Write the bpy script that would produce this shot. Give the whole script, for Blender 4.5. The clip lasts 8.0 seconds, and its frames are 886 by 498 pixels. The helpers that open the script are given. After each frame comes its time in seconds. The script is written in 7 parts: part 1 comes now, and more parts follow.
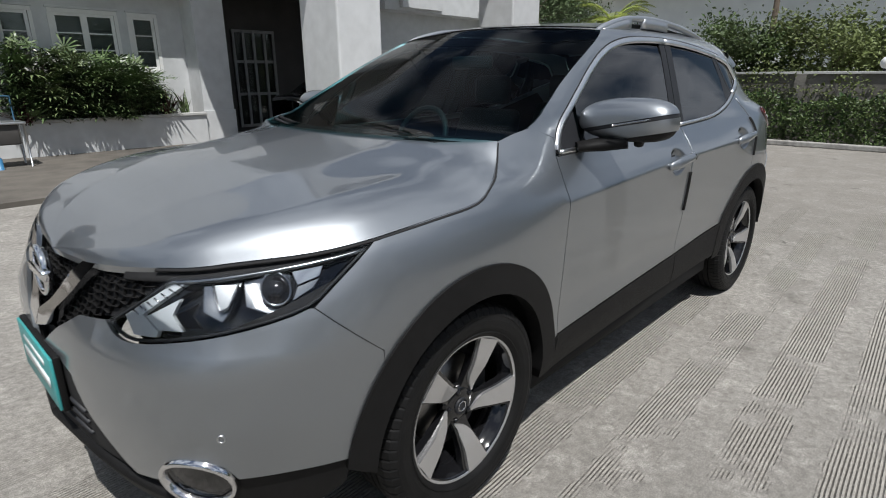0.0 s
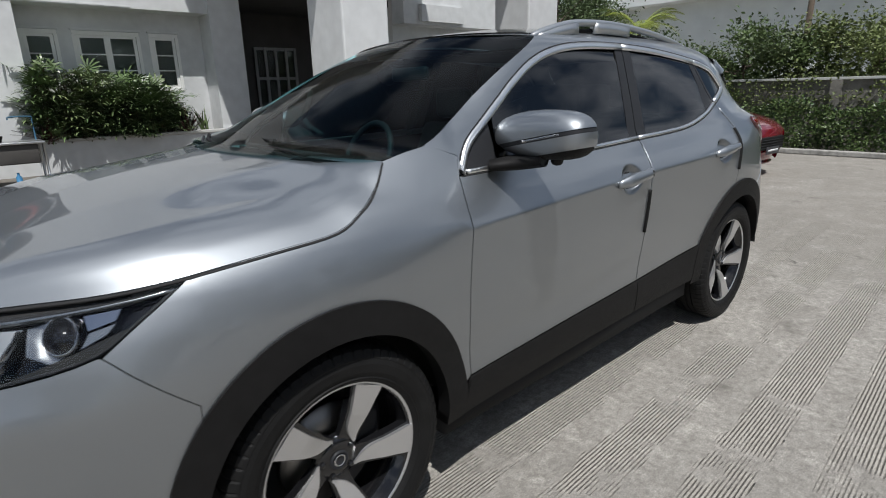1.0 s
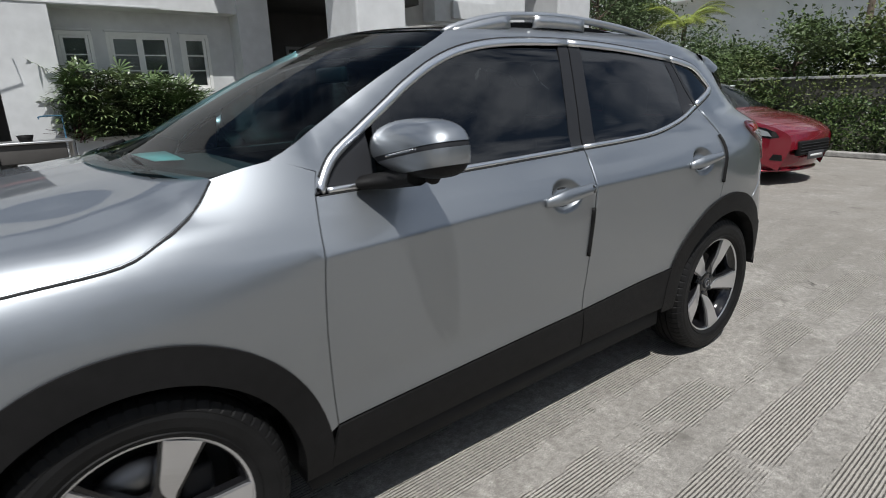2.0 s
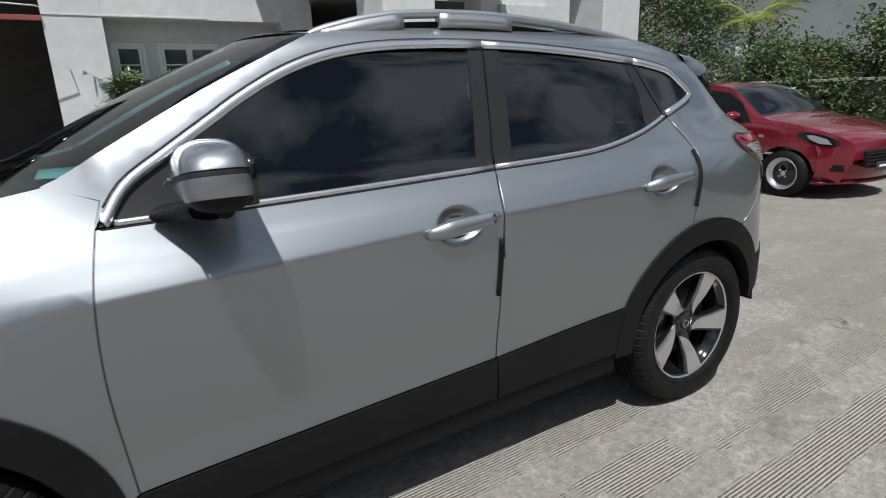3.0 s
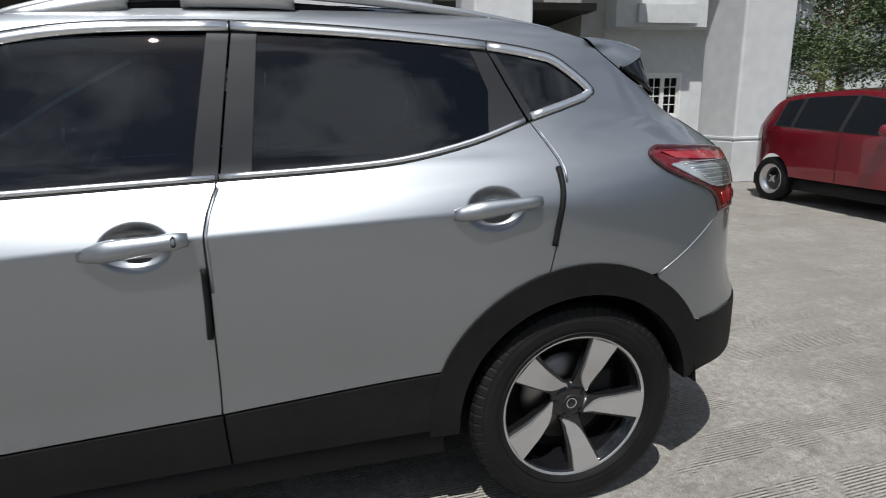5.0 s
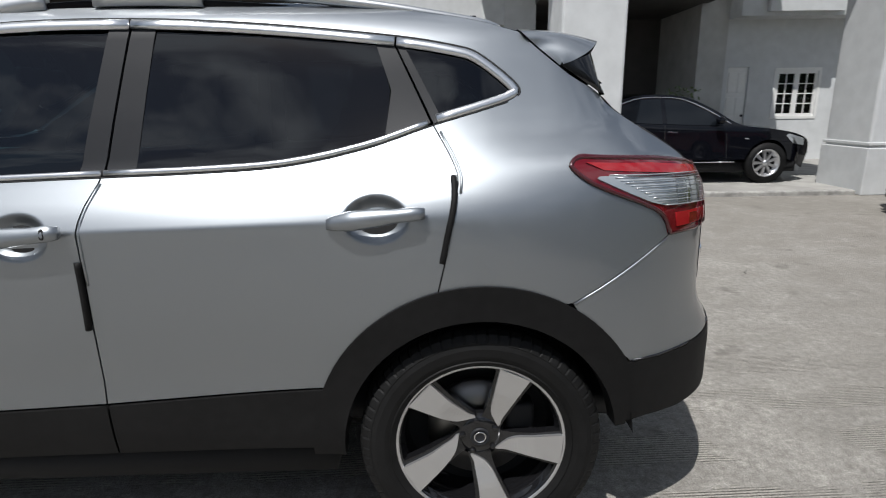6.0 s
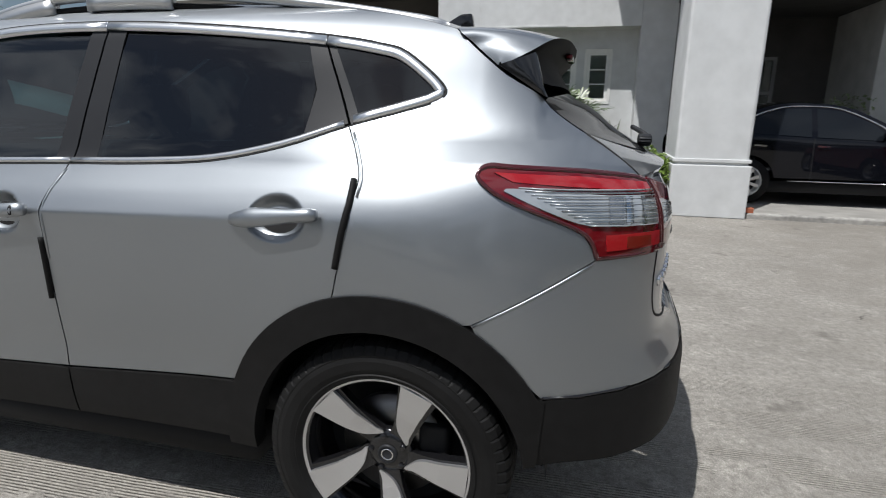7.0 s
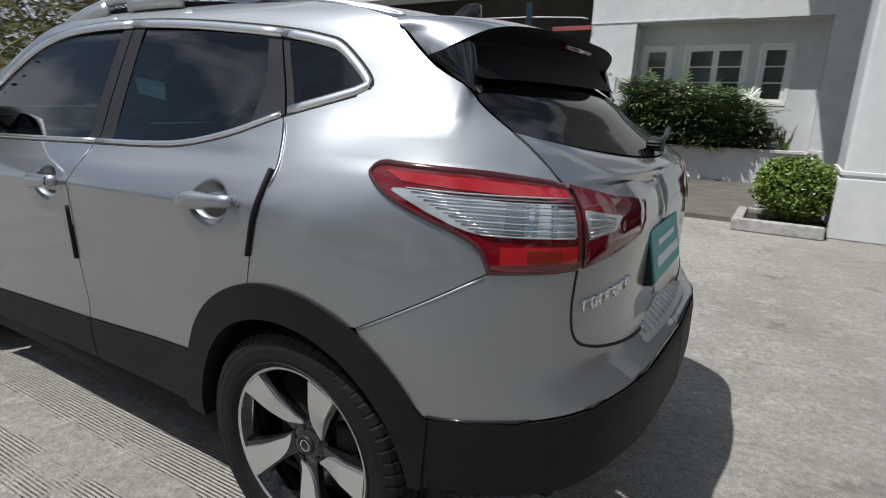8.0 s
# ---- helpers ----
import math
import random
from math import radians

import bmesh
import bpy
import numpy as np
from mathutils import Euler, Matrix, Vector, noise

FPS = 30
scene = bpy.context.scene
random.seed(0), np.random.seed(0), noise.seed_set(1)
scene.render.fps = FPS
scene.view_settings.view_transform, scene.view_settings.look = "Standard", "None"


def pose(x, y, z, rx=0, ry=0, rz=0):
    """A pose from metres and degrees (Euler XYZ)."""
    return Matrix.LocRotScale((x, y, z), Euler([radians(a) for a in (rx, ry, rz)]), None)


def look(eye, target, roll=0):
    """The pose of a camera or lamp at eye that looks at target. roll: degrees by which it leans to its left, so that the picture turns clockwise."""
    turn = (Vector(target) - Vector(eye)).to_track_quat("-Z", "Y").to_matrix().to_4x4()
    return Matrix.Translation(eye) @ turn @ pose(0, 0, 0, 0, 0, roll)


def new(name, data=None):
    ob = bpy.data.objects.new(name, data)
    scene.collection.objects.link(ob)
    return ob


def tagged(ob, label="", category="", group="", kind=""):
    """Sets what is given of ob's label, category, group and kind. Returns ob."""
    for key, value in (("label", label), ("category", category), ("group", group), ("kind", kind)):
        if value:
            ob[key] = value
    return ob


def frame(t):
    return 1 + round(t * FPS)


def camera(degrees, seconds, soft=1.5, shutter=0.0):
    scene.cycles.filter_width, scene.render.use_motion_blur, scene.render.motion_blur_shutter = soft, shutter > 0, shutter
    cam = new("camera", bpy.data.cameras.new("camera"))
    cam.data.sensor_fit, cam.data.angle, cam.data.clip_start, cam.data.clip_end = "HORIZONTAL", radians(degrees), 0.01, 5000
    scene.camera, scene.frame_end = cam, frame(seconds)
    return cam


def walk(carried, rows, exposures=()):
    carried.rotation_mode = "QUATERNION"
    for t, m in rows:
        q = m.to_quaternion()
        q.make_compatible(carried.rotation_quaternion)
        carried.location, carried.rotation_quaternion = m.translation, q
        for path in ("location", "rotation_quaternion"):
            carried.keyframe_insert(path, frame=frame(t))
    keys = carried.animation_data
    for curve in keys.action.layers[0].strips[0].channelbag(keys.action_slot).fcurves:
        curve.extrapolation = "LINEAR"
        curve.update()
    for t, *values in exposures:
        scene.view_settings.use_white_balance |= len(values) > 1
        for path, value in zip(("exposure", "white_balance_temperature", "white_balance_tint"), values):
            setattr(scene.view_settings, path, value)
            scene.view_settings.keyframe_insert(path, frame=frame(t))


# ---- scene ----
cam = camera(77.5, 8.0, soft=1.0, shutter=0.3)
PATH = [
    (0, (-1.16, -1.861, 1.371), (0.218, -0.541, 0.771), -0.3),
    (0.5, (-0.938, -1.954, 1.377), (0.398, -0.585, 0.792), -0.7),
    (1, (-0.677, -2.038, 1.362), (0.613, -0.615, 0.806), -1.4),
    (1.5, (-0.4, -2.114, 1.365), (0.831, -0.637, 0.814), -1.6),
    (3, (0.588, -2.261, 1.366), (1.551, -0.592, 0.83), -2.1),
    (3.5, (0.924, -2.315, 1.331), (1.766, -0.571, 0.832), -2.7),
    (4, (1.249, -2.332, 1.319), (1.963, -0.534, 0.812), -2.2),
    (5.5, (2.209, -2.301, 1.282), (2.458, -0.377, 0.797), -1.3),
    (6, (2.532, -2.266, 1.295), (2.549, -0.329, 0.796), -0.8),
    (6.5, (2.848, -2.207, 1.289), (2.607, -0.282, 0.804), -0.1),
    (7, (3.131, -2.113, 1.29), (2.648, -0.234, 0.802), 0.6),
    (7.5, (3.414, -1.982, 1.293), (2.671, -0.193, 0.793), 1.0),
    (8, (3.67, -1.8, 1.293), (2.664, -0.148, 0.785), 1.8),
]
walk(cam, [(t, look(eye, target, roll)) for t, eye, target, roll in PATH])

# ---- light ----
SUN = Vector((-0.25, -0.42, 1.0)).normalized()
world = bpy.data.worlds.new("sky")
scene.world = world
world.use_nodes = True
wn = world.node_tree
sky = wn.nodes.new("ShaderNodeTexSky")
sky.sky_type, sky.sun_disc = "NISHITA", False
sky.sun_elevation = math.asin(SUN.z)
sky.sun_rotation = math.atan2(SUN.x, SUN.y)
sky.dust_density, sky.air_density = 1.0, 1.0
# broken white cloud over the blue
wco, wnoise, wramp, wmix = (wn.nodes.new(k) for k in ("ShaderNodeTexCoord", "ShaderNodeTexNoise", "ShaderNodeMapRange", "ShaderNodeMix"))
wnoise.inputs["Scale"].default_value, wnoise.inputs["Detail"].default_value, wnoise.inputs["Roughness"].default_value = 4.2, 8.0, 0.55
wramp.inputs["From Min"].default_value, wramp.inputs["From Max"].default_value = 0.44, 0.58
wmix.data_type = "RGBA"
wmix.inputs["B"].default_value = (10.3, 11.3, 12.9, 1)
wn.links.new(wco.outputs["Generated"], wnoise.inputs["Vector"])
wn.links.new(wnoise.outputs["Fac"], wramp.inputs["Value"])
wn.links.new(wramp.outputs[0], wmix.inputs["Factor"])
wn.links.new(sky.outputs["Color"], wmix.inputs["A"])
wn.links.new(wmix.outputs["Result"], wn.nodes["Background"].inputs["Color"])
wn.nodes["Background"].inputs["Strength"].default_value = 0.056
sun = new("sun", bpy.data.lights.new("sun", "SUN"))
sun.data.energy, sun.data.angle, sun.data.color = 4.6, radians(0.55), (1.0, 0.988, 0.968)
sun.matrix_world = look(SUN * 30, (0, 0, 0))
scene.view_settings.exposure = 0.0

# ---- materials ----
def mat(name, color, rough=0.5, metal=0.0, coat=0.0, spec=0.5, var=0.0, scale=8.0, bump=0.0, bump_scale=60.0, stains=None, ior=1.45):
    """A principled material with variation at two scales and fine relief."""
    m = bpy.data.materials.new(name)
    m.use_nodes = True
    nt = m.node_tree
    p = nt.nodes["Principled BSDF"]
    p.inputs["Base Color"].default_value = (*color, 1)
    p.inputs["Roughness"].default_value = rough
    p.inputs["Metallic"].default_value = metal
    p.inputs["Coat Weight"].default_value = coat
    p.inputs["Coat Roughness"].default_value = 0.03
    p.inputs["Specular IOR Level"].default_value = spec
    p.inputs["IOR"].default_value = ior
    co = nt.nodes.new("ShaderNodeTexCoord")
    if var or stains:
        n1, n2 = nt.nodes.new("ShaderNodeTexNoise"), nt.nodes.new("ShaderNodeTexNoise")
        n1.inputs["Scale"].default_value, n1.inputs["Detail"].default_value = scale, 6
        n2.inputs["Scale"].default_value, n2.inputs["Detail"].default_value = scale * 0.13, 4
        for n in (n1, n2):
            nt.links.new(co.outputs["Object"], n.inputs["Vector"])
        add = nt.nodes.new("ShaderNodeMath")
        add.operation = "ADD"
        nt.links.new(n1.outputs["Fac"], add.inputs[0])
        nt.links.new(n2.outputs["Fac"], add.inputs[1])
        ramp = nt.nodes.new("ShaderNodeMapRange")
        ramp.inputs["From Min"].default_value, ramp.inputs["From Max"].default_value = 0.7, 1.3
        nt.links.new(add.outputs[0], ramp.inputs["Value"])
        mix = nt.nodes.new("ShaderNodeMix")
        mix.data_type = "RGBA"
        other = stains or tuple(c * (1 - var) for c in color)
        mix.inputs["A"].default_value = (*other, 1)
        mix.inputs["B"].default_value = (*(min(1, c * (1 + var * 0.5)) for c in color), 1)
        nt.links.new(ramp.outputs[0], mix.inputs["Factor"])
        nt.links.new(mix.outputs["Result"], p.inputs["Base Color"])
    if bump:
        nb, b = nt.nodes.new("ShaderNodeTexNoise"), nt.nodes.new("ShaderNodeBump")
        nb.inputs["Scale"].default_value, nb.inputs["Detail"].default_value = bump_scale, 5
        nt.links.new(co.outputs["Object"], nb.inputs["Vector"])
        b.inputs["Strength"].default_value, b.inputs["Distance"].default_value = bump, 0.01
        nt.links.new(nb.outputs["Fac"], b.inputs["Height"])
        nt.links.new(b.outputs["Normal"], p.inputs["Normal"])
    return m


def glass_mat(name, tint, ior=1.45, rough=0.0):
    """A tinted pane: clear with its tint, and a Fresnel gloss on top."""
    m = bpy.data.materials.new(name)
    m.use_nodes = True
    nt = m.node_tree
    nt.nodes.remove(nt.nodes["Principled BSDF"])
    t, g, f, x = (nt.nodes.new(k) for k in ("ShaderNodeBsdfTransparent", "ShaderNodeBsdfGlossy", "ShaderNodeFresnel", "ShaderNodeMixShader"))
    t.inputs["Color"].default_value = (*tint, 1)
    g.inputs["Roughness"].default_value = rough
    f.inputs["IOR"].default_value = ior
    nt.links.new(f.outputs[0], x.inputs[0])
    nt.links.new(t.outputs[0], x.inputs[1])
    nt.links.new(g.outputs[0], x.inputs[2])
    nt.links.new(x.outputs[0], nt.nodes["Material Output"].inputs["Surface"])
    return m


def lamp_glass(name, color, rough=0.05):
    m = mat(name, color, rough, 0.0, 1.0)
    p = m.node_tree.nodes["Principled BSDF"]
    p.inputs["Transmission Weight"].default_value = 0.15
    return m


def flake_paint(name, color):
    """Metallic car paint: a tight and a wide flake lobe under one clear coat."""
    m = mat(name, color, 0.40, 1.0, 1.0, bump=0.02, bump_scale=1500)
    nt = m.node_tree
    a = nt.nodes["Principled BSDF"]
    b = nt.nodes.new("ShaderNodeBsdfPrincipled")
    b.inputs["Base Color"].default_value = (*color, 1)
    b.inputs["Metallic"].default_value, b.inputs["Roughness"].default_value = 1.0, 0.54
    b.inputs["Coat Weight"].default_value, b.inputs["Coat Roughness"].default_value = 1.0, 0.03
    x = nt.nodes.new("ShaderNodeMixShader")
    x.inputs[0].default_value = 0.42
    a.inputs["Coat IOR"].default_value = b.inputs["Coat IOR"].default_value = 1.5
    nt.links.new(a.outputs[0], x.inputs[1])
    nt.links.new(b.outputs[0], x.inputs[2])
    nt.links.new(x.outputs[0], nt.nodes["Material Output"].inputs["Surface"])
    return m


PAINT = flake_paint("silver_paint", (0.312, 0.333, 0.355))
DARK = mat("dark_void", (0.012, 0.012, 0.013), 0.8)
CLAD = mat("black_plastic", (0.0095, 0.0093, 0.0095), 0.58, spec=0.2, var=0.3, scale=30, bump=0.15, bump_scale=900)
GLOSSBLACK = mat("gloss_black", (0.008, 0.008, 0.009), 0.08, 0.0, 0.5)
PILLARB = mat("satin_black_trim", (0.022, 0.023, 0.026), 0.5, spec=0.25)
CHROME = mat("chrome", (0.75, 0.75, 0.76), 0.08, 1.0)
TRIM = mat("window_trim_chrome", (0.78, 0.79, 0.80), 0.30, 1.0)
UNDER = mat("dull_black_underside", (0.005, 0.005, 0.0055), 0.6, spec=0.1)
DAYLENS = mat("white_lamp_lens", (0.66, 0.69, 0.71), 0.22, 0.15, 0.6)
SATIN = mat("satin_metal", (0.58, 0.59, 0.60), 0.40, 1.0)
RUBBER = mat("tyre_rubber", (0.008, 0.008, 0.0082), 0.6, spec=0.25, var=0.5, scale=20, bump=0.2, bump_scale=300)
MACHINED = mat("machined_alloy", (0.62, 0.62, 0.63), 0.30, 0.85, 0.3)
GLASS_SIDE = glass_mat("tinted_side_glass", (0.07, 0.082, 0.09), 1.8)
GLASS_FRONT = glass_mat("windscreen_glass", (0.35, 0.56, 0.57), 1.13)
GLASS_CLEAR = glass_mat("clear_lens", (0.93, 0.95, 0.96), 1.4)
RED_LENS = lamp_glass("red_lens", (0.15, 0.004, 0.009))
CLEAR_LENS = mat("silver_lens", (0.50, 0.53, 0.55), 0.15, 0.5, 1.0)
BRIGHT_RED = mat("bright_red_lens", (0.32, 0.010, 0.014), 0.12, 0.0, 1.0)
DARKRED = mat("dark_red_lens", (0.055, 0.004, 0.007), 0.12, 0.0, 1.0)
AMBER = mat("dark_amber_lens", (0.16, 0.012, 0.008), 0.12, 0.0, 1.0)
SEAT = mat("dark_seat_fabric", (0.03, 0.03, 0.032), 0.8, var=0.3, scale=30)
DISC = mat("brake_disc", (0.25, 0.24, 0.23), 0.4, 1.0)
TEAL = mat("teal_plate", (0.05, 0.33, 0.33), 0.4, var=0.1, scale=20)
WHITE = mat("white_mark", (0.75, 0.76, 0.76), 0.5)
WALL = mat("painted_render", (0.60, 0.612, 0.615), 0.85, var=0.12, scale=5, bump=0.12, bump_scale=120)
# dimmer render: grey worn copings, and the return wall's shade as colour
WALLDIM = mat("dim_old_render", (0.50, 0.50, 0.485), 0.9, var=0.2, scale=3, bump=0.15, bump_scale=90)
# dark tone carrying the shade of entrance and garage; also cupboard and basin
SHADE_TONE = mat("dark_shade_tone", (0.09, 0.085, 0.08), 0.9, var=0.3, scale=2)
FRAME = mat("white_window_frame", (0.76, 0.76, 0.74), 0.5, var=0.06, scale=12)
PANE = glass_mat("window_pane", (0.72, 0.76, 0.74), 1.5)
KERBM = mat("rough_kerb", (0.36, 0.35, 0.33), 0.95, var=0.45, scale=14, bump=0.6, bump_scale=40)
LEAF = mat("leaf_green", (0.072, 0.112, 0.032), 0.5, var=0.5, scale=6)
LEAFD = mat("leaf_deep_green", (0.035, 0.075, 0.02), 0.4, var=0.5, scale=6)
LEAFY = mat("leaf_yellow_green", (0.24, 0.29, 0.05), 0.5, var=0.4, scale=6)
LEAFR = mat("leaf_maroon", (0.07, 0.018, 0.022), 0.45, var=0.4, scale=6)
BARK = mat("bark", (0.13, 0.10, 0.075), 0.9, var=0.4, scale=20, bump=0.6, bump_scale=40)
FLOWER = mat("white_petal", (0.75, 0.75, 0.68), 0.6)
REDPAINT = mat("red_paint", (0.19, 0.007, 0.018), 0.25, 0.3, 1.0)
BLACKPAINT = mat("black_paint", (0.0045, 0.005, 0.0075), 0.12, 0.0, 0.55, spec=0.05)
FLOORM = mat("smooth_grey_floor", (0.34, 0.33, 0.31), 0.8, var=0.3, scale=3, bump=0.2, bump_scale=60)
DRIVEM = mat("stained_drive", (0.135, 0.122, 0.105), 0.9, var=0.4, scale=3, bump=0.4, bump_scale=50)
OLDWALL = mat("stained_old_wall", (0.20, 0.19, 0.17), 0.95, var=0.55, scale=3, bump=0.5, bump_scale=30)
FARWALL = mat("pale_far_wall", (0.76, 0.79, 0.78), 0.85, var=0.12, scale=1.5)
LEAFB = mat("bush_leaf", (0.17, 0.26, 0.045), 0.5, var=0.45, scale=9)
LEAF2 = mat("feathery_leaf", (0.085, 0.125, 0.050), 0.6, var=0.5, scale=4)
LEAFY2 = mat("climber_leaf", (0.130, 0.165, 0.050), 0.6, var=0.5, scale=5)
BLIND = mat("grey_blind", (0.55, 0.56, 0.55), 0.7, var=0.1, scale=6)
PANE_CAR = mat("dark_car_glass", (0.008, 0.010, 0.013), 0.04, 0.0, 0.25, spec=0.2)
GLOW = bpy.data.materials.new("lamp_glow")
REARGLASS = mat("black_rear_glass", (0.006, 0.006, 0.007), 0.06, 0.0, 0.0, spec=0.10)
LAMPMETAL = mat("lamp_reflector", (0.42, 0.43, 0.44), 0.24, 1.0)
# the french door's white, darkened to carry the entrance shade
SHADED_WHITE = mat("shaded_white_door_paint", (0.30, 0.30, 0.29), 0.6, var=0.2, scale=8)
OLIVE = mat("olive_palm_leaf", (0.115, 0.105, 0.030), 0.5, var=0.5, scale=3)
FAN = mat("fan_palm_leaf", (0.10, 0.155, 0.06), 0.38, var=0.5, scale=5)
FAN2 = mat("fan_palm_leaf_pale", (0.17, 0.225, 0.10), 0.36, var=0.45, scale=5)
GLOW.use_nodes = True
GLOW.node_tree.nodes["Principled BSDF"].inputs["Emission Color"].default_value = (1.0, 0.93, 0.8, 1)
GLOW.node_tree.nodes["Principled BSDF"].inputs["Emission Strength"].default_value = 12.0
SOIL = mat("soil", (0.06, 0.045, 0.03), 0.95, var=0.4, scale=30, bump=0.6, bump_scale=60)
BLUE = mat("blue_steel", (0.05, 0.14, 0.22), 0.5, 0.0, var=0.3, scale=20)


def ground_mat():
    """Weathered concrete: pale patches, brown stains, worn bands of tined grooves along the car's length."""
    m = bpy.data.materials.new("grooved_concrete")
    m.use_nodes = True
    nt = m.node_tree
    p = nt.nodes["Principled BSDF"]
    p.inputs["Roughness"].default_value = 0.9
    p.inputs["Specular IOR Level"].default_value = 0.25
    N, L = nt.nodes.new, nt.links.new
    co = N("ShaderNodeTexCoord")

    def noise_at(scale, detail=6, rough=0.55):
        n = N("ShaderNodeTexNoise")
        n.inputs["Scale"].default_value, n.inputs["Detail"].default_value, n.inputs["Roughness"].default_value = scale, detail, rough
        L(co.outputs["Object"], n.inputs["Vector"])
        return n.outputs["Fac"]

    def remap(v, a, b, c=0.0, d=1.0):
        r = N("ShaderNodeMapRange")
        for k, q in zip(("From Min", "From Max", "To Min", "To Max"), (a, b, c, d)):
            r.inputs[k].default_value = q
        L(v, r.inputs["Value"])
        return r.outputs[0]

    def op(kind, a, b):
        o = N("ShaderNodeMath")
        o.operation = kind
        for k, v in enumerate((a, b)):
            if isinstance(v, (int, float)):
                o.inputs[k].default_value = v
            else:
                L(v, o.inputs[k])
        return o.outputs[0]

    def blend(fac, a, b):
        x = N("ShaderNodeMix")
        x.data_type = "RGBA"
        L(fac, x.inputs["Factor"])
        for k, v in (("A", a), ("B", b)):
            if isinstance(v, tuple):
                x.inputs[k].default_value = (*v, 1)
            else:
                L(v, x.inputs[k])
        return x.outputs["Result"]

    turn = N("ShaderNodeMapping")
    turn.inputs["Rotation"].default_value = (0, 0, radians(-2))
    L(co.outputs["Object"], turn.inputs["Vector"])
    sep = N("ShaderNodeSeparateXYZ")
    L(turn.outputs[0], sep.inputs[0])
    wob = op("ADD", op("MULTIPLY", noise_at(0.8, 2), 0.016), op("MULTIPLY", noise_at(16, 3), 0.0035))
    across = op("ADD", sep.outputs["Y"], wob)
    line = op("SINE", op("MULTIPLY", across, 2 * math.pi / 0.0138), 0)
    band = op("COSINE", op("MULTIPLY", op("ADD", across, 0.83), 2 * math.pi / 0.33), 0)
    ragged = op("ADD", band, remap(noise_at(9, 5, 0.65), 0.3, 0.7, -0.45, 0.45))
    worn = remap(noise_at(1.25, 7, 0.68), 0.455, 0.515)
    fine = remap(noise_at(42, 6, 0.75), 0.36, 0.56, 0.1, 1.0)
    near = op("MULTIPLY", remap(sep.outputs["X"], 3.9, 6.5, 1.0, 0.12), remap(sep.outputs["Y"], -0.4, 0.6, 1.0, 0.15))
    inband = op("MULTIPLY", op("MULTIPLY", remap(ragged, -0.30, 0.05), worn), near)
    groove = op("MULTIPLY", op("MULTIPLY", remap(line, 0.15, 0.75), inband), fine)
    # cracks
    warp = N("ShaderNodeVectorMath")
    warp.operation = "ADD"
    wv = N("ShaderNodeTexNoise")
    wv.inputs["Scale"].default_value, wv.inputs["Detail"].default_value = 1.3, 7
    L(co.outputs["Object"], wv.inputs["Vector"])
    L(co.outputs["Object"], warp.inputs[0])
    L(wv.outputs["Color"], warp.inputs[1])
    vor = N("ShaderNodeTexVoronoi")
    vor.feature = "DISTANCE_TO_EDGE"
    vor.inputs["Scale"].default_value = 0.42
    L(warp.outputs[0], vor.inputs["Vector"])
    crack = op("MULTIPLY", remap(vor.outputs["Distance"], 0.0008, 0.003, 1.0, 0.0), remap(noise_at(1.3, 3), 0.58, 0.66))
    base = blend(remap(noise_at(1.1, 9, 0.68), 0.30, 0.70), (0.311, 0.293, 0.266), (0.538, 0.512, 0.469))
    base = blend(remap(noise_at(0.30, 6, 0.6), 0.48, 0.66, 0.0, 0.55), base, (0.253, 0.236, 0.210))
    base = blend(remap(noise_at(5.5, 8, 0.75), 0.50, 0.62, 0.0, 0.7), base, (0.601, 0.570, 0.521))
    base = blend(remap(noise_at(30, 7, 0.75), 0.40, 0.64, 0.0, 0.8), base, (0.187, 0.176, 0.160))
    # farther out along x the concrete turns darker and browner, unevenly
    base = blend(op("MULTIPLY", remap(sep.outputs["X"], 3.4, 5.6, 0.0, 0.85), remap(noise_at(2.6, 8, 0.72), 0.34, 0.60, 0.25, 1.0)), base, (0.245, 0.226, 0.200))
    spots = remap(noise_at(3.1, 5, 0.6), 0.62, 0.72, 0.0, 0.6)
    base = blend(spots, base, (0.105, 0.094, 0.082))
    base = blend(op("MULTIPLY", groove, 0.85), base, (0.120, 0.109, 0.093))
    base = blend(op("MULTIPLY", op("SUBTRACT", inband, groove), 0.50), base, (0.630, 0.592, 0.524))
    base = blend(remap(noise_at(140, 4, 0.8), 0.36, 0.62, 0.6, 0.0), base, (0.143, 0.135, 0.121))
    base = blend(op("MULTIPLY", crack, 0.7), base, (0.067, 0.064, 0.056))
    L(base, p.inputs["Base Color"])
    h = op("ADD", op("MULTIPLY", groove, -1.4), op("MULTIPLY", noise_at(60, 8, 0.75), 0.9))
    h = op("ADD", h, op("MULTIPLY", noise_at(7, 8, 0.7), 1.3))
    h = op("ADD", h, op("MULTIPLY", crack, -1.0))
    b = N("ShaderNodeBump")
    b.inputs["Strength"].default_value, b.inputs["Distance"].default_value = 1.0, 0.009
    L(h, b.inputs["Height"])
    L(b.outputs[0], p.inputs["Normal"])
    return m


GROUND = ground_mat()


# ---- making things ----
def place_of(ob):
    return place_of(ob.parent) @ ob.matrix_parent_inverse @ ob.matrix_basis if ob.parent else ob.matrix_basis.copy()


def thing(name, at, label, category, group="", kind=""):
    return tagged(new(name), label, category, group, kind) if at is None else tagged(_put(new(name), at), label, category, group, kind)


def _put(ob, at):
    ob.location = at
    return ob


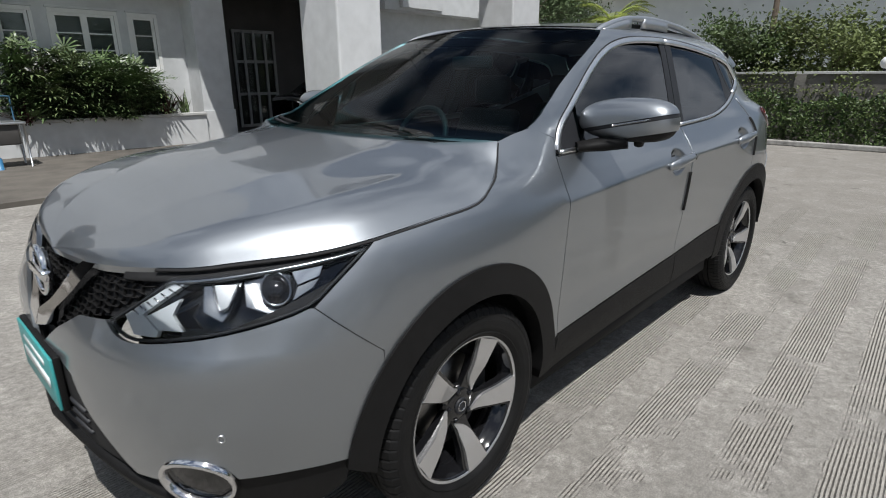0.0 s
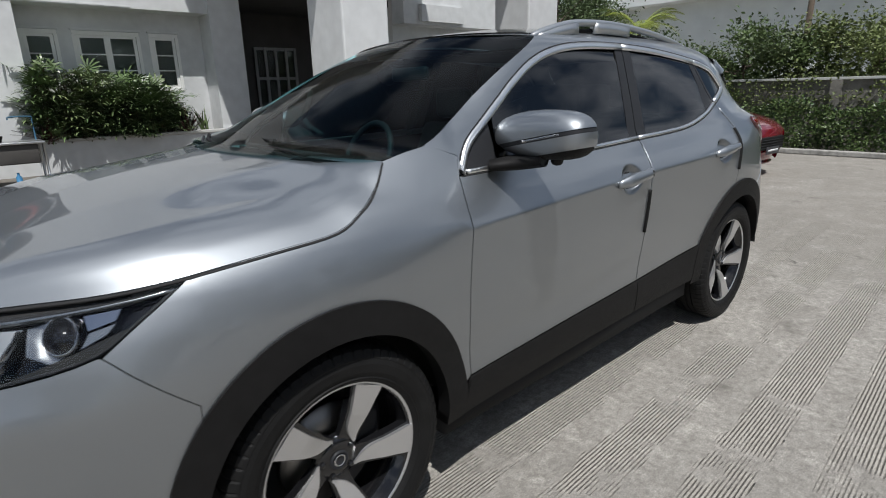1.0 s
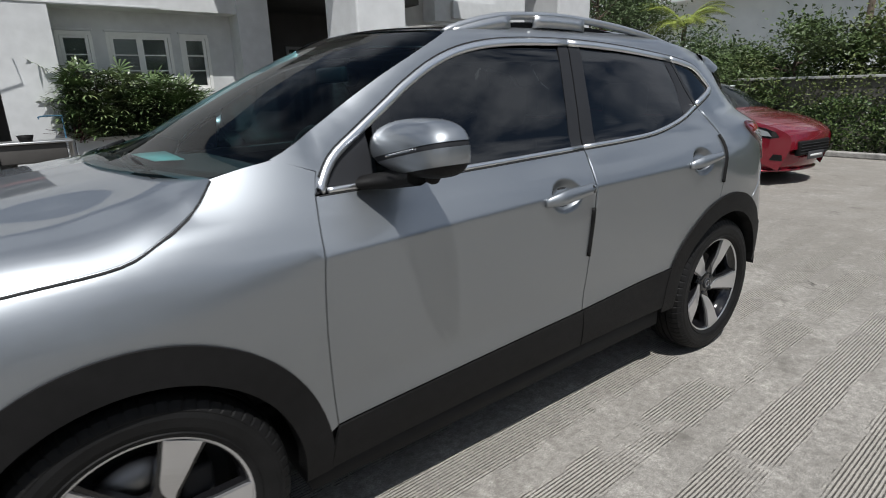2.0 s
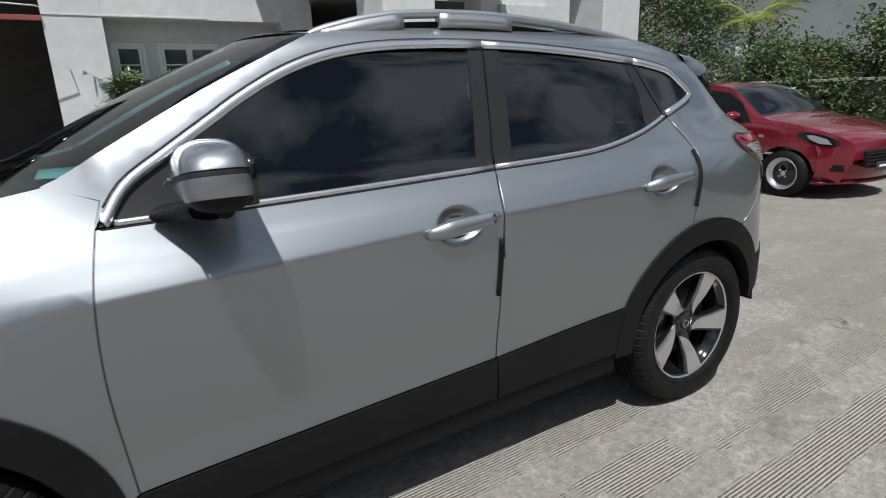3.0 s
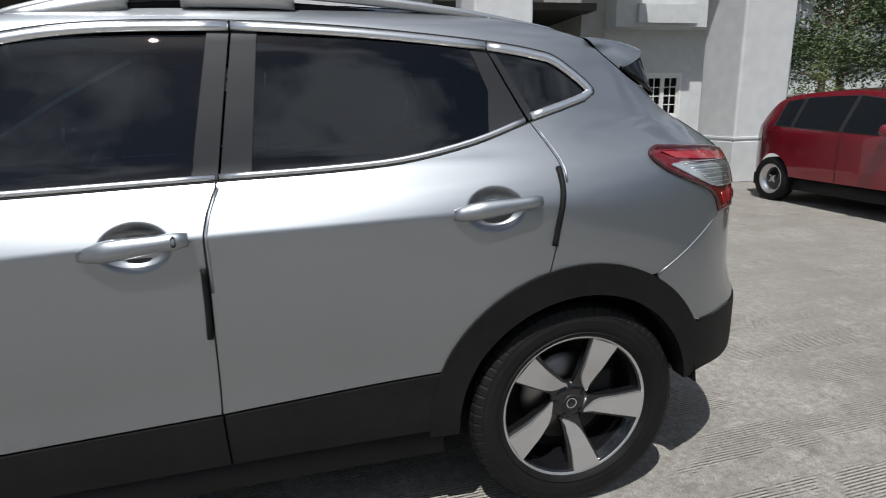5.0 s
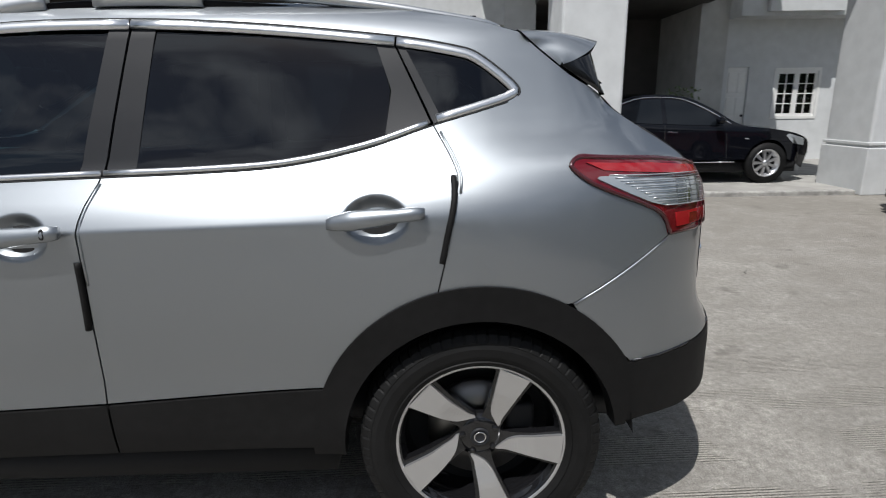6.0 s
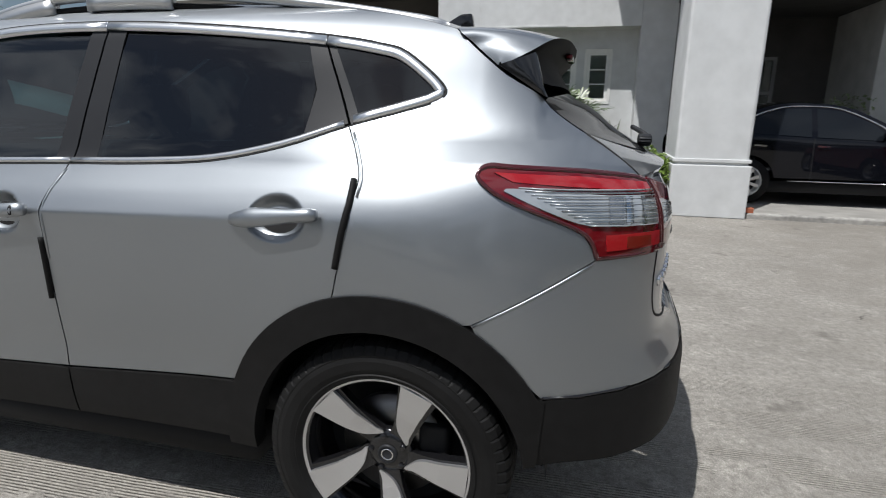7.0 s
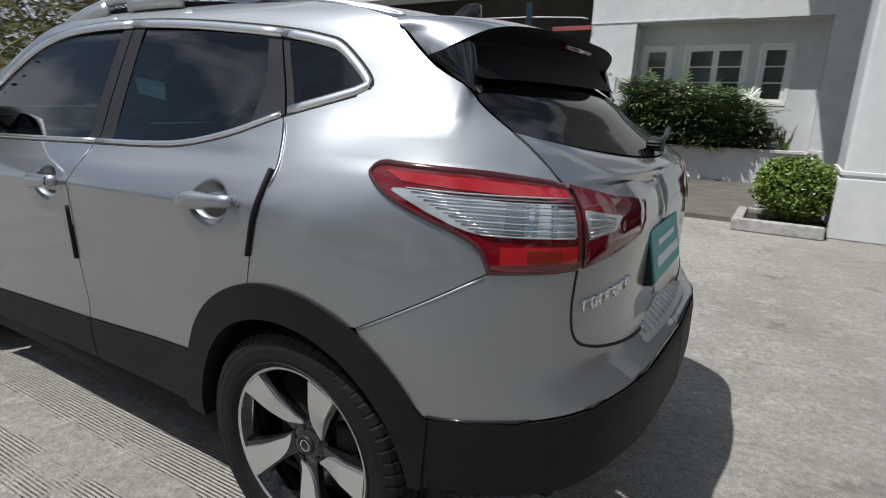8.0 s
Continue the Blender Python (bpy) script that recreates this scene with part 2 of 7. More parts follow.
def part(name, bm, material, parent=None, label="", smooth=True, normals=None):
    """Links a bmesh as ONE mesh object, in world places, under a thing or a part."""
    me = bpy.data.meshes.new(name)
    bm.to_mesh(me)
    bm.free()
    me.materials.append(material)
    me.polygons.foreach_set("use_smooth", [smooth] * len(me.polygons))
    if normals:
        me.normals_split_custom_set_from_vertices(normals)
    ob = new(name, me)
    if parent:
        ob.parent = parent
        ob.matrix_parent_inverse = place_of(parent).inverted()
    if label:
        tagged(ob, label)
    return ob


def box(bm, lo, hi, bevel=0.0, m=None, seg=2):
    made = bmesh.ops.create_cube(bm, size=1.0)["verts"]
    size, mid = [hi[k] - lo[k] for k in range(3)], [(hi[k] + lo[k]) / 2 for k in range(3)]
    for v in made:
        v.co = Vector([v.co[k] * size[k] + mid[k] for k in range(3)])
    if bevel:
        edges = list({e for v in made for e in v.link_edges})
        r = bmesh.ops.bevel(bm, geom=edges, offset=bevel, segments=seg, affect="EDGES", profile=0.5)
        made = [v for v in r["verts"]] if m else made
    if m:
        bmesh.ops.transform(bm, matrix=m, verts=[v for v in made if v.is_valid])
    return bm


def cube(lo, hi, bevel=0.0):
    return box(bmesh.new(), lo, hi, bevel)


def lathe(profile, axis_at, n=48, bm=None):
    """Turns (radius, along) pairs about the y axis through axis_at."""
    bm = bm or bmesh.new()
    rings = []
    for r, a in profile:
        rings.append([bm.verts.new((axis_at[0] + r * math.cos(2 * math.pi * k / n), axis_at[1] + a, axis_at[2] + r * math.sin(2 * math.pi * k / n))) for k in range(n)])
    for p, q in zip(rings, rings[1:]):
        for k in range(n):
            bm.faces.new((p[k], p[(k + 1) % n], q[(k + 1) % n], q[k]))
    bmesh.ops.recalc_face_normals(bm, faces=bm.faces)
    return bm


def tube(path, radius, n=8, bm=None, flat=1.0):
    """A round bar along a list of places; radius may be a list."""
    bm = bm or bmesh.new()
    rings = []
    for i, p in enumerate(path):
        p = Vector(p)
        d = (Vector(path[min(i + 1, len(path) - 1)]) - Vector(path[max(i - 1, 0)])).normalized()
        a = d.cross(Vector((0, 0, 1)))
        a = a.normalized() if a.length > 1e-3 else Vector((1, 0, 0))
        b = d.cross(a)
        r = radius[i] if isinstance(radius, (list, tuple)) else radius
        rings.append([bm.verts.new(p + r * (math.cos(2 * math.pi * k / n) * a + flat * math.sin(2 * math.pi * k / n) * b)) for k in range(n)])
    for p, q in zip(rings, rings[1:]):
        for k in range(n):
            bm.faces.new((p[k], p[(k + 1) % n], q[(k + 1) % n], q[k]))
    bm.faces.new(rings[0])
    bm.faces.new(list(reversed(rings[-1])))
    return bm


def bend(pts, k=5):
    """A smooth chain through the points (Catmull-Rom)."""
    pts = [Vector(p) for p in pts]
    out = []
    for i in range(len(pts) - 1):
        a, b, c, d = pts[max(i - 1, 0)], pts[i], pts[i + 1], pts[min(i + 2, len(pts) - 1)]
        for j in range(k):
            t = j / k
            out.append(0.5 * (2 * b + (c - a) * t + (2 * a - 5 * b + 4 * c - d) * t * t + (3 * b - a - 3 * c + d) * t**3))
    out.append(pts[-1])
    return [tuple(p) for p in out]


def prism(poly, lo, hi, axis=1, bevel=0.0):
    """A flat outline, thickened along an axis. poly holds the two other coordinates in order."""
    bm = bmesh.new()

    def at(p, h):
        q = list(p)
        q.insert(axis, h)
        return q

    a, b = [bm.verts.new(at(p, lo)) for p in poly], [bm.verts.new(at(p, hi)) for p in poly]
    n = len(poly)
    for k in range(n):
        bm.faces.new((a[k], a[(k + 1) % n], b[(k + 1) % n], b[k]))
    bm.faces.new(a)
    bm.faces.new(b)
    bmesh.ops.recalc_face_normals(bm, faces=bm.faces)
    if bevel:
        bmesh.ops.bevel(bm, geom=[e for e in bm.edges], offset=bevel, segments=2, affect="EDGES", profile=0.5)
    return bm


# ---- the silver car's form: plan curve, upright sections and crown ----
def pchip(xs, ys, x):
    """Smooth curve through the given knots, without overshoot."""
    n = len(xs)
    if x <= xs[0]:
        return ys[0]
    if x >= xs[-1]:
        return ys[-1]
    i = 0
    while x > xs[i + 1]:
        i += 1
    h = [xs[k + 1] - xs[k] for k in range(n - 1)]
    g = [(ys[k + 1] - ys[k]) / h[k] for k in range(n - 1)]

    def slope(k):
        if k == 0:
            return g[0]
        if k == n - 1:
            return g[-1]
        if g[k - 1] * g[k] <= 0:
            return 0.0
        a, b = 2 * h[k] + h[k - 1], h[k] + 2 * h[k - 1]
        return (a + b) / (a / g[k - 1] + b / g[k])

    t = (x - xs[i]) / h[i]
    a, b = slope(i) * h[i], slope(i + 1) * h[i]
    return (2 * t**3 - 3 * t * t + 1) * ys[i] + (t**3 - 2 * t * t + t) * a + (3 * t * t - 2 * t**3) * ys[i + 1] + (t**3 - t * t) * b


PLAN_S = (-1.60, -1.30, -1.02, -0.78, -0.52, -0.30, 0.0, 0.6, 1.3, 2.0, 2.646, 2.90, 3.08, 3.25, 3.42, 3.68, 4.05)
PLAN_X = (-0.935, -0.915, -0.85, -0.73, -0.51, -0.30, 0.0, 0.6, 1.3, 2.0, 2.646, 2.90, 3.075, 3.235, 3.370, 3.457, 3.472)
PLAN_Y = (0.0, 0.30, 0.57, 0.745, 0.855, 0.893, 0.908, 0.895, 0.890, 0.893, 0.908, 0.895, 0.862, 0.785, 0.67, 0.37, 0.0)
SECTIONS = (
    (-1.60, (0.18, 0.30, 0.45, 0.60, 0.70, 0.76, 0.82, 0.90, 0.95, 1.10, 1.60), (0.10, 0.03, 0.005, 0.005, 0.02, 0.045, 0.07, 0.092, 0.12, 0.30, 0.80)),
    (-0.78, (0.18, 0.30, 0.45, 0.60, 0.725, 0.745, 0.80, 0.85, 0.95, 1.05, 1.60), (0.12, 0.07, 0.03, 0.003, 0.001, 0.006, 0.030, 0.050, 0.12, 0.25, 0.65)),
    (-0.30, (0.18, 0.40, 0.60, 0.75, 0.85, 0.92, 0.984, 1.03, 1.08, 1.60), (0.06, 0.01, 0.0, 0.0, 0.012, 0.03, 0.06, 0.12, 0.22, 0.60)),
    (0.20, (0.18, 0.40, 0.60, 0.72, 0.85, 0.92, 1.00, 1.06, 1.10, 1.60), (0.06, 0.02, 0.010, 0.004, 0.003, 0.012, 0.042, 0.08, 0.13, 0.45)),
    (0.60, (0.18, 0.30, 0.40, 0.45, 0.52, 0.60, 0.70, 0.82, 0.90, 0.951, 0.957, 0.964, 1.02, 1.07, 1.12, 1.30, 1.45, 1.53, 1.56, 1.60), (0.07, 0.05, 0.034, 0.034, 0.034, 0.026, 0.017, 0.010, 0.007, 0.005, 0.006, 0.0095, 0.043, 0.073, 0.10, 0.168, 0.225, 0.262, 0.30, 0.39)),
    (1.90, (0.18, 0.30, 0.40, 0.46, 0.55, 0.64, 0.74, 0.86, 0.94, 0.999, 1.005, 1.012, 1.06, 1.10, 1.14, 1.30, 1.45, 1.53, 1.56, 1.60), (0.07, 0.05, 0.034, 0.034, 0.034, 0.026, 0.017, 0.010, 0.007, 0.005, 0.006, 0.0095, 0.040, 0.074, 0.106, 0.166, 0.220, 0.254, 0.29, 0.37)),
    (2.65, (0.18, 0.40, 0.60, 0.75, 0.88, 0.98, 1.03, 1.06, 1.10, 1.15, 1.22, 1.27, 1.32, 1.45, 1.50, 1.54, 1.60), (0.06, 0.02, 0.008, 0.003, 0.004, 0.010, 0.018, 0.029, 0.052, 0.088, 0.142, 0.178, 0.206, 0.268, 0.300, 0.345, 0.44)),
    (2.82, (0.18, 0.40, 0.60, 0.75, 0.88, 0.98, 1.03, 1.06, 1.10, 1.15, 1.19, 1.235, 1.32, 1.40, 1.45, 1.50, 1.54, 1.60), (0.06, 0.02, 0.006, 0.003, 0.006, 0.017, 0.027, 0.036, 0.052, 0.082, 0.128, 0.178, 0.228, 0.266, 0.292, 0.325, 0.37, 0.46)),
    (3.00, (0.18, 0.30, 0.50, 0.70, 0.80, 0.90, 1.00, 1.10, 1.16, 1.22, 1.32, 1.45, 1.55), (0.10, 0.03, 0.0, 0.0, 0.006, 0.02, 0.034, 0.052, 0.078, 0.166, 0.238, 0.318, 0.41)),
    (3.30, (0.18, 0.32, 0.45, 0.58, 0.66, 0.75, 0.85, 0.95, 1.05, 1.134, 1.20, 1.30, 1.45), (0.12, 0.03, 0.0, 0.0, 0.01, 0.022, 0.026, 0.030, 0.046, 0.090, 0.170, 0.292, 0.44)),
    (3.55, (0.18, 0.32, 0.45, 0.60, 0.64, 0.68, 0.72, 0.77, 0.85, 0.95, 1.05, 1.134, 1.20, 1.30, 1.45), (0.12, 0.03, 0.0, 0.0, 0.010, 0.036, 0.058, 0.066, 0.066, 0.066, 0.076, 0.112, 0.175, 0.27, 0.42)),
    (4.05, (0.18, 0.32, 0.45, 0.62, 0.68, 0.73, 0.90, 1.00, 1.10, 1.20, 1.50), (0.12, 0.03, 0.0, 0.0, 0.072, 0.10, 0.10, 0.103, 0.137, 0.257, 0.60)),
)
CREASE_S, CREASE_Z = (-1.6, -0.3, 0.2, 0.6, 1.0, 1.64, 1.9, 2.2, 2.65, 3.0, 4.05), (0.93, 0.93, 0.94, 0.957, 0.974, 0.999, 1.005, 1.013, 1.025, 1.025, 1.025)
CANT_S, CANT_Z = (0.50, 0.585, 0.69, 0.81, 0.89, 1.02, 1.17, 1.38, 1.70), (1.09, 1.206, 1.277, 1.352, 1.402, 1.469, 1.517, 1.544, 1.549)
SEC_S = tuple(c[0] for c in SECTIONS)
SEC_RISE = tuple(pchip(CREASE_S, CREASE_Z, c[0]) for c in SECTIONS)


# weights that even out the form between the sections
SOFTEN = ((-2, 1 / 9), (-1, 2 / 9), (0, 3 / 9), (1, 2 / 9), (2, 1 / 9))


def side_xyz(s, z):
    """A place on the left flank: s runs along the plan from the nose to the tail, z is the height."""
    x, y = pchip(PLAN_S, PLAN_X, s), pchip(PLAN_S, PLAN_Y, s)
    e = 0.01
    dx = pchip(PLAN_S, PLAN_X, s + e) - pchip(PLAN_S, PLAN_X, s - e)
    dy = pchip(PLAN_S, PLAN_Y, s + e) - pchip(PLAN_S, PLAN_Y, s - e)
    k = math.hypot(dx, dy) or 1.0
    rise = pchip(CREASE_S, CREASE_Z, s)
    cut = tuple(pchip(c[1], c[2], z - rise + r) for c, r in zip(SECTIONS, SEC_RISE))
    soft = 0.075 * min(1.0, max(0.0, (s - 2.15) / 0.35))
    if soft and s < 4.0:
        d = sum(q * pchip(SEC_S, cut, s + k * soft) for k, q in SOFTEN)
        x, y = (sum(q * pchip(PLAN_S, c, s + k * soft * 0.6) for k, q in SOFTEN) for c in (PLAN_X, PLAN_Y))
    else:
        d = pchip(SEC_S, cut, s)
    if 0.52 < s < 1.55:
        # the pillar beside the windscreen rolls over towards the glass
        d += 3.4 * max(0.0, z - pchip(CANT_S, CANT_Z, s)) ** 2 * min(1.0, (s - 0.52) / 0.14, (1.55 - s) / 0.3)
    if s <= -1.59 or s >= 4.04:
        dx, dy, k = 0.0, (1.0 if s < 0 else -1.0), 1.0
    return x + d * dy / k, -(y - d * dx / k), z


def side_point(s, z, out=0.0):
    """A place on the flank, moved outwards by out."""
    p = Vector(side_xyz(s, z))
    return p + out * side_normal(s, z) if out else p


def side_normal(s, z):
    e = 0.006
    a = Vector(side_xyz(s + e, z)) - Vector(side_xyz(s - e, z))
    b = Vector(side_xyz(s, z + e)) - Vector(side_xyz(s, z - e))
    return a.cross(b).normalized()


def inset(poly, d):
    n, out = len(poly), []
    area = sum(poly[i][0] * poly[(i + 1) % n][1] - poly[(i + 1) % n][0] * poly[i][1] for i in range(n))
    sign = 1 if area > 0 else -1
    for i in range(n):
        a, b, c = Vector(poly[i - 1]), Vector(poly[i]), Vector(poly[(i + 1) % n])
        u, v = (b - a), (c - b)
        if u.length < 1e-6 or v.length < 1e-6:
            out.append(tuple(b))
            continue
        u.normalize(), v.normalize()
        m = Vector((-u.y - v.y, u.x + v.x))
        k = max(m.length_squared / 2, 0.5)
        out.append(tuple(b + sign * d * m / k))
    return out


def panel(name, poly, material, parent, label="", out=0.0, rim=0.012, gap=0.0011, step=0.045, mirror=False, bulge=None, fine=None):
    """A sheet cut to an outline in (s, z) on the flank, with a turned-in rim. mirror: the same on the other flank."""
    if gap:
        poly = inset(poly, gap)
    bm = bmesh.new()
    f = bm.faces.new([bm.verts.new((p[0], p[1], 0)) for p in poly])
    lo = [min(p[k] for p in poly) for k in (0, 1)]
    hi = [max(p[k] for p in poly) for k in (0, 1)]
    for k in (0, 1):
        n = max(1, int((hi[k] - lo[k]) / step))
        cuts = [lo[k] + (hi[k] - lo[k]) * i / (n + 1) + 0.00037 for i in range(1, n + 1)]
        if fine:
            a, b = fine[k] - (0.115, 0.075)[k], fine[k] + (0.095, 0.075)[k]
            cuts = [c for c in cuts if not a < c < b] + [a + 0.0042 * i for i in range(int((b - a) / 0.0042) + 1)]
        for c in cuts:
            co, no = [0, 0, 0], [0, 0, 0]
            co[k], no[k] = c, 1
            bmesh.ops.bisect_plane(bm, geom=bm.verts[:] + bm.edges[:] + bm.faces[:], plane_co=co, plane_no=no, dist=1e-6)
    normals = []
    for v in bm.verts:
        s, z = v.co.x, v.co.y
        o = out + (bulge(s, z) if bulge else 0.0)
        v.co = side_point(s, z, o)
        n = side_normal(s, z)
        if bulge:
            e = 0.004
            gs, gz = (bulge(s + e, z) - bulge(s - e, z)) / (2 * e), (bulge(s, z + e) - bulge(s, z - e)) / (2 * e)
            n = (n - Vector((gs, 0, 0)) - Vector((0, 0, gz))).normalized()
        normals.append(n)
    bm.normal_update()
    if sum(f.normal.dot(normals[f.verts[0].index]) * f.calc_area() for f in bm.faces) < 0 if not bm.verts.index_update() else False:
        bmesh.ops.reverse_faces(bm, faces=bm.faces)
    if rim:
        edge = [e for e in bm.edges if e.is_boundary]
        twin = {}
        for e in edge:
            for v in e.verts:
                if v not in twin:
                    n = normals[v.index]
                    twin[v] = (bm.verts.new(v.co), bm.verts.new(v.co - rim * n))
        for e in edge:
            a, b = e.verts
            g = e.link_faces[0]
            order = [l.vert for l in g.loops]
            if order[(order.index(a) + 1) % len(order)] is not b:
                a, b = b, a
            bm.faces.new((twin[b][0], twin[a][0], twin[a][1], twin[b][1]))
        bm.normal_update()
        normals += [None] * (2 * len(twin))
    bm.verts.index_update()
    full = [normals[v.index] if v.index < len(normals) and normals[v.index] else v.normal.copy() for v in bm.verts]
    if mirror:
        for v in bm.verts:
            v.co.y *= -1
        bmesh.ops.reverse_faces(bm, faces=bm.faces)
        full = [Vector((n.x, -n.y, n.z)) for n in full]
    return part(name, bm, material, parent, label, normals=[tuple(n) for n in full])


def strip(name, path, width, height, material, parent, label="", out=0.0, mirror=False, closed=False):
    """A raised moulding along a chain of (s, z) on the flank."""
    bm, rows = bmesh.new(), []
    n = len(path)
    for i, p in enumerate(path):
        a, b = Vector(path[i - 1 if i or closed else 0]), Vector(path[(i + 1) % n] if closed else path[min(i + 1, n - 1)])
        d = (b - a).normalized()
        m = Vector((-d.y, d.x))
        row = []
        for u, h in ((-0.5, -0.003), (-0.42, 0.6), (-0.15, 1.0), (0.15, 1.0), (0.42, 0.6), (0.5, -0.003)):
            q = Vector(p) + m * width * u
            row.append(bm.verts.new(side_point(q.x, q.y, out + (height * h if h > 0 else -0.004))))
        rows.append(row)
    pairs = list(zip(rows, rows[1:])) + ([(rows[-1], rows[0])] if closed else [])
    for p, q in pairs:
        for k in range(5):
            bm.faces.new((p[k], q[k], q[k + 1], p[k + 1]))
    if not closed:
        bm.faces.new(rows[0])
        bm.faces.new(rows[-1])
    bmesh.ops.recalc_face_normals(bm, faces=bm.faces)
    if mirror:
        for v in bm.verts:
            v.co.y *= -1
        bmesh.ops.reverse_faces(bm, faces=bm.faces)
    return part(name, bm, material, parent, label)


def span(name, left, material, parent, bow=0.0, crown=0.0, label="", nv=24, bow2=None, crown2=None, thick=0.0, power=2.0):
    """A sheet from a left edge in space to its mirror image, bowed along x and crowned in z."""
    bm, rows = bmesh.new(), []
    n = len(left)
    for i, p in enumerate(left):
        u = i / (n - 1)
        bo = bow + ((bow2 if bow2 is not None else bow) - bow) * u
        cr = crown + ((crown2 if crown2 is not None else crown) - crown) * u
        row = []
        for j in range(nv + 1):
            v = -1 + 2 * j / nv
            k = 1 - abs(v) ** power
            row.append(bm.verts.new((p[0] + bo * k, p[1] * -v, p[2] + cr * k)))
        rows.append(row)
    for p, q in zip(rows, rows[1:]):
        for j in range(nv):
            bm.faces.new((p[j], p[j + 1], q[j + 1], q[j]))
    bmesh.ops.recalc_face_normals(bm, faces=bm.faces)
    if sum(f.normal.z for f in bm.faces) < 0:
        bmesh.ops.reverse_faces(bm, faces=bm.faces)
    if thick:
        bmesh.ops.solidify(bm, geom=bm.faces[:], thickness=thick)
    return part(name, bm, material, parent, label)


def ellipse(cx, cz, a, b, t0, t1, n):
    return [(cx + a * math.cos(radians(t0 + (t1 - t0) * k / n)), cz + b * math.sin(radians(t0 + (t1 - t0) * k / n))) for k in range(n + 1)]


# outlines on the flank, as (s, z)
HOOD_EDGE = bend([(-1.60, 0.905), (-1.30, 0.92), (-1.02, 0.944), (-0.90, 0.950), (-0.70, 0.960), (-0.50, 0.971), (-0.33, 0.987), (-0.12, 1.005), (0.04, 1.020), (0.13, 1.056), (0.22, 1.103), (0.28, 1.166)], 4)
FENDER_TOP = bend([(-0.33, 0.985), (-0.12, 1.005), (0.04, 1.020), (0.13, 1.056), (0.22, 1.103), (0.28, 1.166)], 4)
DOOR_FRONT = bend([(0.52, 1.100), (0.492, 0.952), (0.482, 0.734), (0.500, 0.438)], 4)
B_SEAM = bend([(1.645, 1.128), (1.612, 1.021), (1.608, 0.854), (1.600, 0.646), (1.592, 0.495)], 4)
REAR_SEAM = bend([(2.52, 1.25), (2.578, 1.146), (2.583, 1.081), (2.552, 0.92), (2.53, 0.825)], 4)
BELT = bend([(0.52, 1.100), (0.83, 1.106), (1.18, 1.114), (1.645, 1.128), (1.91, 1.136), (2.13, 1.151), (2.34, 1.193), (2.52, 1.250), (2.73, 1.306), (2.765, 1.322)], 4)
DLO_TOP = bend([(0.52, 1.100), (0.585, 1.194), (0.69, 1.265), (0.81, 1.340), (0.89, 1.390), (1.02, 1.457), (1.17, 1.505), (1.38, 1.532), (1.70, 1.537), (2.05, 1.519), (2.41, 1.484), (2.58, 1.457), (2.65, 1.436), (2.735, 1.380), (2.775, 1.340), (2.765, 1.322)], 4)
ARCH_F = ellipse(0.0, 0.345, 0.478, 0.495, 180 - 9, 9, 28)
ARCH_R = ellipse(2.646, 0.345, 0.478, 0.495, 180 - 23, 31, 28)
LAMP = bend([(-1.165, 0.812), (-1.13, 0.794), (-1.05, 0.784), (-0.87, 0.804), (-0.69, 0.826), (-0.54, 0.857), (-0.46, 0.902), (-0.33, 0.983)], 3)
LAMP_TOP = bend([(-0.33, 0.983), (-0.45, 0.966), (-0.70, 0.945), (-0.90, 0.934), (-0.97, 0.922), (-1.12, 0.838), (-1.165, 0.812)], 3)
TAIL_TOP = bend([(2.882, 1.140), (2.892, 1.157), (2.92, 1.166), (2.97, 1.164), (3.18, 1.154), (3.36, 1.134)], 4)
TAIL_LOW = bend([(2.882, 1.140), (2.895, 1.122), (2.94, 1.093), (3.01, 1.064), (3.10, 1.032), (3.15, 1.010), (3.175, 0.985), (3.19, 0.945)], 4)
GATE_SEAM = bend([(2.79, 1.502), (2.915, 1.402), (3.095, 1.324), (3.25, 1.234), (3.36, 1.135)], 4)
LAMP_SPLIT = bend([(3.36, 1.134), (3.383, 1.110), (3.404, 1.060), (3.406, 0.990), (3.400, 0.952)], 3)
WINDSCREEN_EDGE = bend([(0.28, 1.168), (0.43, 1.200), (0.58, 1.281), (0.80, 1.400), (1.00, 1.496), (1.12, 1.552)], 4)
ROOF_EDGE = bend([(1.12, 1.552), (1.40, 1.588), (1.90, 1.598), (2.30, 1.580), (2.60, 1.545), (2.79, 1.502)], 4)


def upto(chain, s0, s1):
    """The stretch of a chain between two s, ends added."""
    def at(s):
        for a, b in zip(chain, chain[1:]):
            if min(a[0], b[0]) <= s <= max(a[0], b[0]) and a[0] != b[0]:
                k = (s - a[0]) / (b[0] - a[0])
                return (s, a[1] + k * (b[1] - a[1]))
        return chain[0] if s < chain[0][0] else chain[-1]
    return [at(s0)] + [p for p in chain if min(s0, s1) + 0.004 < p[0] < max(s0, s1) - 0.004] + [at(s1)]


def rev(c):
    return list(reversed(c))


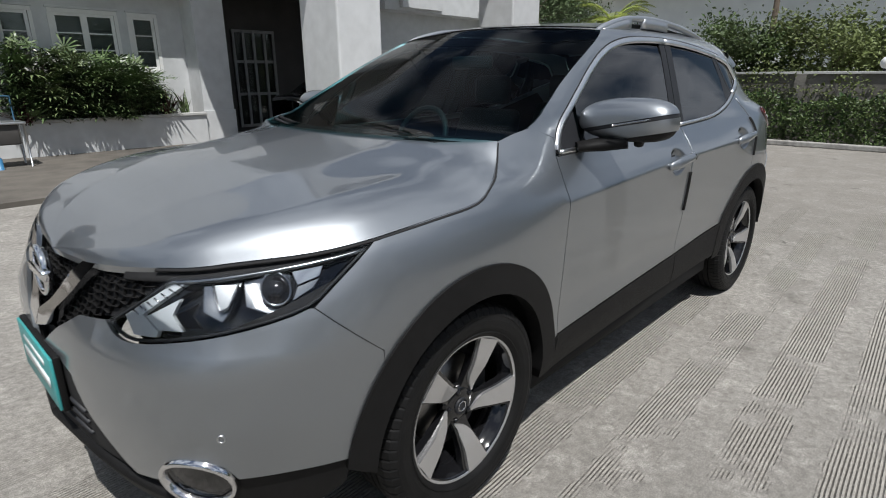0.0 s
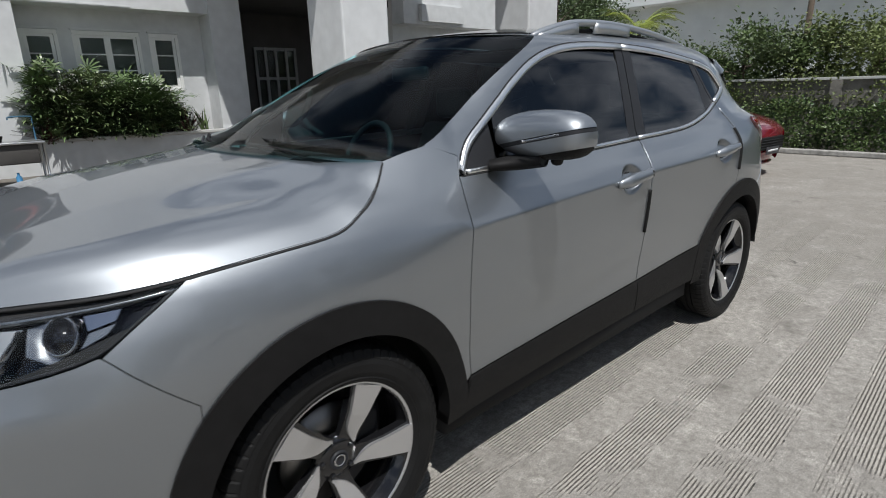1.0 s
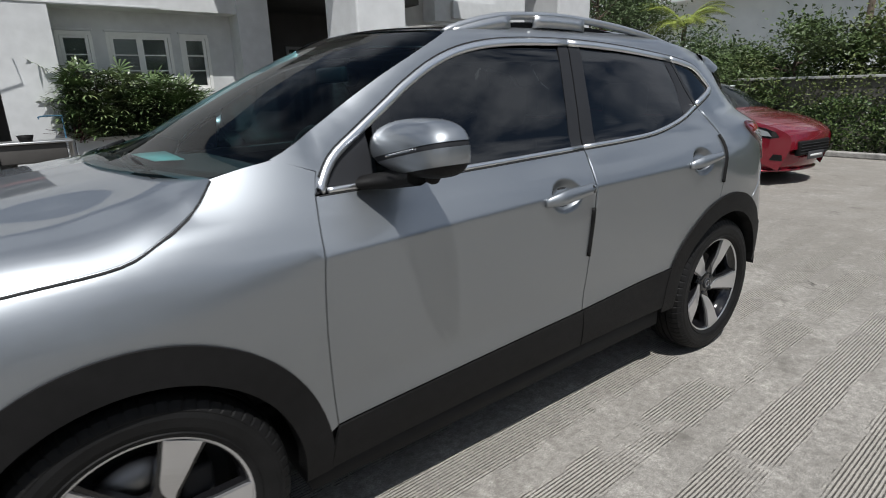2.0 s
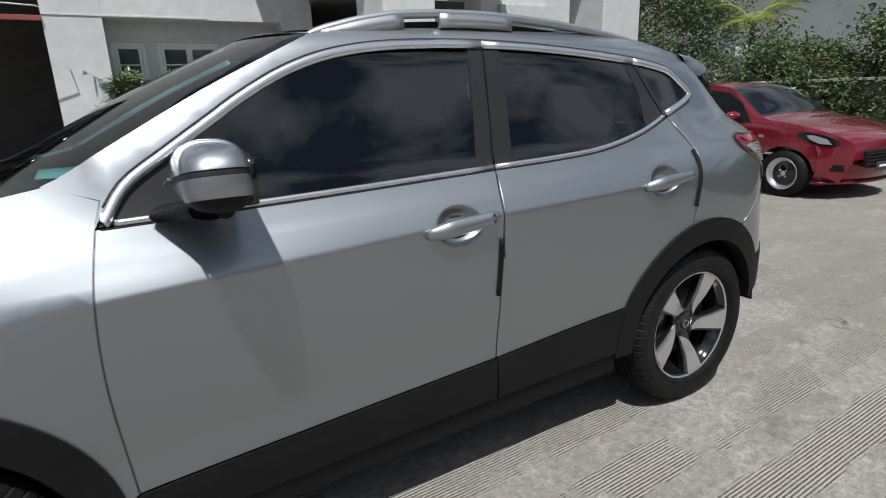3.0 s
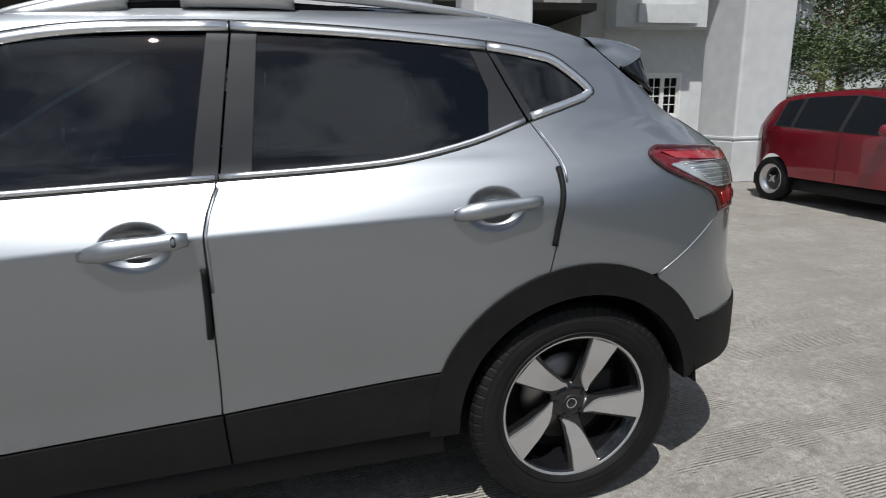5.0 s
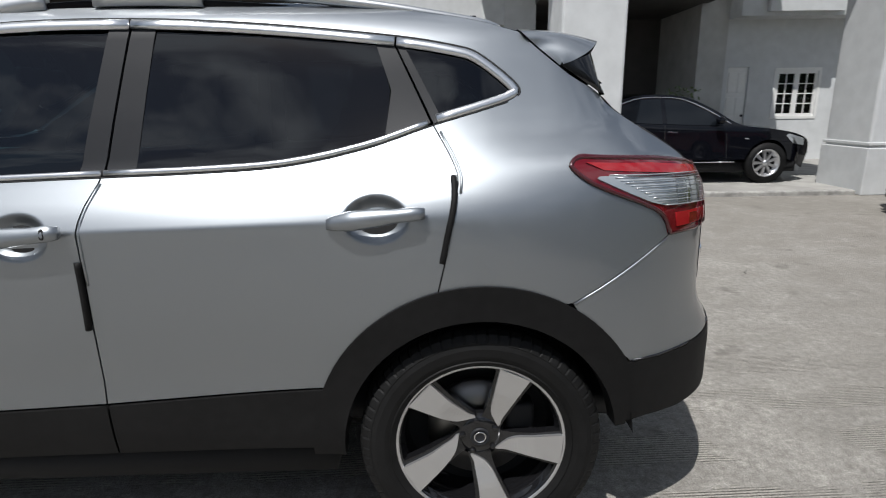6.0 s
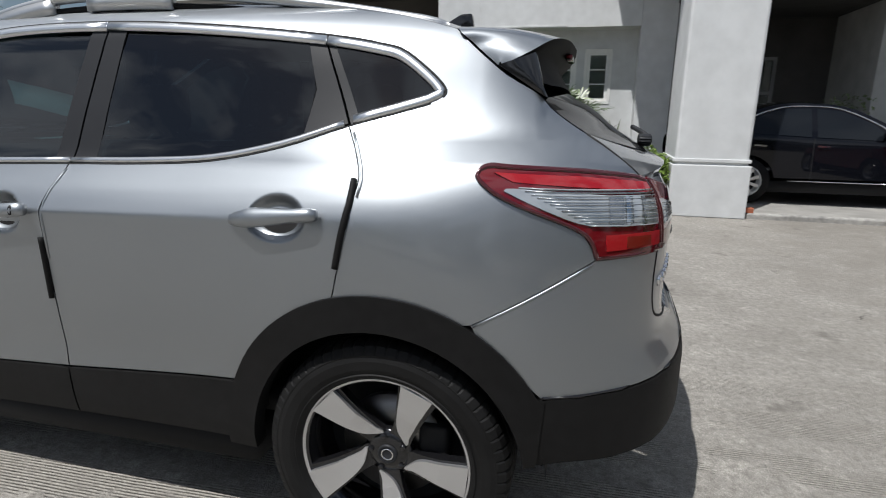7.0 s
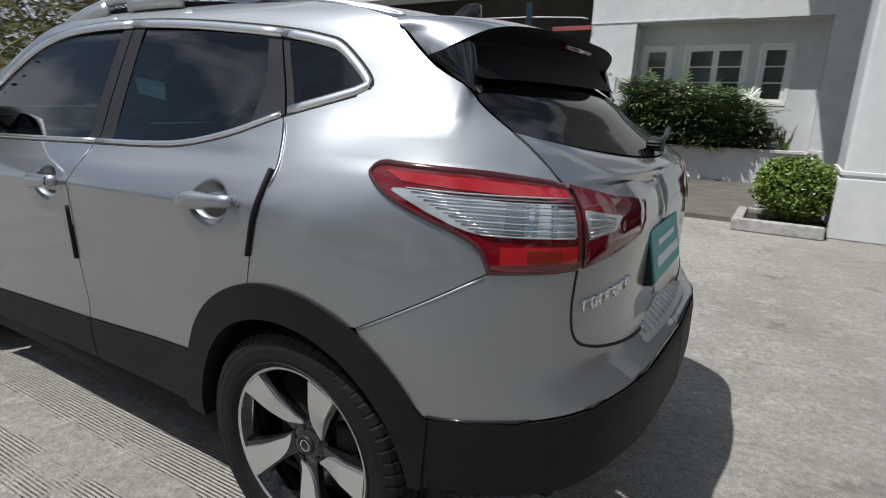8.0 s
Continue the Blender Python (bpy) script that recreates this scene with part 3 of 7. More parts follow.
def flank(body, mirror):
    """The sheets, claddings, windows and lamps of one side."""
    k = dict(mirror=mirror)
    fender = FENDER_TOP + [(0.36, 1.185), (0.44, 1.200), (0.54, 1.160)] + DOOR_FRONT + rev([p for p in ARCH_F if p[0] > -0.36]) + [(-0.36, 0.672), (-0.36, 0.709), (-0.53, 0.856), (-0.46, 0.902)]
    panel("front_fender", fender, PAINT, body, **k)
    fd = upto(BELT, 0.52, 1.642) + B_SEAM[1:] + rev(DOOR_FRONT)[:-1]
    door = panel("front_door", fd, PAINT, body, gap=0.0024, bulge=dent(1.462, 0.982), step=0.030, fine=(1.462, 0.982), **k)
    rear_arch_door = [p for p in ARCH_R if p[0] < 2.53]
    rd = upto(BELT, 1.642, 2.52) + REAR_SEAM[1:] + rev(rear_arch_door) + [(2.23, 0.545)] + rev(B_SEAM)[:-1]
    rdoor = panel("rear_door", rd, PAINT, body, gap=0.0024, bulge=dent(2.385, 1.018), step=0.030, fine=(2.385, 1.018), **k)
    # side frame: A-pillar, cant rail and rear quarter in one sheet
    arch_q = [p for p in ARCH_R if 2.53 < p[0] < 2.885]
    frame_poly = WINDSCREEN_EDGE[4:] + ROOF_EDGE[1:] + GATE_SEAM[1:] + rev(TAIL_TOP)[1:] + TAIL_LOW[1:] + [(2.887, 0.787)] + rev(arch_q) + rev(REAR_SEAM) + upto(BELT, 2.52, 2.755)[1:] + rev(DLO_TOP)[1:] + [(0.54, 1.160)]
    panel("side_frame", frame_poly, PAINT, body, **k)
    strip("bonnet_gap", [(p[0], p[1] - 0.005) for p in HOOD_EDGE[8:]], 0.006, 0.0012, DARK, body, "dark gap beside the bonnet", **k)
    # claddings
    panel("door_cladding", [(0.500, 0.435), (1.593, 0.492), (1.597, 0.372), (1.597, 0.335), (0.47, 0.300), (0.478, 0.36)], CLAD, door, "matt black plastic", out=0.006, **k)
    panel("door_cladding", [(1.598, 0.492), (2.228, 0.540), (2.20, 0.45), (2.188, 0.352), (1.601, 0.335), (1.601, 0.372)], CLAD, rdoor, "matt black plastic", out=0.006, **k)
    ring = ellipse(0, 0.345, 0.48, 0.497, 174, 4, 36) + [(0.468, 0.30)] + [(0.389, 0.30)] + rev(ellipse(0, 0.345, 0.390, 0.402, 180, 0, 36))
    panel("arch_cladding", ring, CLAD, body, "matt black plastic", out=0.008, rim=0.05, gap=0, **k)
    ring = ellipse(2.646, 0.345, 0.48, 0.497, 31, 180, 36) + [(2.166, 0.33), (2.257, 0.33)] + rev(ellipse(2.646, 0.345, 0.390, 0.402, 9, 180, 36)) + [(3.062, 0.41), (3.075, 0.60)]
    panel("arch_cladding", ring, CLAD, body, "matt black plastic", out=0.008, rim=0.05, gap=0, **k)
    # windows
    fr = [p for p in upto(DLO_TOP[:49], 0.72, 1.64)]
    gf = [(0.72, 1.112)] + fr[1:-1] + [(1.645, 1.531), (1.578, 1.122)] + rev(upto(BELT, 0.74, 1.56))[1:-1]
    panel("window_glass", gf, GLASS_SIDE, door, "dark tinted glass", out=-0.007, rim=0, gap=0, step=0.09, **k)
    panel("mirror_sail", [(0.526, 1.104), (0.548, 1.150), (0.598, 1.192), (0.66, 1.235), (0.72, 1.274), (0.72, 1.112)], PILLARB, door, "satin black triangle", out=-0.008, **k)
    panel("pillar_trim", [(1.576, 1.125), (1.643, 1.129), (1.699, 1.531), (1.642, 1.529)], PILLARB, door, "satin black strip", out=-0.005, **k)
    panel("pillar_trim", [(1.648, 1.129), (1.728, 1.133), (1.770, 1.527), (1.704, 1.531)], PILLARB, rdoor, "satin black strip", out=-0.005, **k)
    gr = [(1.728, 1.134), (1.768, 1.528)] + upto(DLO_TOP[30:50], 1.79, 2.36)[1:] + [(2.402, 1.343), (2.39, 1.213)] + rev(upto(BELT, 1.76, 2.37))[1:-1]
    panel("window_glass", gr, GLASS_SIDE, rdoor, "dark tinted glass", out=-0.007, rim=0, gap=0, step=0.09, **k)
    panel("pillar_trim", [(2.358, 1.474), (2.41, 1.470), (2.515, 1.256), (2.388, 1.218), (2.404, 1.343)], PILLARB, rdoor, "satin black strip", out=-0.006, **k)
    gq = [(2.535, 1.262), (2.43, 1.464), (2.58, 1.445), (2.645, 1.423), (2.72, 1.370), (2.750, 1.340), (2.735, 1.320)]
    panel("quarter_glass", gq, GLASS_SIDE, body, "dark tinted glass", out=-0.007, rim=0, gap=0, step=0.09, **k)
    panel("quarter_frame", [(2.522, 1.253), (2.415, 1.468), (2.440, 1.464), (2.547, 1.264)], PILLARB, body, "satin black strip", out=-0.006, **k)
    # bright mouldings round the windows
    strip("window_trim", [(p[0], p[1] + 0.008) for p in upto(BELT, 0.56, 1.638)], 0.016, 0.006, TRIM, door, "chrome strip", **k)
    strip("window_trim", [(p[0], p[1] + 0.008) for p in upto(BELT, 1.648, 2.505)], 0.016, 0.006, TRIM, rdoor, "chrome strip", **k)
    top = inset(DLO_TOP + rev(BELT)[1:-1], 0.011)[: len(DLO_TOP)]
    crest = top[: max(range(len(top)), key=lambda n: top[n][0]) + 1]
    strip("window_trim", upto(crest, 0.535, 1.694), 0.026, 0.006, TRIM, door, "chrome strip", **k)
    strip("window_trim", upto(crest, 1.701, 2.412), 0.024, 0.006, TRIM, rdoor, "chrome strip", **k)
    strip("window_trim", upto(crest, 2.418, 2.70) + [p for p in top if p[0] > 2.705] + [(p[0], p[1] + 0.012) for p in rev(upto(BELT, 2.53, 2.73))], 0.024, 0.006, TRIM, body, "chrome strip", **k)
    for d, c in ((door, (1.462, 0.982)), (rdoor, (2.385, 1.018))):
        handle(d, *c, keyed=d is door, mirror=mirror)
    seam = inset(DLO_TOP + rev(BELT)[1:-1], -0.003)[2 : len(DLO_TOP) - 1]
    strip("door_seam", seam, 0.007, 0.0012, DARK, body, "dark gap round the windows", **k)
    strip("door_seam", [(p[0], p[1] - 0.003) for p in upto(BELT, 0.53, 2.74)], 0.004, 0.0012, DARK, body, "dark gap under the windows", **k)
    # folded panel edges that catch the light beside the gaps
    for nm, chain, dx, par in (("door_edge", B_SEAM[1:9], 0.0065, rdoor), ("quarter_edge", REAR_SEAM[1:9], 0.008, body)):
        strip(nm, [(p[0] + dx, p[1]) for p in chain], 0.008, 0.004, PAINT, par, **k)
    # stick-on edge guards
    strip("edge_guard", bend([(1.600, 0.918), (1.598, 0.83), (1.592, 0.728)], 4), 0.018, 0.010, CLAD, door, "black rubber strip", **k)
    strip("edge_guard", bend([(2.574, 1.120), (2.574, 1.06), (2.555, 0.97), (2.542, 0.905)], 4), 0.018, 0.010, CLAD, rdoor, "black rubber strip", **k)


def dent(cs, cz):
    """A shallow bowl behind a door handle."""
    def depth(s, z):
        q = 1 - ((s - cs + 0.012) / 0.088) ** 2 - ((z - cz) / 0.062) ** 2
        return -0.024 * min(1.0, 1.5 * q) ** 2 * (3 - 2 * min(1.0, 1.5 * q)) if q > 0 else 0.0
    return depth


def handle(door, cs, cz, keyed, mirror):
    n, bm, rows = 14, bmesh.new(), []
    for i in range(n + 1):
        u = i / n
        s = cs - 0.135 + 0.25 * u
        w = 0.0185 * (0.72 + 0.28 * math.sin(math.pi * min(1.0, 0.15 + 1.2 * u))) * (0.85 if i in (0, n) else 1)
        o = 0.004 + 0.025 * min(1, 4 * u, 5 * (1 - u) + 0.55)
        z = cz - 0.008 + 0.022 * u
        row = []
        for a in range(8):
            t = 2 * math.pi * a / 8
            row.append(bm.verts.new(side_point(s, z + w * math.cos(t), o + 0.011 * math.sin(t))))
        rows.append(row)
    for p, q in zip(rows, rows[1:]):
        for a in range(8):
            bm.faces.new((p[a], p[(a + 1) % 8], q[(a + 1) % 8], q[a]))
    bm.faces.new(rows[0]), bm.faces.new(rows[-1])
    bmesh.ops.recalc_face_normals(bm, faces=bm.faces)
    if mirror:
        for v in bm.verts:
            v.co.y *= -1
        bmesh.ops.reverse_faces(bm, faces=bm.faces)
    h = part("door_handle", bm, PAINT, door, "silver painted pull handle")
    if keyed and not mirror:
        strip("keyhole", ellipse(cs + 0.086, cz + 0.011, 0.005, 0.005, 0, 330, 10), 0.004, 0.003, DARK, h, out=0.036, closed=True)


def wheel(body, cx, side):
    """Tyre, black alloy with machined spokes, brake disc and nuts. side -1 is the camera's side."""
    cy, cz = -0.776, 0.351
    hub = (cx, cy, cz)
    rim = part("wheel", lathe([(0.232, -0.075), (0.236, -0.082), (0.243, -0.083), (0.243, -0.074), (0.225, -0.06), (0.212, 0.02), (0.222, 0.09), (0.235, 0.10)], hub, 64), GLOSSBLACK, body, "black alloy wheel with five machined spokes")
    prof = [(0.240, 0.095), (0.262, 0.101), (0.300, 0.105), (0.325, 0.101), (0.341, 0.090), (0.3495, 0.070), (0.351, 0.036), (0.344, 0.035), (0.344, 0.029), (0.351, 0.028), (0.351, 0.006), (0.344, 0.005), (0.344, -0.005), (0.351, -0.006), (0.351, -0.028), (0.344, -0.029), (0.344, -0.035), (0.351, -0.036), (0.3495, -0.070), (0.341, -0.089), (0.325, -0.099), (0.318, -0.1015), (0.315, -0.1005), (0.302, -0.104), (0.278, -0.102), (0.264, -0.097), (0.261, -0.100), (0.254, -0.095), (0.244, -0.086)]
    # shoulder blocks: every sixth slice of the shoulder lies a few millimetres deeper
    n, bm, rings = 396, bmesh.new(), []
    for r, a in prof:
        deep = 0.0042 if 0.036 < abs(a) < 0.0995 and r > 0.320 else 0.0
        slant = 3 if a > 0 else 0
        rings.append([bm.verts.new((cx + q * math.cos(2 * math.pi * k / n), cy + a, cz + q * math.sin(2 * math.pi * k / n))) for k in range(n) for q in (r - (deep if (k + slant) % 6 == 0 else 0.0),)])
    for p, q in zip(rings, rings[1:]):
        for k in range(n):
            bm.faces.new((p[k], p[(k + 1) % n], q[(k + 1) % n], q[k]))
    bmesh.ops.recalc_face_normals(bm, faces=bm.faces)
    part("tyre", bm, RUBBER, rim, "worn black rubber tyre", smooth=False)
    part("rim_lip", lathe([(0.2345, -0.078), (0.240, -0.0865), (0.2475, -0.0865), (0.2485, -0.078)], hub, 72), MACHINED, rim, "bright machined edge")
    part("brake_disc", lathe([(0.06, 0.0), (0.155, 0.0), (0.155, 0.022), (0.06, 0.022)], hub, 40), DISC, rim, "grey steel disc")
    part("caliper", box(bmesh.new(), (cx + 0.08, cy - 0.02, cz - 0.05), (cx + 0.165, cy + 0.05, cz + 0.085), 0.012), DARK, rim)
    part("wheel_back", lathe([(0.0, 0.05), (0.222, 0.05)], hub, 40), DARK, rim)
    part("hub_centre", lathe([(0.072, -0.02), (0.070, -0.040), (0.045, -0.048), (0.034, -0.050), (0.0, -0.050)], hub, 40), GLOSSBLACK, rim)
    part("hub_cap", lathe([(0.029, -0.046), (0.028, -0.056), (0.023, -0.058), (0.022, -0.055), (0.0, -0.055)], hub, 32), PILLARB, rim)
    part("cap_ring", lathe([(0.0185, -0.0555), (0.0185, -0.0575), (0.0145, -0.0575), (0.0145, -0.0555)], hub, 32), CHROME, rim, "plain chrome ring")
    for k in range(5):
        a = radians(66 + 72 * k)
        turn = Matrix.Translation(hub) @ Matrix.Rotation(-a, 4, "Y")
        face = (bend([(0.050, -0.036), (0.070, -0.012), (0.086, 0.003), (0.112, 0.0155), (0.16, 0.028), (0.236, 0.047)], 3), bend([(0.057, -0.040), (0.076, -0.035), (0.096, -0.0355), (0.116, -0.036), (0.16, -0.038), (0.236, -0.047)], 3))
        wide = (bend([(0.045, 0.020), (0.10, 0.022), (0.16, 0.036), (0.236, 0.056)], 4), bend([(0.045, -0.046), (0.08, -0.044), (0.16, -0.050), (0.236, -0.062)], 4))
        for (up, low), nm, mt, y0, y1, lb in ((wide, "spoke", GLOSSBLACK, -0.058, -0.030, ""), (face, "spoke_face", MACHINED, -0.069, -0.050, "bright machined face")):
            bm, rows = bmesh.new(), []
            for (ru, tu), (rl, tl) in zip(up, low):
                row = []
                for r, t, top in ((ru, tu, True), (rl, tl, True), (rl, tl, False), (ru, tu, False)):
                    m = 0.5 * (ru + rl)
                    dish = 0.018 * ((m - 0.05) / 0.18) ** 1.5 if m > 0.05 else 0
                    y = (y0 if top else y1) - dish + (0.022 if nm == "spoke_face" else 0.016) * max(0, 1 - (m - 0.05) / 0.1) * (1 if top else 0.5)
                    row.append(bm.verts.new((r, y, t)))
                rows.append(row)
            for p, q in zip(rows, rows[1:]):
                for c in range(4):
                    bm.faces.new((p[c], p[(c + 1) % 4], q[(c + 1) % 4], q[c]))
            bm.faces.new(rows[0]), bm.faces.new(rows[-1])
            bmesh.ops.recalc_face_normals(bm, faces=bm.faces)
            bmesh.ops.transform(bm, matrix=turn, verts=bm.verts)
            part(nm, bm, mt, rim, lb, smooth=False)
        b = radians(66 + 36 + 72 * k)
        part("wheel_nut", lathe([(0.009, -0.02), (0.009, -0.052), (0.006, -0.055), (0.0, -0.055)], (cx + 0.052 * math.cos(b), cy, cz + 0.052 * math.sin(b)), 6), GLOSSBLACK, rim)
    return rim


def silver_car():
    body = thing("car", (1.3, 0, 0), "silver compact crossover with black plastic cladding parked on concrete", "car")
    for mirror in (False, True):
        flank(body, mirror)
        ends(body, mirror)
        mirror_unit(body, mirror)
        roof_rail(body, mirror)
        wells(body, mirror)
    bonnet(body)
    left = [side_point(s, z) for s, z in WINDSCREEN_EDGE]
    span("windscreen", [tuple(p) for p in left], GLASS_FRONT, body, -0.20, 0.0, "dark glass windscreen", bow2=-0.10, crown2=0.025)
    foot = [tuple(p + Vector((0.004, 0, -0.008))) for p in left[0:3]]
    span("windscreen_band", foot, UNDER, body, -0.20, 0.0, "black band at the foot of the windscreen", bow2=-0.190, crown2=0.003)
    roof = [tuple(side_point(s, z)) for s, z in ROOF_EDGE]
    span("roof", roof, PAINT, body, -0.10, 0.025, bow2=0.03, crown2=0.035, power=2.4)
    glassroof = [(x, y * 0.93, z + 0.009) for x, y, z in roof[1:15]]
    span("glass_roof", glassroof, GLOSSBLACK, body, -0.10, 0.021, "black glass roof", bow2=0.0, crown2=0.030, power=2.4)
    tail_end(body)
    nose_end(body)
    cabin(body)
    return body


def bonnet(body):
    bm, rows = bmesh.new(), []
    nose, cowl = -0.838, 0.14
    for i, (s, z) in enumerate(HOOD_EDGE):
        e = side_point(s, z)
        u = i / (len(HOOD_EDGE) - 1)
        cx = nose + (cowl - nose) * u**1.15
        zc = pchip((-0.838, -0.80, -0.72, -0.55, -0.3, 0.0, 0.14), (0.905, 0.938, 0.982, 1.046, 1.115, 1.156, 1.170), cx)
        row = []
        # a rolled outer band, a shallow flute above it, a second crease and the flat middle
        w = min(1.0, max(0.0, (e.x + 0.55) / 0.55))
        v1, p1 = 0.155 + 0.070 * w, 0.78 - 0.13 * w
        knots = (0.0, 0.28 * v1, 0.62 * v1, v1, v1 + 0.035, 0.50, 0.53, 1.0)
        rises = (0.0, 0.50 * p1, 0.82 * p1, p1, p1 + 0.020, 0.925, 0.940, 1.0)
        for j in range(65):
            v = (j / 64) ** 1.15
            y = e.y * (1 - v)
            x = e.x + (cx - e.x) * (1 - (1 - v) ** 1.6)
            p = pchip(knots, rises, v)
            zz = e.z + (zc - e.z) * p
            row.append((x, y, zz))
        rows.append(row + [(x, -y, z2) for x, y, z2 in rev(row)[1:]])
    rows = [[bm.verts.new(p) for p in r] for r in rows]
    for p, q in zip(rows, rows[1:]):
        for j in range(len(p) - 1):
            bm.faces.new((p[j], p[j + 1], q[j + 1], q[j]))
    bmesh.ops.remove_doubles(bm, verts=bm.verts, dist=0.0005)
    bmesh.ops.recalc_face_normals(bm, faces=bm.faces)
    if sum(f.normal.z for f in bm.faces) < 0:
        bmesh.ops.reverse_faces(bm, faces=bm.faces)
    edge = [e for e in bm.edges if e.is_boundary]
    for e in edge:
        e.smooth = False
    ext = bmesh.ops.extrude_edge_only(bm, edges=edge)
    for v in ext["geom"]:
        if isinstance(v, bmesh.types.BMVert):
            v.co += Vector((0.004, -0.006 * (1 if v.co.y > 0 else -1), -0.02))
    hood = part("bonnet", bm, PAINT, body)
    # cowl, wiper arms and washer jet behind the bonnet
    span("cowl", [(0.17, -0.655, 1.112), (0.24, -0.675, 1.124), (0.33, -0.690, 1.150)], UNDER, body, -0.12, 0.012, "black plastic cowl", bow2=-0.215, crown2=-0.005)
    for y0, y1, x1, z1 in ((-0.60, 0.02, 0.20, 1.195), (0.08, 0.62, 0.28, 1.20)):
        path = bend([(0.20, y0, 1.142), (0.17, y0 + 0.15, 1.158), (0.16, (y0 + y1) / 2, 1.172), (x1 - 0.02, y1, z1 - 0.022)], 4)
        arm = part("wiper", tube(path, [0.009] * 3 + [0.006] * (len(path) - 3), 8), PILLARB, body, "black wiper arm")
        part("wiper_blade", tube([(p[0] + 0.025, p[1], p[2] + 0.006) for p in path[4:]], 0.008, 6), RUBBER, arm)


def nose_end(body):
    """The emblem, the bright V and the plate in the middle of the nose."""
    ring = [(-0.868 - 0.012 * math.cos(t), 0.068 * math.cos(2 * math.pi * k / 28), 0.846 + 0.068 * math.sin(2 * math.pi * k / 28)) for k, t in ((k, 0) for k in range(29))]
    e = part("emblem", tube(ring, 0.010, 8), CHROME, body, "plain chrome ring emblem")
    part("emblem_bar", cube((-0.895, -0.084, 0.831), (-0.868, 0.084, 0.861), 0.006), CHROME, e)
    part("emblem_back", prism([(0.066 * math.cos(2 * math.pi * k / 24), 0.846 + 0.066 * math.sin(2 * math.pi * k / 24)) for k in range(24)], -0.872, -0.862, 0), GLOSSBLACK, e)
    plate = part("number_plate", cube((-0.940, -0.20, 0.500), (-0.932, 0.20, 0.655), 0.002), TEAL, body, "teal plate with plain white bars")
    part("plate_bar", cube((-0.942, -0.15, 0.55), (-0.940, 0.15, 0.582)), WHITE, plate)
    part("plate_bar", cube((-0.942, -0.12, 0.61), (-0.940, 0.12, 0.625)), WHITE, plate)
    part("plate_holder", cube((-0.932, -0.205, 0.495), (-0.915, 0.205, 0.66), 0.003), CLAD, plate)


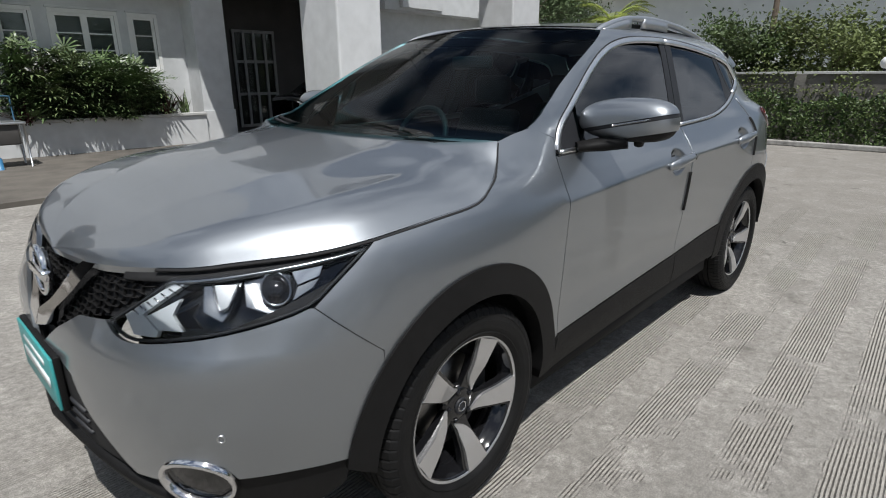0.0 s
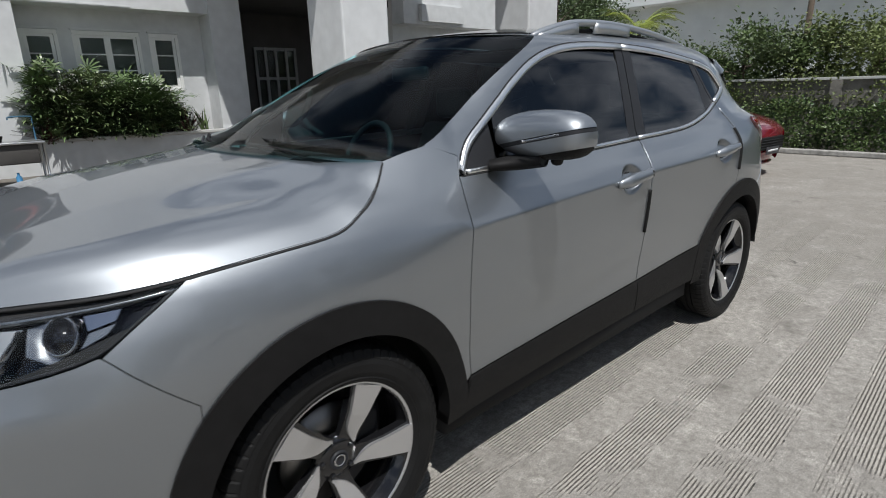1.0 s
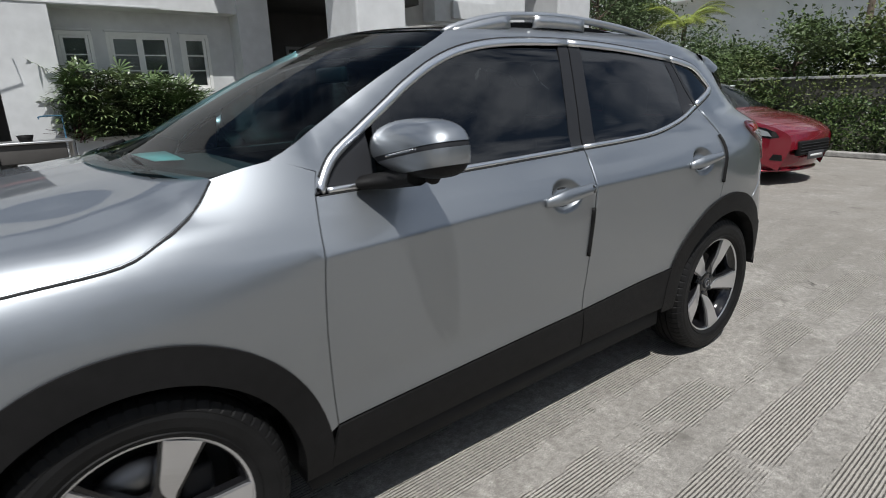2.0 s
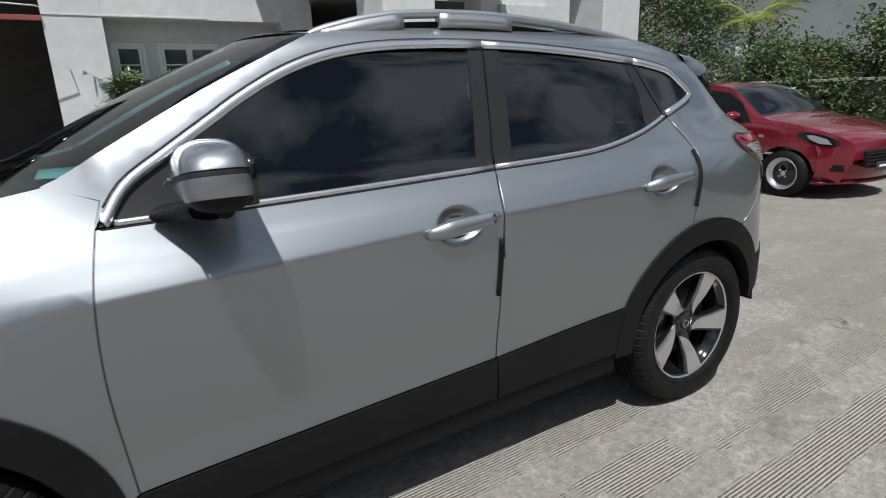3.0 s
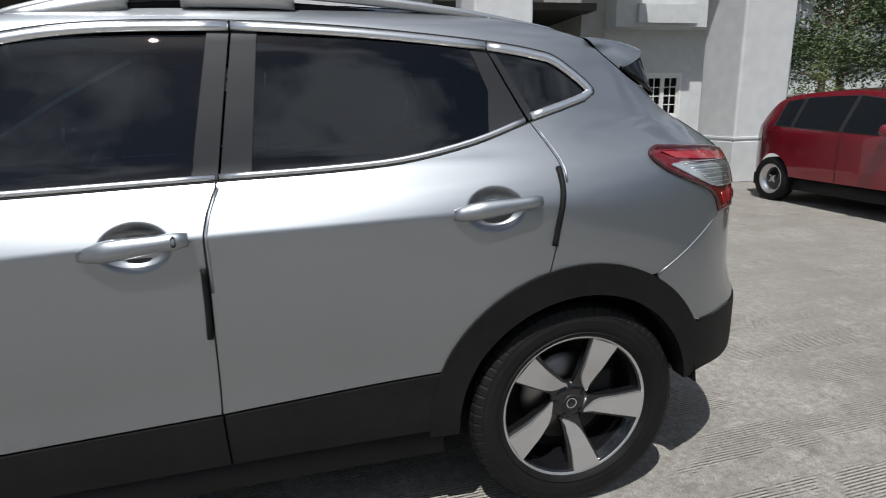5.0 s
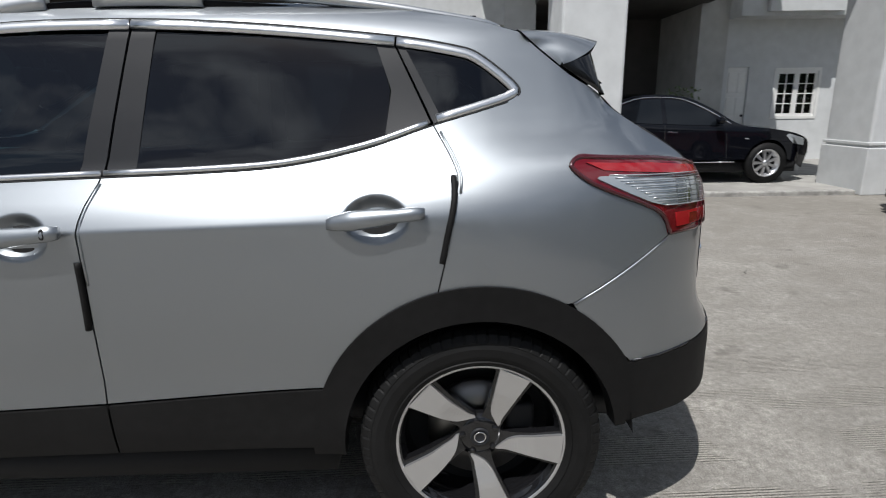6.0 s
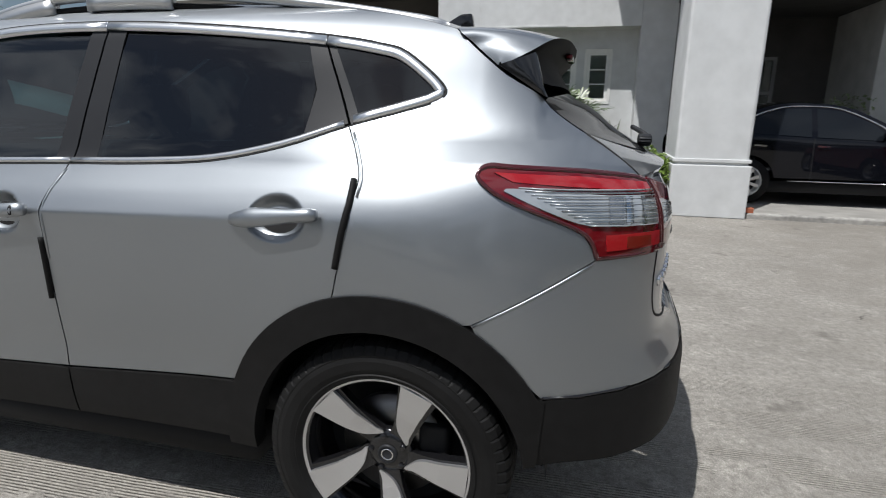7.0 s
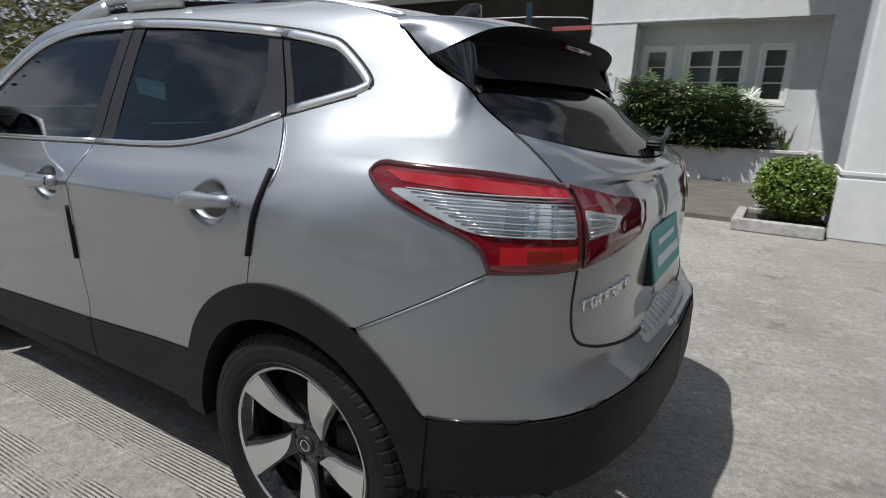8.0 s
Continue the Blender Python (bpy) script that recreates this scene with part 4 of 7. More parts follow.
def tail_end(body):
    seam = [side_point(s, z) for s, z in GATE_SEAM]
    gate = span("tailgate", [tuple(p + Vector((0.002, 0.004, 0))) for p in seam[12:]], PAINT, body, 0.205, -0.076, bow2=0.118, crown2=0.0, nv=40)
    a, b = side_point(3.37, 1.095), side_point(4.04, 1.095)
    span("tailgate_lip", [tuple(seam[-1] + Vector((0.002, 0.004, 0))), tuple(a)], PAINT, gate, 0.118, 0.0, bow2=b.x - a.x + 0.004, nv=40)
    span("rear_window", [tuple(p + Vector((0.003, 0.006, 0))) for p in seam[0:13]], REARGLASS, gate, 0.045, 0.02, "black tinted glass", bow2=0.207, crown2=-0.072, nv=40)
    trail = bend([(3.068, 0.0, 1.500), (3.055, -0.30, 1.497), (3.022, -0.50, 1.480), (2.968, -0.596, 1.440), tuple(seam[4] + Vector((0.012, 0.003, 0.003)))], 6)
    off = Vector((0.004, 0.005, 0.003))
    front = bend([(2.81, 0.0, 1.545), (2.80, -0.30, 1.534), tuple(seam[0] + off), tuple(seam[2] + off), tuple(seam[4] + off)], 6)
    bm = bmesh.new()
    rows = []
    half = len(trail)
    for k in range(-(half - 1), half):
        a, b = Vector(front[abs(k)]), Vector(trail[abs(k)])
        sg = -1 if k > 0 else 1
        row = []
        for j in range(9):
            t = j / 8
            p = a.lerp(b, t)
            p.z += 0.010 * math.sin(math.pi * t)
            row.append(bm.verts.new((p.x, p.y * sg, p.z)))
        rows.append(row)
    for p, q in zip(rows, rows[1:]):
        for j in range(8):
            bm.faces.new((p[j], p[j + 1], q[j + 1], q[j]))
    bmesh.ops.remove_doubles(bm, verts=bm.verts, dist=0.0004)
    bmesh.ops.recalc_face_normals(bm, faces=bm.faces)
    if sum(f.normal.z for f in bm.faces) < 0:
        bmesh.ops.reverse_faces(bm, faces=bm.faces)
    spoiler = part("spoiler", bm, PAINT, gate, "silver roof spoiler with black underside")
    # underside, from the trailing edge forward to the glass
    bm, rows = bmesh.new(), []
    for k in range(-(half - 1), half):
        b = Vector(trail[abs(k)])
        sg = -1 if k > 0 else 1
        edge = abs(k) / (half - 1)
        inner = Vector((3.000 + 0.050 * (1 - edge**2), b.y * 0.97, 1.345 + 0.016 * (1 - edge**2)))
        inner = b.lerp(inner, 1 - 0.9 * edge**9)
        mid = b.lerp(inner, 0.5) + Vector((-0.06 * (1 - edge**3), 0, 0.012))
        low = b + Vector((-0.010, 0, -0.020))
        rows.append([bm.verts.new((q.x, q.y * sg, q.z)) for q in (b, low, low.lerp(mid, 0.5) + Vector((-0.02, 0, 0.0)), mid, inner)])
    for p, q in zip(rows, rows[1:]):
        for j in range(4):
            bm.faces.new((p[j], p[j + 1], q[j + 1], q[j]))
    bmesh.ops.recalc_face_normals(bm, faces=bm.faces)
    part("spoiler_underside", bm, UNDER, spoiler, "matt black underside")
    # gloss black fins between the spoiler and the glass
    for sg in (1, -1):
        bm, rows = bmesh.new(), []
        for k in range(7):
            u = k / 6
            a = Vector(seam[4]).lerp(Vector(seam[8]), u) + Vector((0.004, -0.003, 0.004))
            b = Vector((2.982, -0.585, 1.440)).lerp(Vector((3.018, -0.600, 1.322)), u)
            rows.append([bm.verts.new((q.x, q.y * sg, q.z)) for q in (a, a.lerp(b, 0.35) + Vector((0.004, -0.007, 0)), a.lerp(b, 0.75) + Vector((0.006, -0.006, 0)), b, b + Vector((0.0, 0.035, 0.0)))])
        for p, q in zip(rows, rows[1:]):
            for j in range(4):
                bm.faces.new((p[j], p[j + 1], q[j + 1], q[j]))
        bmesh.ops.recalc_face_normals(bm, faces=bm.faces)
        part("spoiler_fin", bm, GLOSSBLACK, spoiler, "gloss black side fin")
    part("stop_lamp", cube((3.035, -0.12, 1.462), (3.060, 0.12, 1.476), 0.004), RED_LENS, spoiler, "dark red stop lamp")
    # plate, badge bars, emblem, wiper and step guard
    tilt = Matrix.Translation((3.402, 0, 0.815)) @ Matrix.Rotation(radians(-11), 4, "Y")
    plate = part("number_plate", box(bmesh.new(), (0.0, -0.20, 0.0), (0.006, 0.20, 0.150), 0.0, tilt), TEAL, gate, "teal plate with plain white bars", smooth=False)
    part("plate_holder", box(bmesh.new(), (-0.03, -0.207, -0.006), (-0.001, 0.207, 0.156), 0.0, tilt), PILLARB, plate, smooth=False)
    part("plate_bar", box(bmesh.new(), (0.006, -0.15, 0.035), (0.008, 0.17, 0.065), 0.0, tilt), WHITE, plate, smooth=False)
    part("plate_bar", box(bmesh.new(), (0.006, -0.12, 0.095), (0.008, 0.12, 0.112), 0.0, tilt), WHITE, plate, smooth=False)
    for k in range(7):
        s = 3.440 + 0.031 * k
        strip("badge_bar", [(s - 0.009, 0.850 + 0.002 * k), (s - 0.009, 0.874 + 0.002 * k), (s + 0.009, 0.875 + 0.002 * k), (s + 0.009, 0.851 + 0.002 * k)][: 4 if k % 3 else 3], 0.005, 0.004, CHROME, gate, out=0.003, closed=k % 3 == 1)
    ring = [(3.330, 0.05 * math.cos(2 * math.pi * k / 24), 1.085 + 0.05 * math.sin(2 * math.pi * k / 24)) for k in range(25)]
    e = part("emblem", tube(ring, 0.008, 8), CHROME, gate, "plain chrome ring emblem")
    part("emblem_bar", cube((3.315, -0.062, 1.074), (3.338, 0.062, 1.096), 0.004), CHROME, e)
    part("plate_garnish", cube((3.28, -0.30, 1.005), (3.350, 0.30, 1.030), 0.008), PAINT, gate, "silver strip above the plate")
    w = part("rear_wiper", tube(bend([(3.325, 0.0, 1.200), (3.330, 0.10, 1.212), (3.300, 0.30, 1.232)], 4), 0.010, 8), PILLARB, gate, "black wiper")
    part("wiper_hub", prism([(0.035 * math.cos(t / 8 * math.pi), 1.195 + 0.022 * math.sin(t / 8 * math.pi)) for t in range(16)], 3.30, 3.345, 0, 0.006), PILLARB, w)
    bm, rows = bmesh.new(), []
    for k in range(41):
        y = -0.44 + 0.88 * k / 40
        bow = 0.26 * abs(y) ** 2.3
        rows.append([bm.verts.new((x - bow, y, z)) for x, z in ((3.378, 0.716), (3.394, 0.711), (3.410, 0.699), (3.427, 0.682), (3.437, 0.668))])
    for p, q in zip(rows, rows[1:]):
        for j in range(4):
            bm.faces.new((p[j], p[j + 1], q[j + 1], q[j]))
    bmesh.ops.recalc_face_normals(bm, faces=bm.faces)
    if sum(f.normal.z for f in bm.faces) < 0:
        bmesh.ops.reverse_faces(bm, faces=bm.faces)
    step = part("step_guard", bm, SATIN, body, "ribbed chrome sill guard on the bumper")
    for k in range(22):
        y = -0.42 + 0.04 * k
        bow = 0.26 * abs(y) ** 2.3
        part("guard_rib", tube([(3.388 - bow, y, 0.714), (3.405 - bow, y, 0.704), (3.424 - bow, y, 0.686)], 0.003, 6), LAMPMETAL, step)
    fin = prism([(2.57, 1.565), (2.60, 1.600), (2.65, 1.628), (2.69, 1.630), (2.70, 1.565)], -0.02, 0.02, 1, 0.006)
    part("antenna_fin", fin, GLOSSBLACK, body, "black shark fin aerial")


def wells(body, mirror):
    """Dark inner arches and the sheet behind the panel gaps."""
    sg = 1 if mirror else -1
    for cx in (0.0, 2.646):
        bm = bmesh.new()
        rings = []
        for y in (0.862, 0.62, 0.50):
            rings.append([bm.verts.new((cx + 0.44 * math.cos(radians(a)), sg * y, 0.345 + 0.445 * math.sin(radians(a)))) for a in range(4, 177, 4)])
        for p, q in zip(rings, rings[1:]):
            for k in range(len(p) - 1):
                bm.faces.new((p[k], p[k + 1], q[k + 1], q[k]))
        bm.faces.new(rings[-1])
        part("wheel_well", bm, DARK, body, "black inner arch liner")
    a = [p for p in ellipse(0, 0.345, 0.44, 0.45, 175, 5, 16)]
    b = [p for p in ellipse(2.646, 0.345, 0.44, 0.45, 175, 5, 16)]
    low = [(-0.9, 0.34), (-0.50, 0.38)] + a + [(0.50, 0.33), (2.15, 0.36)] + b + [(3.12, 0.42), (3.42, 0.42)]
    top = [(3.42, 1.08), (3.2, 1.14), (2.90, 1.14), (2.62, 1.25), (2.45, 1.20), (2.1, 1.11), (0.6, 1.07), (0.35, 1.12), (0.22, 1.04), (-0.12, 0.97), (-0.33, 0.95), (-0.9, 0.78)]
    panel("inner_shell", low + top, DARK, body, "black inner sheet", out=-0.022, rim=0, gap=0, step=0.08, mirror=mirror)
    part("sill_underside", prism([(0.42, 0.30), (2.22, 0.33), (2.22, 0.24), (0.42, 0.22)], sg * 0.815, sg * 0.30, 1), DARK, body)
    if mirror:
        part("underbody", cube((-0.55, -0.48, 0.20), (3.25, 0.48, 0.34), 0.02), DARK, body, "dark underside")


def cabin(body):
    """Dashboard, wheel and seats, dim behind the tinted glass."""
    part("dashboard", prism([(0.20, 1.10), (0.62, 1.10), (0.80, 1.04), (0.86, 0.92), (0.80, 0.70), (0.20, 0.70)], -0.70, 0.70, 1, 0.02), SEAT, body, "dark grey dashboard")
    part("cabin_floor", cube((0.45, -0.72, 0.36), (3.1, 0.72, 0.42)), SEAT, body)
    part("luggage_back", cube((2.55, -0.62, 0.42), (2.70, 0.62, 1.10), 0.02), SEAT, body)
    part("headliner", cube((1.35, -0.50, 1.515), (2.70, 0.50, 1.53), 0.006), SEAT, body)
    ring = [(0.98 + 0.08 * math.sin(2 * math.pi * k / 28), 0.36 + 0.18 * math.cos(2 * math.pi * k / 28), 1.03 + 0.17 * math.sin(2 * math.pi * k / 28)) for k in range(29)]
    part("steering_wheel", tube(ring, 0.016, 8), PILLARB, body)
    for x, ys in ((1.32, (-0.36, 0.36)), (2.18, (-0.38, 0.0, 0.38))):
        for y in ys:
            seat = part("seat", prism([(x - 0.30, 0.66), (x + 0.14, 0.60), (x + 0.20, 0.68), (x + 0.32, 1.16), (x + 0.24, 1.19), (x + 0.06, 0.80), (x - 0.28, 0.80)], y - 0.22, y + 0.22, 1, 0.04), SEAT, body, "dark fabric seat")
            part("headrest", cube((x + 0.24, y - 0.12, 1.20), (x + 0.34, y + 0.12, 1.37), 0.035), SEAT, seat)
    # flat teal piece added in place of a reflection at the windscreen's foot
    part("teal_reflection", prism([(0.30, 0.58), (0.32, 0.20), (0.42, 0.16), (0.44, 0.60)], 1.125, 1.128, 2), mat("pale_teal_reflection", (0.42, 0.66, 0.64), 0.5), body, "added pale teal sheet standing for a reflection in the windscreen")
    part("inside_mirror", cube((0.98, -0.12, 1.40), (1.01, 0.12, 1.46), 0.01), PILLARB, body)


def ends(body, mirror):
    k = dict(mirror=mirror)
    arch_f = [p for p in ARCH_F if p[0] < -0.36]
    bumper = panel("front_bumper", [(-1.598, 0.645), (-1.53, 0.665), (-1.42, 0.735), (-1.30, 0.795), (-1.165, 0.812)] + LAMP[3:16] + [(-0.53, 0.855), (-0.36, 0.709), (-0.36, 0.672)] + rev(arch_f) + [(-0.475, 0.424), (-0.62, 0.432), (-0.765, 0.432), (-0.80, 0.475), (-0.87, 0.50), (-0.95, 0.485), (-1.01, 0.44), (-1.03, 0.40), (-1.13, 0.39), (-1.25, 0.53), (-1.32, 0.635), (-1.42, 0.658), (-1.50, 0.622), (-1.598, 0.605)], PAINT, body, **k)
    panel("bumper_cladding", [(-1.598, 0.25), (-1.598, 0.61), (-1.42, 0.665), (-1.31, 0.65), (-1.12, 0.42), (-1.03, 0.41), (-0.90, 0.50), (-0.765, 0.44), (-0.46, 0.43), (-0.475, 0.33), (-0.60, 0.26)], CLAD, bumper, "matt black plastic", out=-0.012, gap=0, **k)
    strip("lip_bar", bend([(-1.598, 0.40), (-1.35, 0.39), (-1.12, 0.35), (-0.95, 0.33)], 4), 0.035, 0.02, CLAD, bumper, out=-0.012, **k)
    panel("lower_grille", [(-1.598, 0.60), (-1.42, 0.64), (-1.33, 0.61), (-1.20, 0.45), (-1.16, 0.40), (-1.598, 0.42)], DARK, bumper, "black lower intake", out=-0.008, gap=0, **k)
    for i in range(3):
        strip("intake_bar", [(-1.59, 0.46 + 0.035 * i), (-1.30, 0.455 + 0.035 * i)], 0.010, 0.010, PILLARB, bumper, out=-0.010, **k)
    # lamp: housing, reflectors, day lights and cover
    full = LAMP + LAMP_TOP[1:-1]
    lamp = panel("headlight", inset(full, 0.002), GLOSSBLACK, body, "clear headlamp with black inside", out=-0.060, rim=0.0, gap=0, **k)
    panel("lens", inset(full, 0.003), GLASS_CLEAR, lamp, "clear plastic cover", out=0.001, rim=0.0, gap=0, step=0.06, **k)
    strip("lamp_edge", inset(full, 0.006), 0.007, 0.003, PILLARB, lamp, out=-0.012, closed=True, **k)
    low = panel("reflector", [(-0.84, 0.921), (-0.705, 0.926), (-0.742, 0.870), (-0.766, 0.846), (-0.832, 0.868)], LAMPMETAL, lamp, "bright shield-shaped reflector", out=-0.024, rim=0.02, gap=0, step=0.02, bulge=lambda s, z: -0.25 * max(0, 0.045 - math.hypot((s + 0.775) * 0.7, z - 0.892)), **k)
    panel("projector", [(-0.796, 0.922), (-0.718, 0.922), (-0.746, 0.878), (-0.770, 0.872)], SATIN, low, "frosted lens", out=-0.018, rim=0.006, gap=0, step=0.03, **k)
    strip("projector_ring", [(-0.803, 0.922), (-0.790, 0.895), (-0.770, 0.868), (-0.745, 0.874), (-0.720, 0.905), (-0.712, 0.922)], 0.006, 0.006, CHROME, low, out=-0.018, **k)
    high = panel("reflector", [(-0.70, 0.930), (-0.60, 0.942), (-0.575, 0.935), (-0.580, 0.890), (-0.600, 0.872), (-0.638, 0.856), (-0.696, 0.878)], LAMPMETAL, lamp, "bright reflector", out=-0.030, rim=0.02, gap=0, step=0.02, bulge=lambda s, z: -0.3 * max(0, 0.05 - math.hypot((s + 0.62) * 0.8, z - 0.905)), **k)
    panel("projector", ellipse(-0.616, 0.907, 0.033, 0.030, 0, 345, 20), GLOSSBLACK, high, "dark round lens", out=-0.020, rim=0.012, gap=0, step=0.012, bulge=lambda s, z: 0.012 * max(0, 1 - ((s + 0.616) / 0.033) ** 2 - ((z - 0.907) / 0.030) ** 2), **k)
    strip("projector_ring", ellipse(-0.616, 0.907, 0.037, 0.034, 0, 345, 24), 0.007, 0.007, CHROME, high, out=-0.020, closed=True, **k)
    panel("reflector", [(-0.568, 0.940), (-0.480, 0.953), (-0.498, 0.925), (-0.560, 0.912)], CHROME, lamp, "bright reflector", out=-0.022, gap=0, **k)
    panel("reflector", [(-0.560, 0.908), (-0.500, 0.920), (-0.520, 0.902), (-0.578, 0.880)], LAMPMETAL, lamp, "bright reflector", out=-0.026, gap=0, **k)
    day = panel("day_light", [(-0.935, 0.925), (-1.03, 0.879), (-1.115, 0.838), (-1.062, 0.799), (-0.972, 0.804), (-0.970, 0.816), (-1.040, 0.846), (-0.965, 0.888), (-0.890, 0.927)], DAYLENS, lamp, "white light strip", out=-0.014, rim=0.012, gap=0, step=0.03, **k)
    for i in range(7):
        u = i / 6
        strip("lens_rib", [(-0.93 - 0.15 * u, 0.920 - 0.070 * u), (-0.905 - 0.15 * u, 0.914 - 0.070 * u)], 0.004, 0.003, LAMPMETAL, day, out=-0.014, **k)
    panel("day_light", [(-0.910, 0.892), (-1.028, 0.843), (-0.972, 0.819), (-0.888, 0.822), (-0.930, 0.856)], DAYLENS, lamp, "clear arrow-shaped light", out=-0.018, rim=0.01, gap=0, step=0.03, **k)
    strip("lamp_bezel", [(p[0], p[1] - 0.009) for p in LAMP_TOP[1:13]], 0.009, 0.005, LAMPMETAL, lamp, "grey upper bezel", out=-0.012, **k)
    strip("bonnet_gap", [(p[0], p[1] - 0.013) for p in HOOD_EDGE[6:22]], 0.024, 0.0012, DARK, body, "dark gap under the bonnet edge", out=-0.012, **k)
    # grille with mesh and the bright V
    grille = panel("grille", [(-1.598, 0.66), (-1.50, 0.70), (-1.30, 0.80), (-1.165, 0.816), (-1.12, 0.842), (-0.97, 0.926), (-1.02, 0.940), (-1.30, 0.918), (-1.598, 0.900)], DARK, bumper, "black mesh grille", out=-0.035, gap=0, **k)
    for i in range(13):
        z = 0.700 + 0.0172 * i
        s1 = -1.52 + 2.4 * (z - 0.690) if z < 0.79 else (-1.27 + 2.05 * (z - 0.79) if z < 0.92 else -1.02)
        strip("grille_bar", [(-1.59 + (s1 + 1.59) * j / 12, z + 0.0025 * math.cos(math.pi * (j + i))) for j in range(13)], 0.0034, 0.006, CLAD, grille, out=-0.030, **k)
    for i in range(16):
        s = -1.575 + 0.037 * i
        z0 = 0.69 + max(0, (s + 1.52)) * 0.42
        strip("grille_bar", [(s, z0), (s + 0.014, z0 + 0.4 * (0.915 - z0)), (s + 0.004, z0 + 0.7 * (0.915 - z0)), (s + 0.026, 0.915)], 0.0028, 0.005, CLAD, grille, out=-0.031, **k)
    panel("grille_v", [(-1.265, 0.922), (-1.36, 0.845), (-1.472, 0.765), (-1.505, 0.715), (-1.598, 0.690), (-1.598, 0.738), (-1.53, 0.775), (-1.405, 0.880), (-1.345, 0.915)], CHROME, grille, "wide chrome V", out=0.004, rim=0.03, gap=0, **k)
    # fog lamp and parking sensor
    fog = panel("fog_lamp", ellipse(-0.895, 0.420, 0.104, 0.066, 0, 350, 24), GLOSSBLACK, bumper, "round lamp in a chrome ring", out=-0.006, rim=0, gap=0, **k)
    strip("fog_ring", ellipse(-0.895, 0.420, 0.114, 0.072, 0, 352, 30), 0.018, 0.014, CHROME, fog, "chrome ring", out=0.0, closed=True, **k)
    strip("parking_sensor", ellipse(-0.788, 0.570, 0.010, 0.010, 0, 345, 14), 0.004, 0.003, SATIN, bumper, "small round sensor", closed=True, **k)
    # rear
    tail = panel("tail_light", TAIL_TOP + LAMP_SPLIT[1:] + [(3.30, 0.947), (3.19, 0.945)] + rev(TAIL_LOW)[1:-1], RED_LENS, body, "red and clear tail light", out=0.006, rim=0.02, **k)
    rim_line = TAIL_TOP[:-1] + LAMP_SPLIT[1:] + [(3.30, 0.947), (3.19, 0.945)] + rev(TAIL_LOW)[1:-1]
    strip("lamp_edge", inset(rim_line, 0.005), 0.010, 0.003, DARKRED, tail, "dark red edge", out=0.006, closed=True, **k)
    clear = panel("reverse_lens", bend([(2.957, 1.106), (2.985, 1.112), (3.18, 1.098), (3.382, 1.079)], 3) + bend([(3.388, 1.022), (3.21, 1.024), (3.11, 1.044), (2.957, 1.106)], 3)[:-1], CLEAR_LENS, tail, "clear ribbed lens", out=0.009, gap=0, **k)
    for i in range(13):
        z = 1.020 + 0.0066 * i
        s0 = max(2.98 + max(0, 1.105 - z) * 2.3, 2.98)
        strip("lens_rib", [(s0 + (3.380 - s0) * j / 6, z + 0.007 - 0.036 * (s0 + (3.380 - s0) * j / 6 - 3.2)) for j in range(7)], 0.0032, 0.0022, LAMPMETAL if i % 2 else CLEAR_LENS, clear, out=0.009, **k)
    for s, w2, m in ((3.225, 0.040, LAMPMETAL), (3.272, 0.012, CHROME), (3.292, 0.026, CLEAR_LENS), (3.325, 0.010, LAMPMETAL)):
        panel("bulb_shade", [(s, 1.091), (s + w2, 1.088), (s + w2 - 0.004, 1.024), (s - 0.004, 1.024)], m, clear, "grey bulb holder", out=0.0105, rim=0, gap=0, **k)
    panel("brake_lens", [(2.93, 1.146), (3.15, 1.138), (3.375, 1.117), (3.388, 1.090), (3.21, 1.110), (2.98, 1.126)], BRIGHT_RED, tail, "bright red lens", out=0.008, gap=0, **k)
    panel("brake_lens", [(3.215, 1.004), (3.392, 1.004), (3.390, 0.970), (3.215, 0.966)], BRIGHT_RED, tail, "bright red lens", out=0.008, gap=0, **k)
    panel("turn_lens", [(3.27, 0.998), (3.345, 0.996), (3.345, 0.973), (3.27, 0.970)], AMBER, tail, "dark amber lens", out=0.010, gap=0, **k)
    lamp_in = [(s + 0.012, z) for s, z in LAMP_SPLIT[1:]] + [(3.557, 0.968), (3.69, 0.986), (3.735, 1.012), (3.752, 1.066), (3.55, 1.098), (3.382, 1.130)]
    inner = panel("tailgate_lamp", lamp_in, RED_LENS, body, "red lamp on the tailgate", out=0.006, rim=0.02, **k)
    strip("lamp_edge", inset(lamp_in, 0.005), 0.009, 0.003, DARKRED, inner, "dark red edge", out=0.006, closed=True, **k)
    gl = panel("lens", [(3.430, 1.076), (3.565, 1.050), (3.535, 1.022), (3.434, 1.014)], CLEAR_LENS, inner, "clear ribbed lens", out=0.009, gap=0, **k)
    for i in range(6):
        strip("lens_rib", [(3.44, 1.020 + 0.009 * i), (3.53, 1.026 + 0.0045 * i)], 0.003, 0.002, LAMPMETAL if i % 2 else CLEAR_LENS, gl, out=0.009, **k)
    gate_low = bend([(3.400, 0.952), (3.390, 0.86), (3.410, 0.79), (3.479, 0.752), (3.62, 0.716), (3.80, 0.697), (4.048, 0.69)], 4)
    panel("tailgate_panel", [(3.36, 1.135), (3.55, 1.122), (3.70, 1.118), (4.048, 1.118)] + rev(gate_low) + rev(LAMP_SPLIT)[1:-1], PAINT, body, **k)
    strip("tailgate_gap", gate_low[:-1], 0.009, 0.0015, DARK, body, "dark gap round the tailgate", **k)
    strip("tailgate_gap", GATE_SEAM[12:], 0.007, 0.0015, DARK, body, "dark gap beside the tailgate", **k)
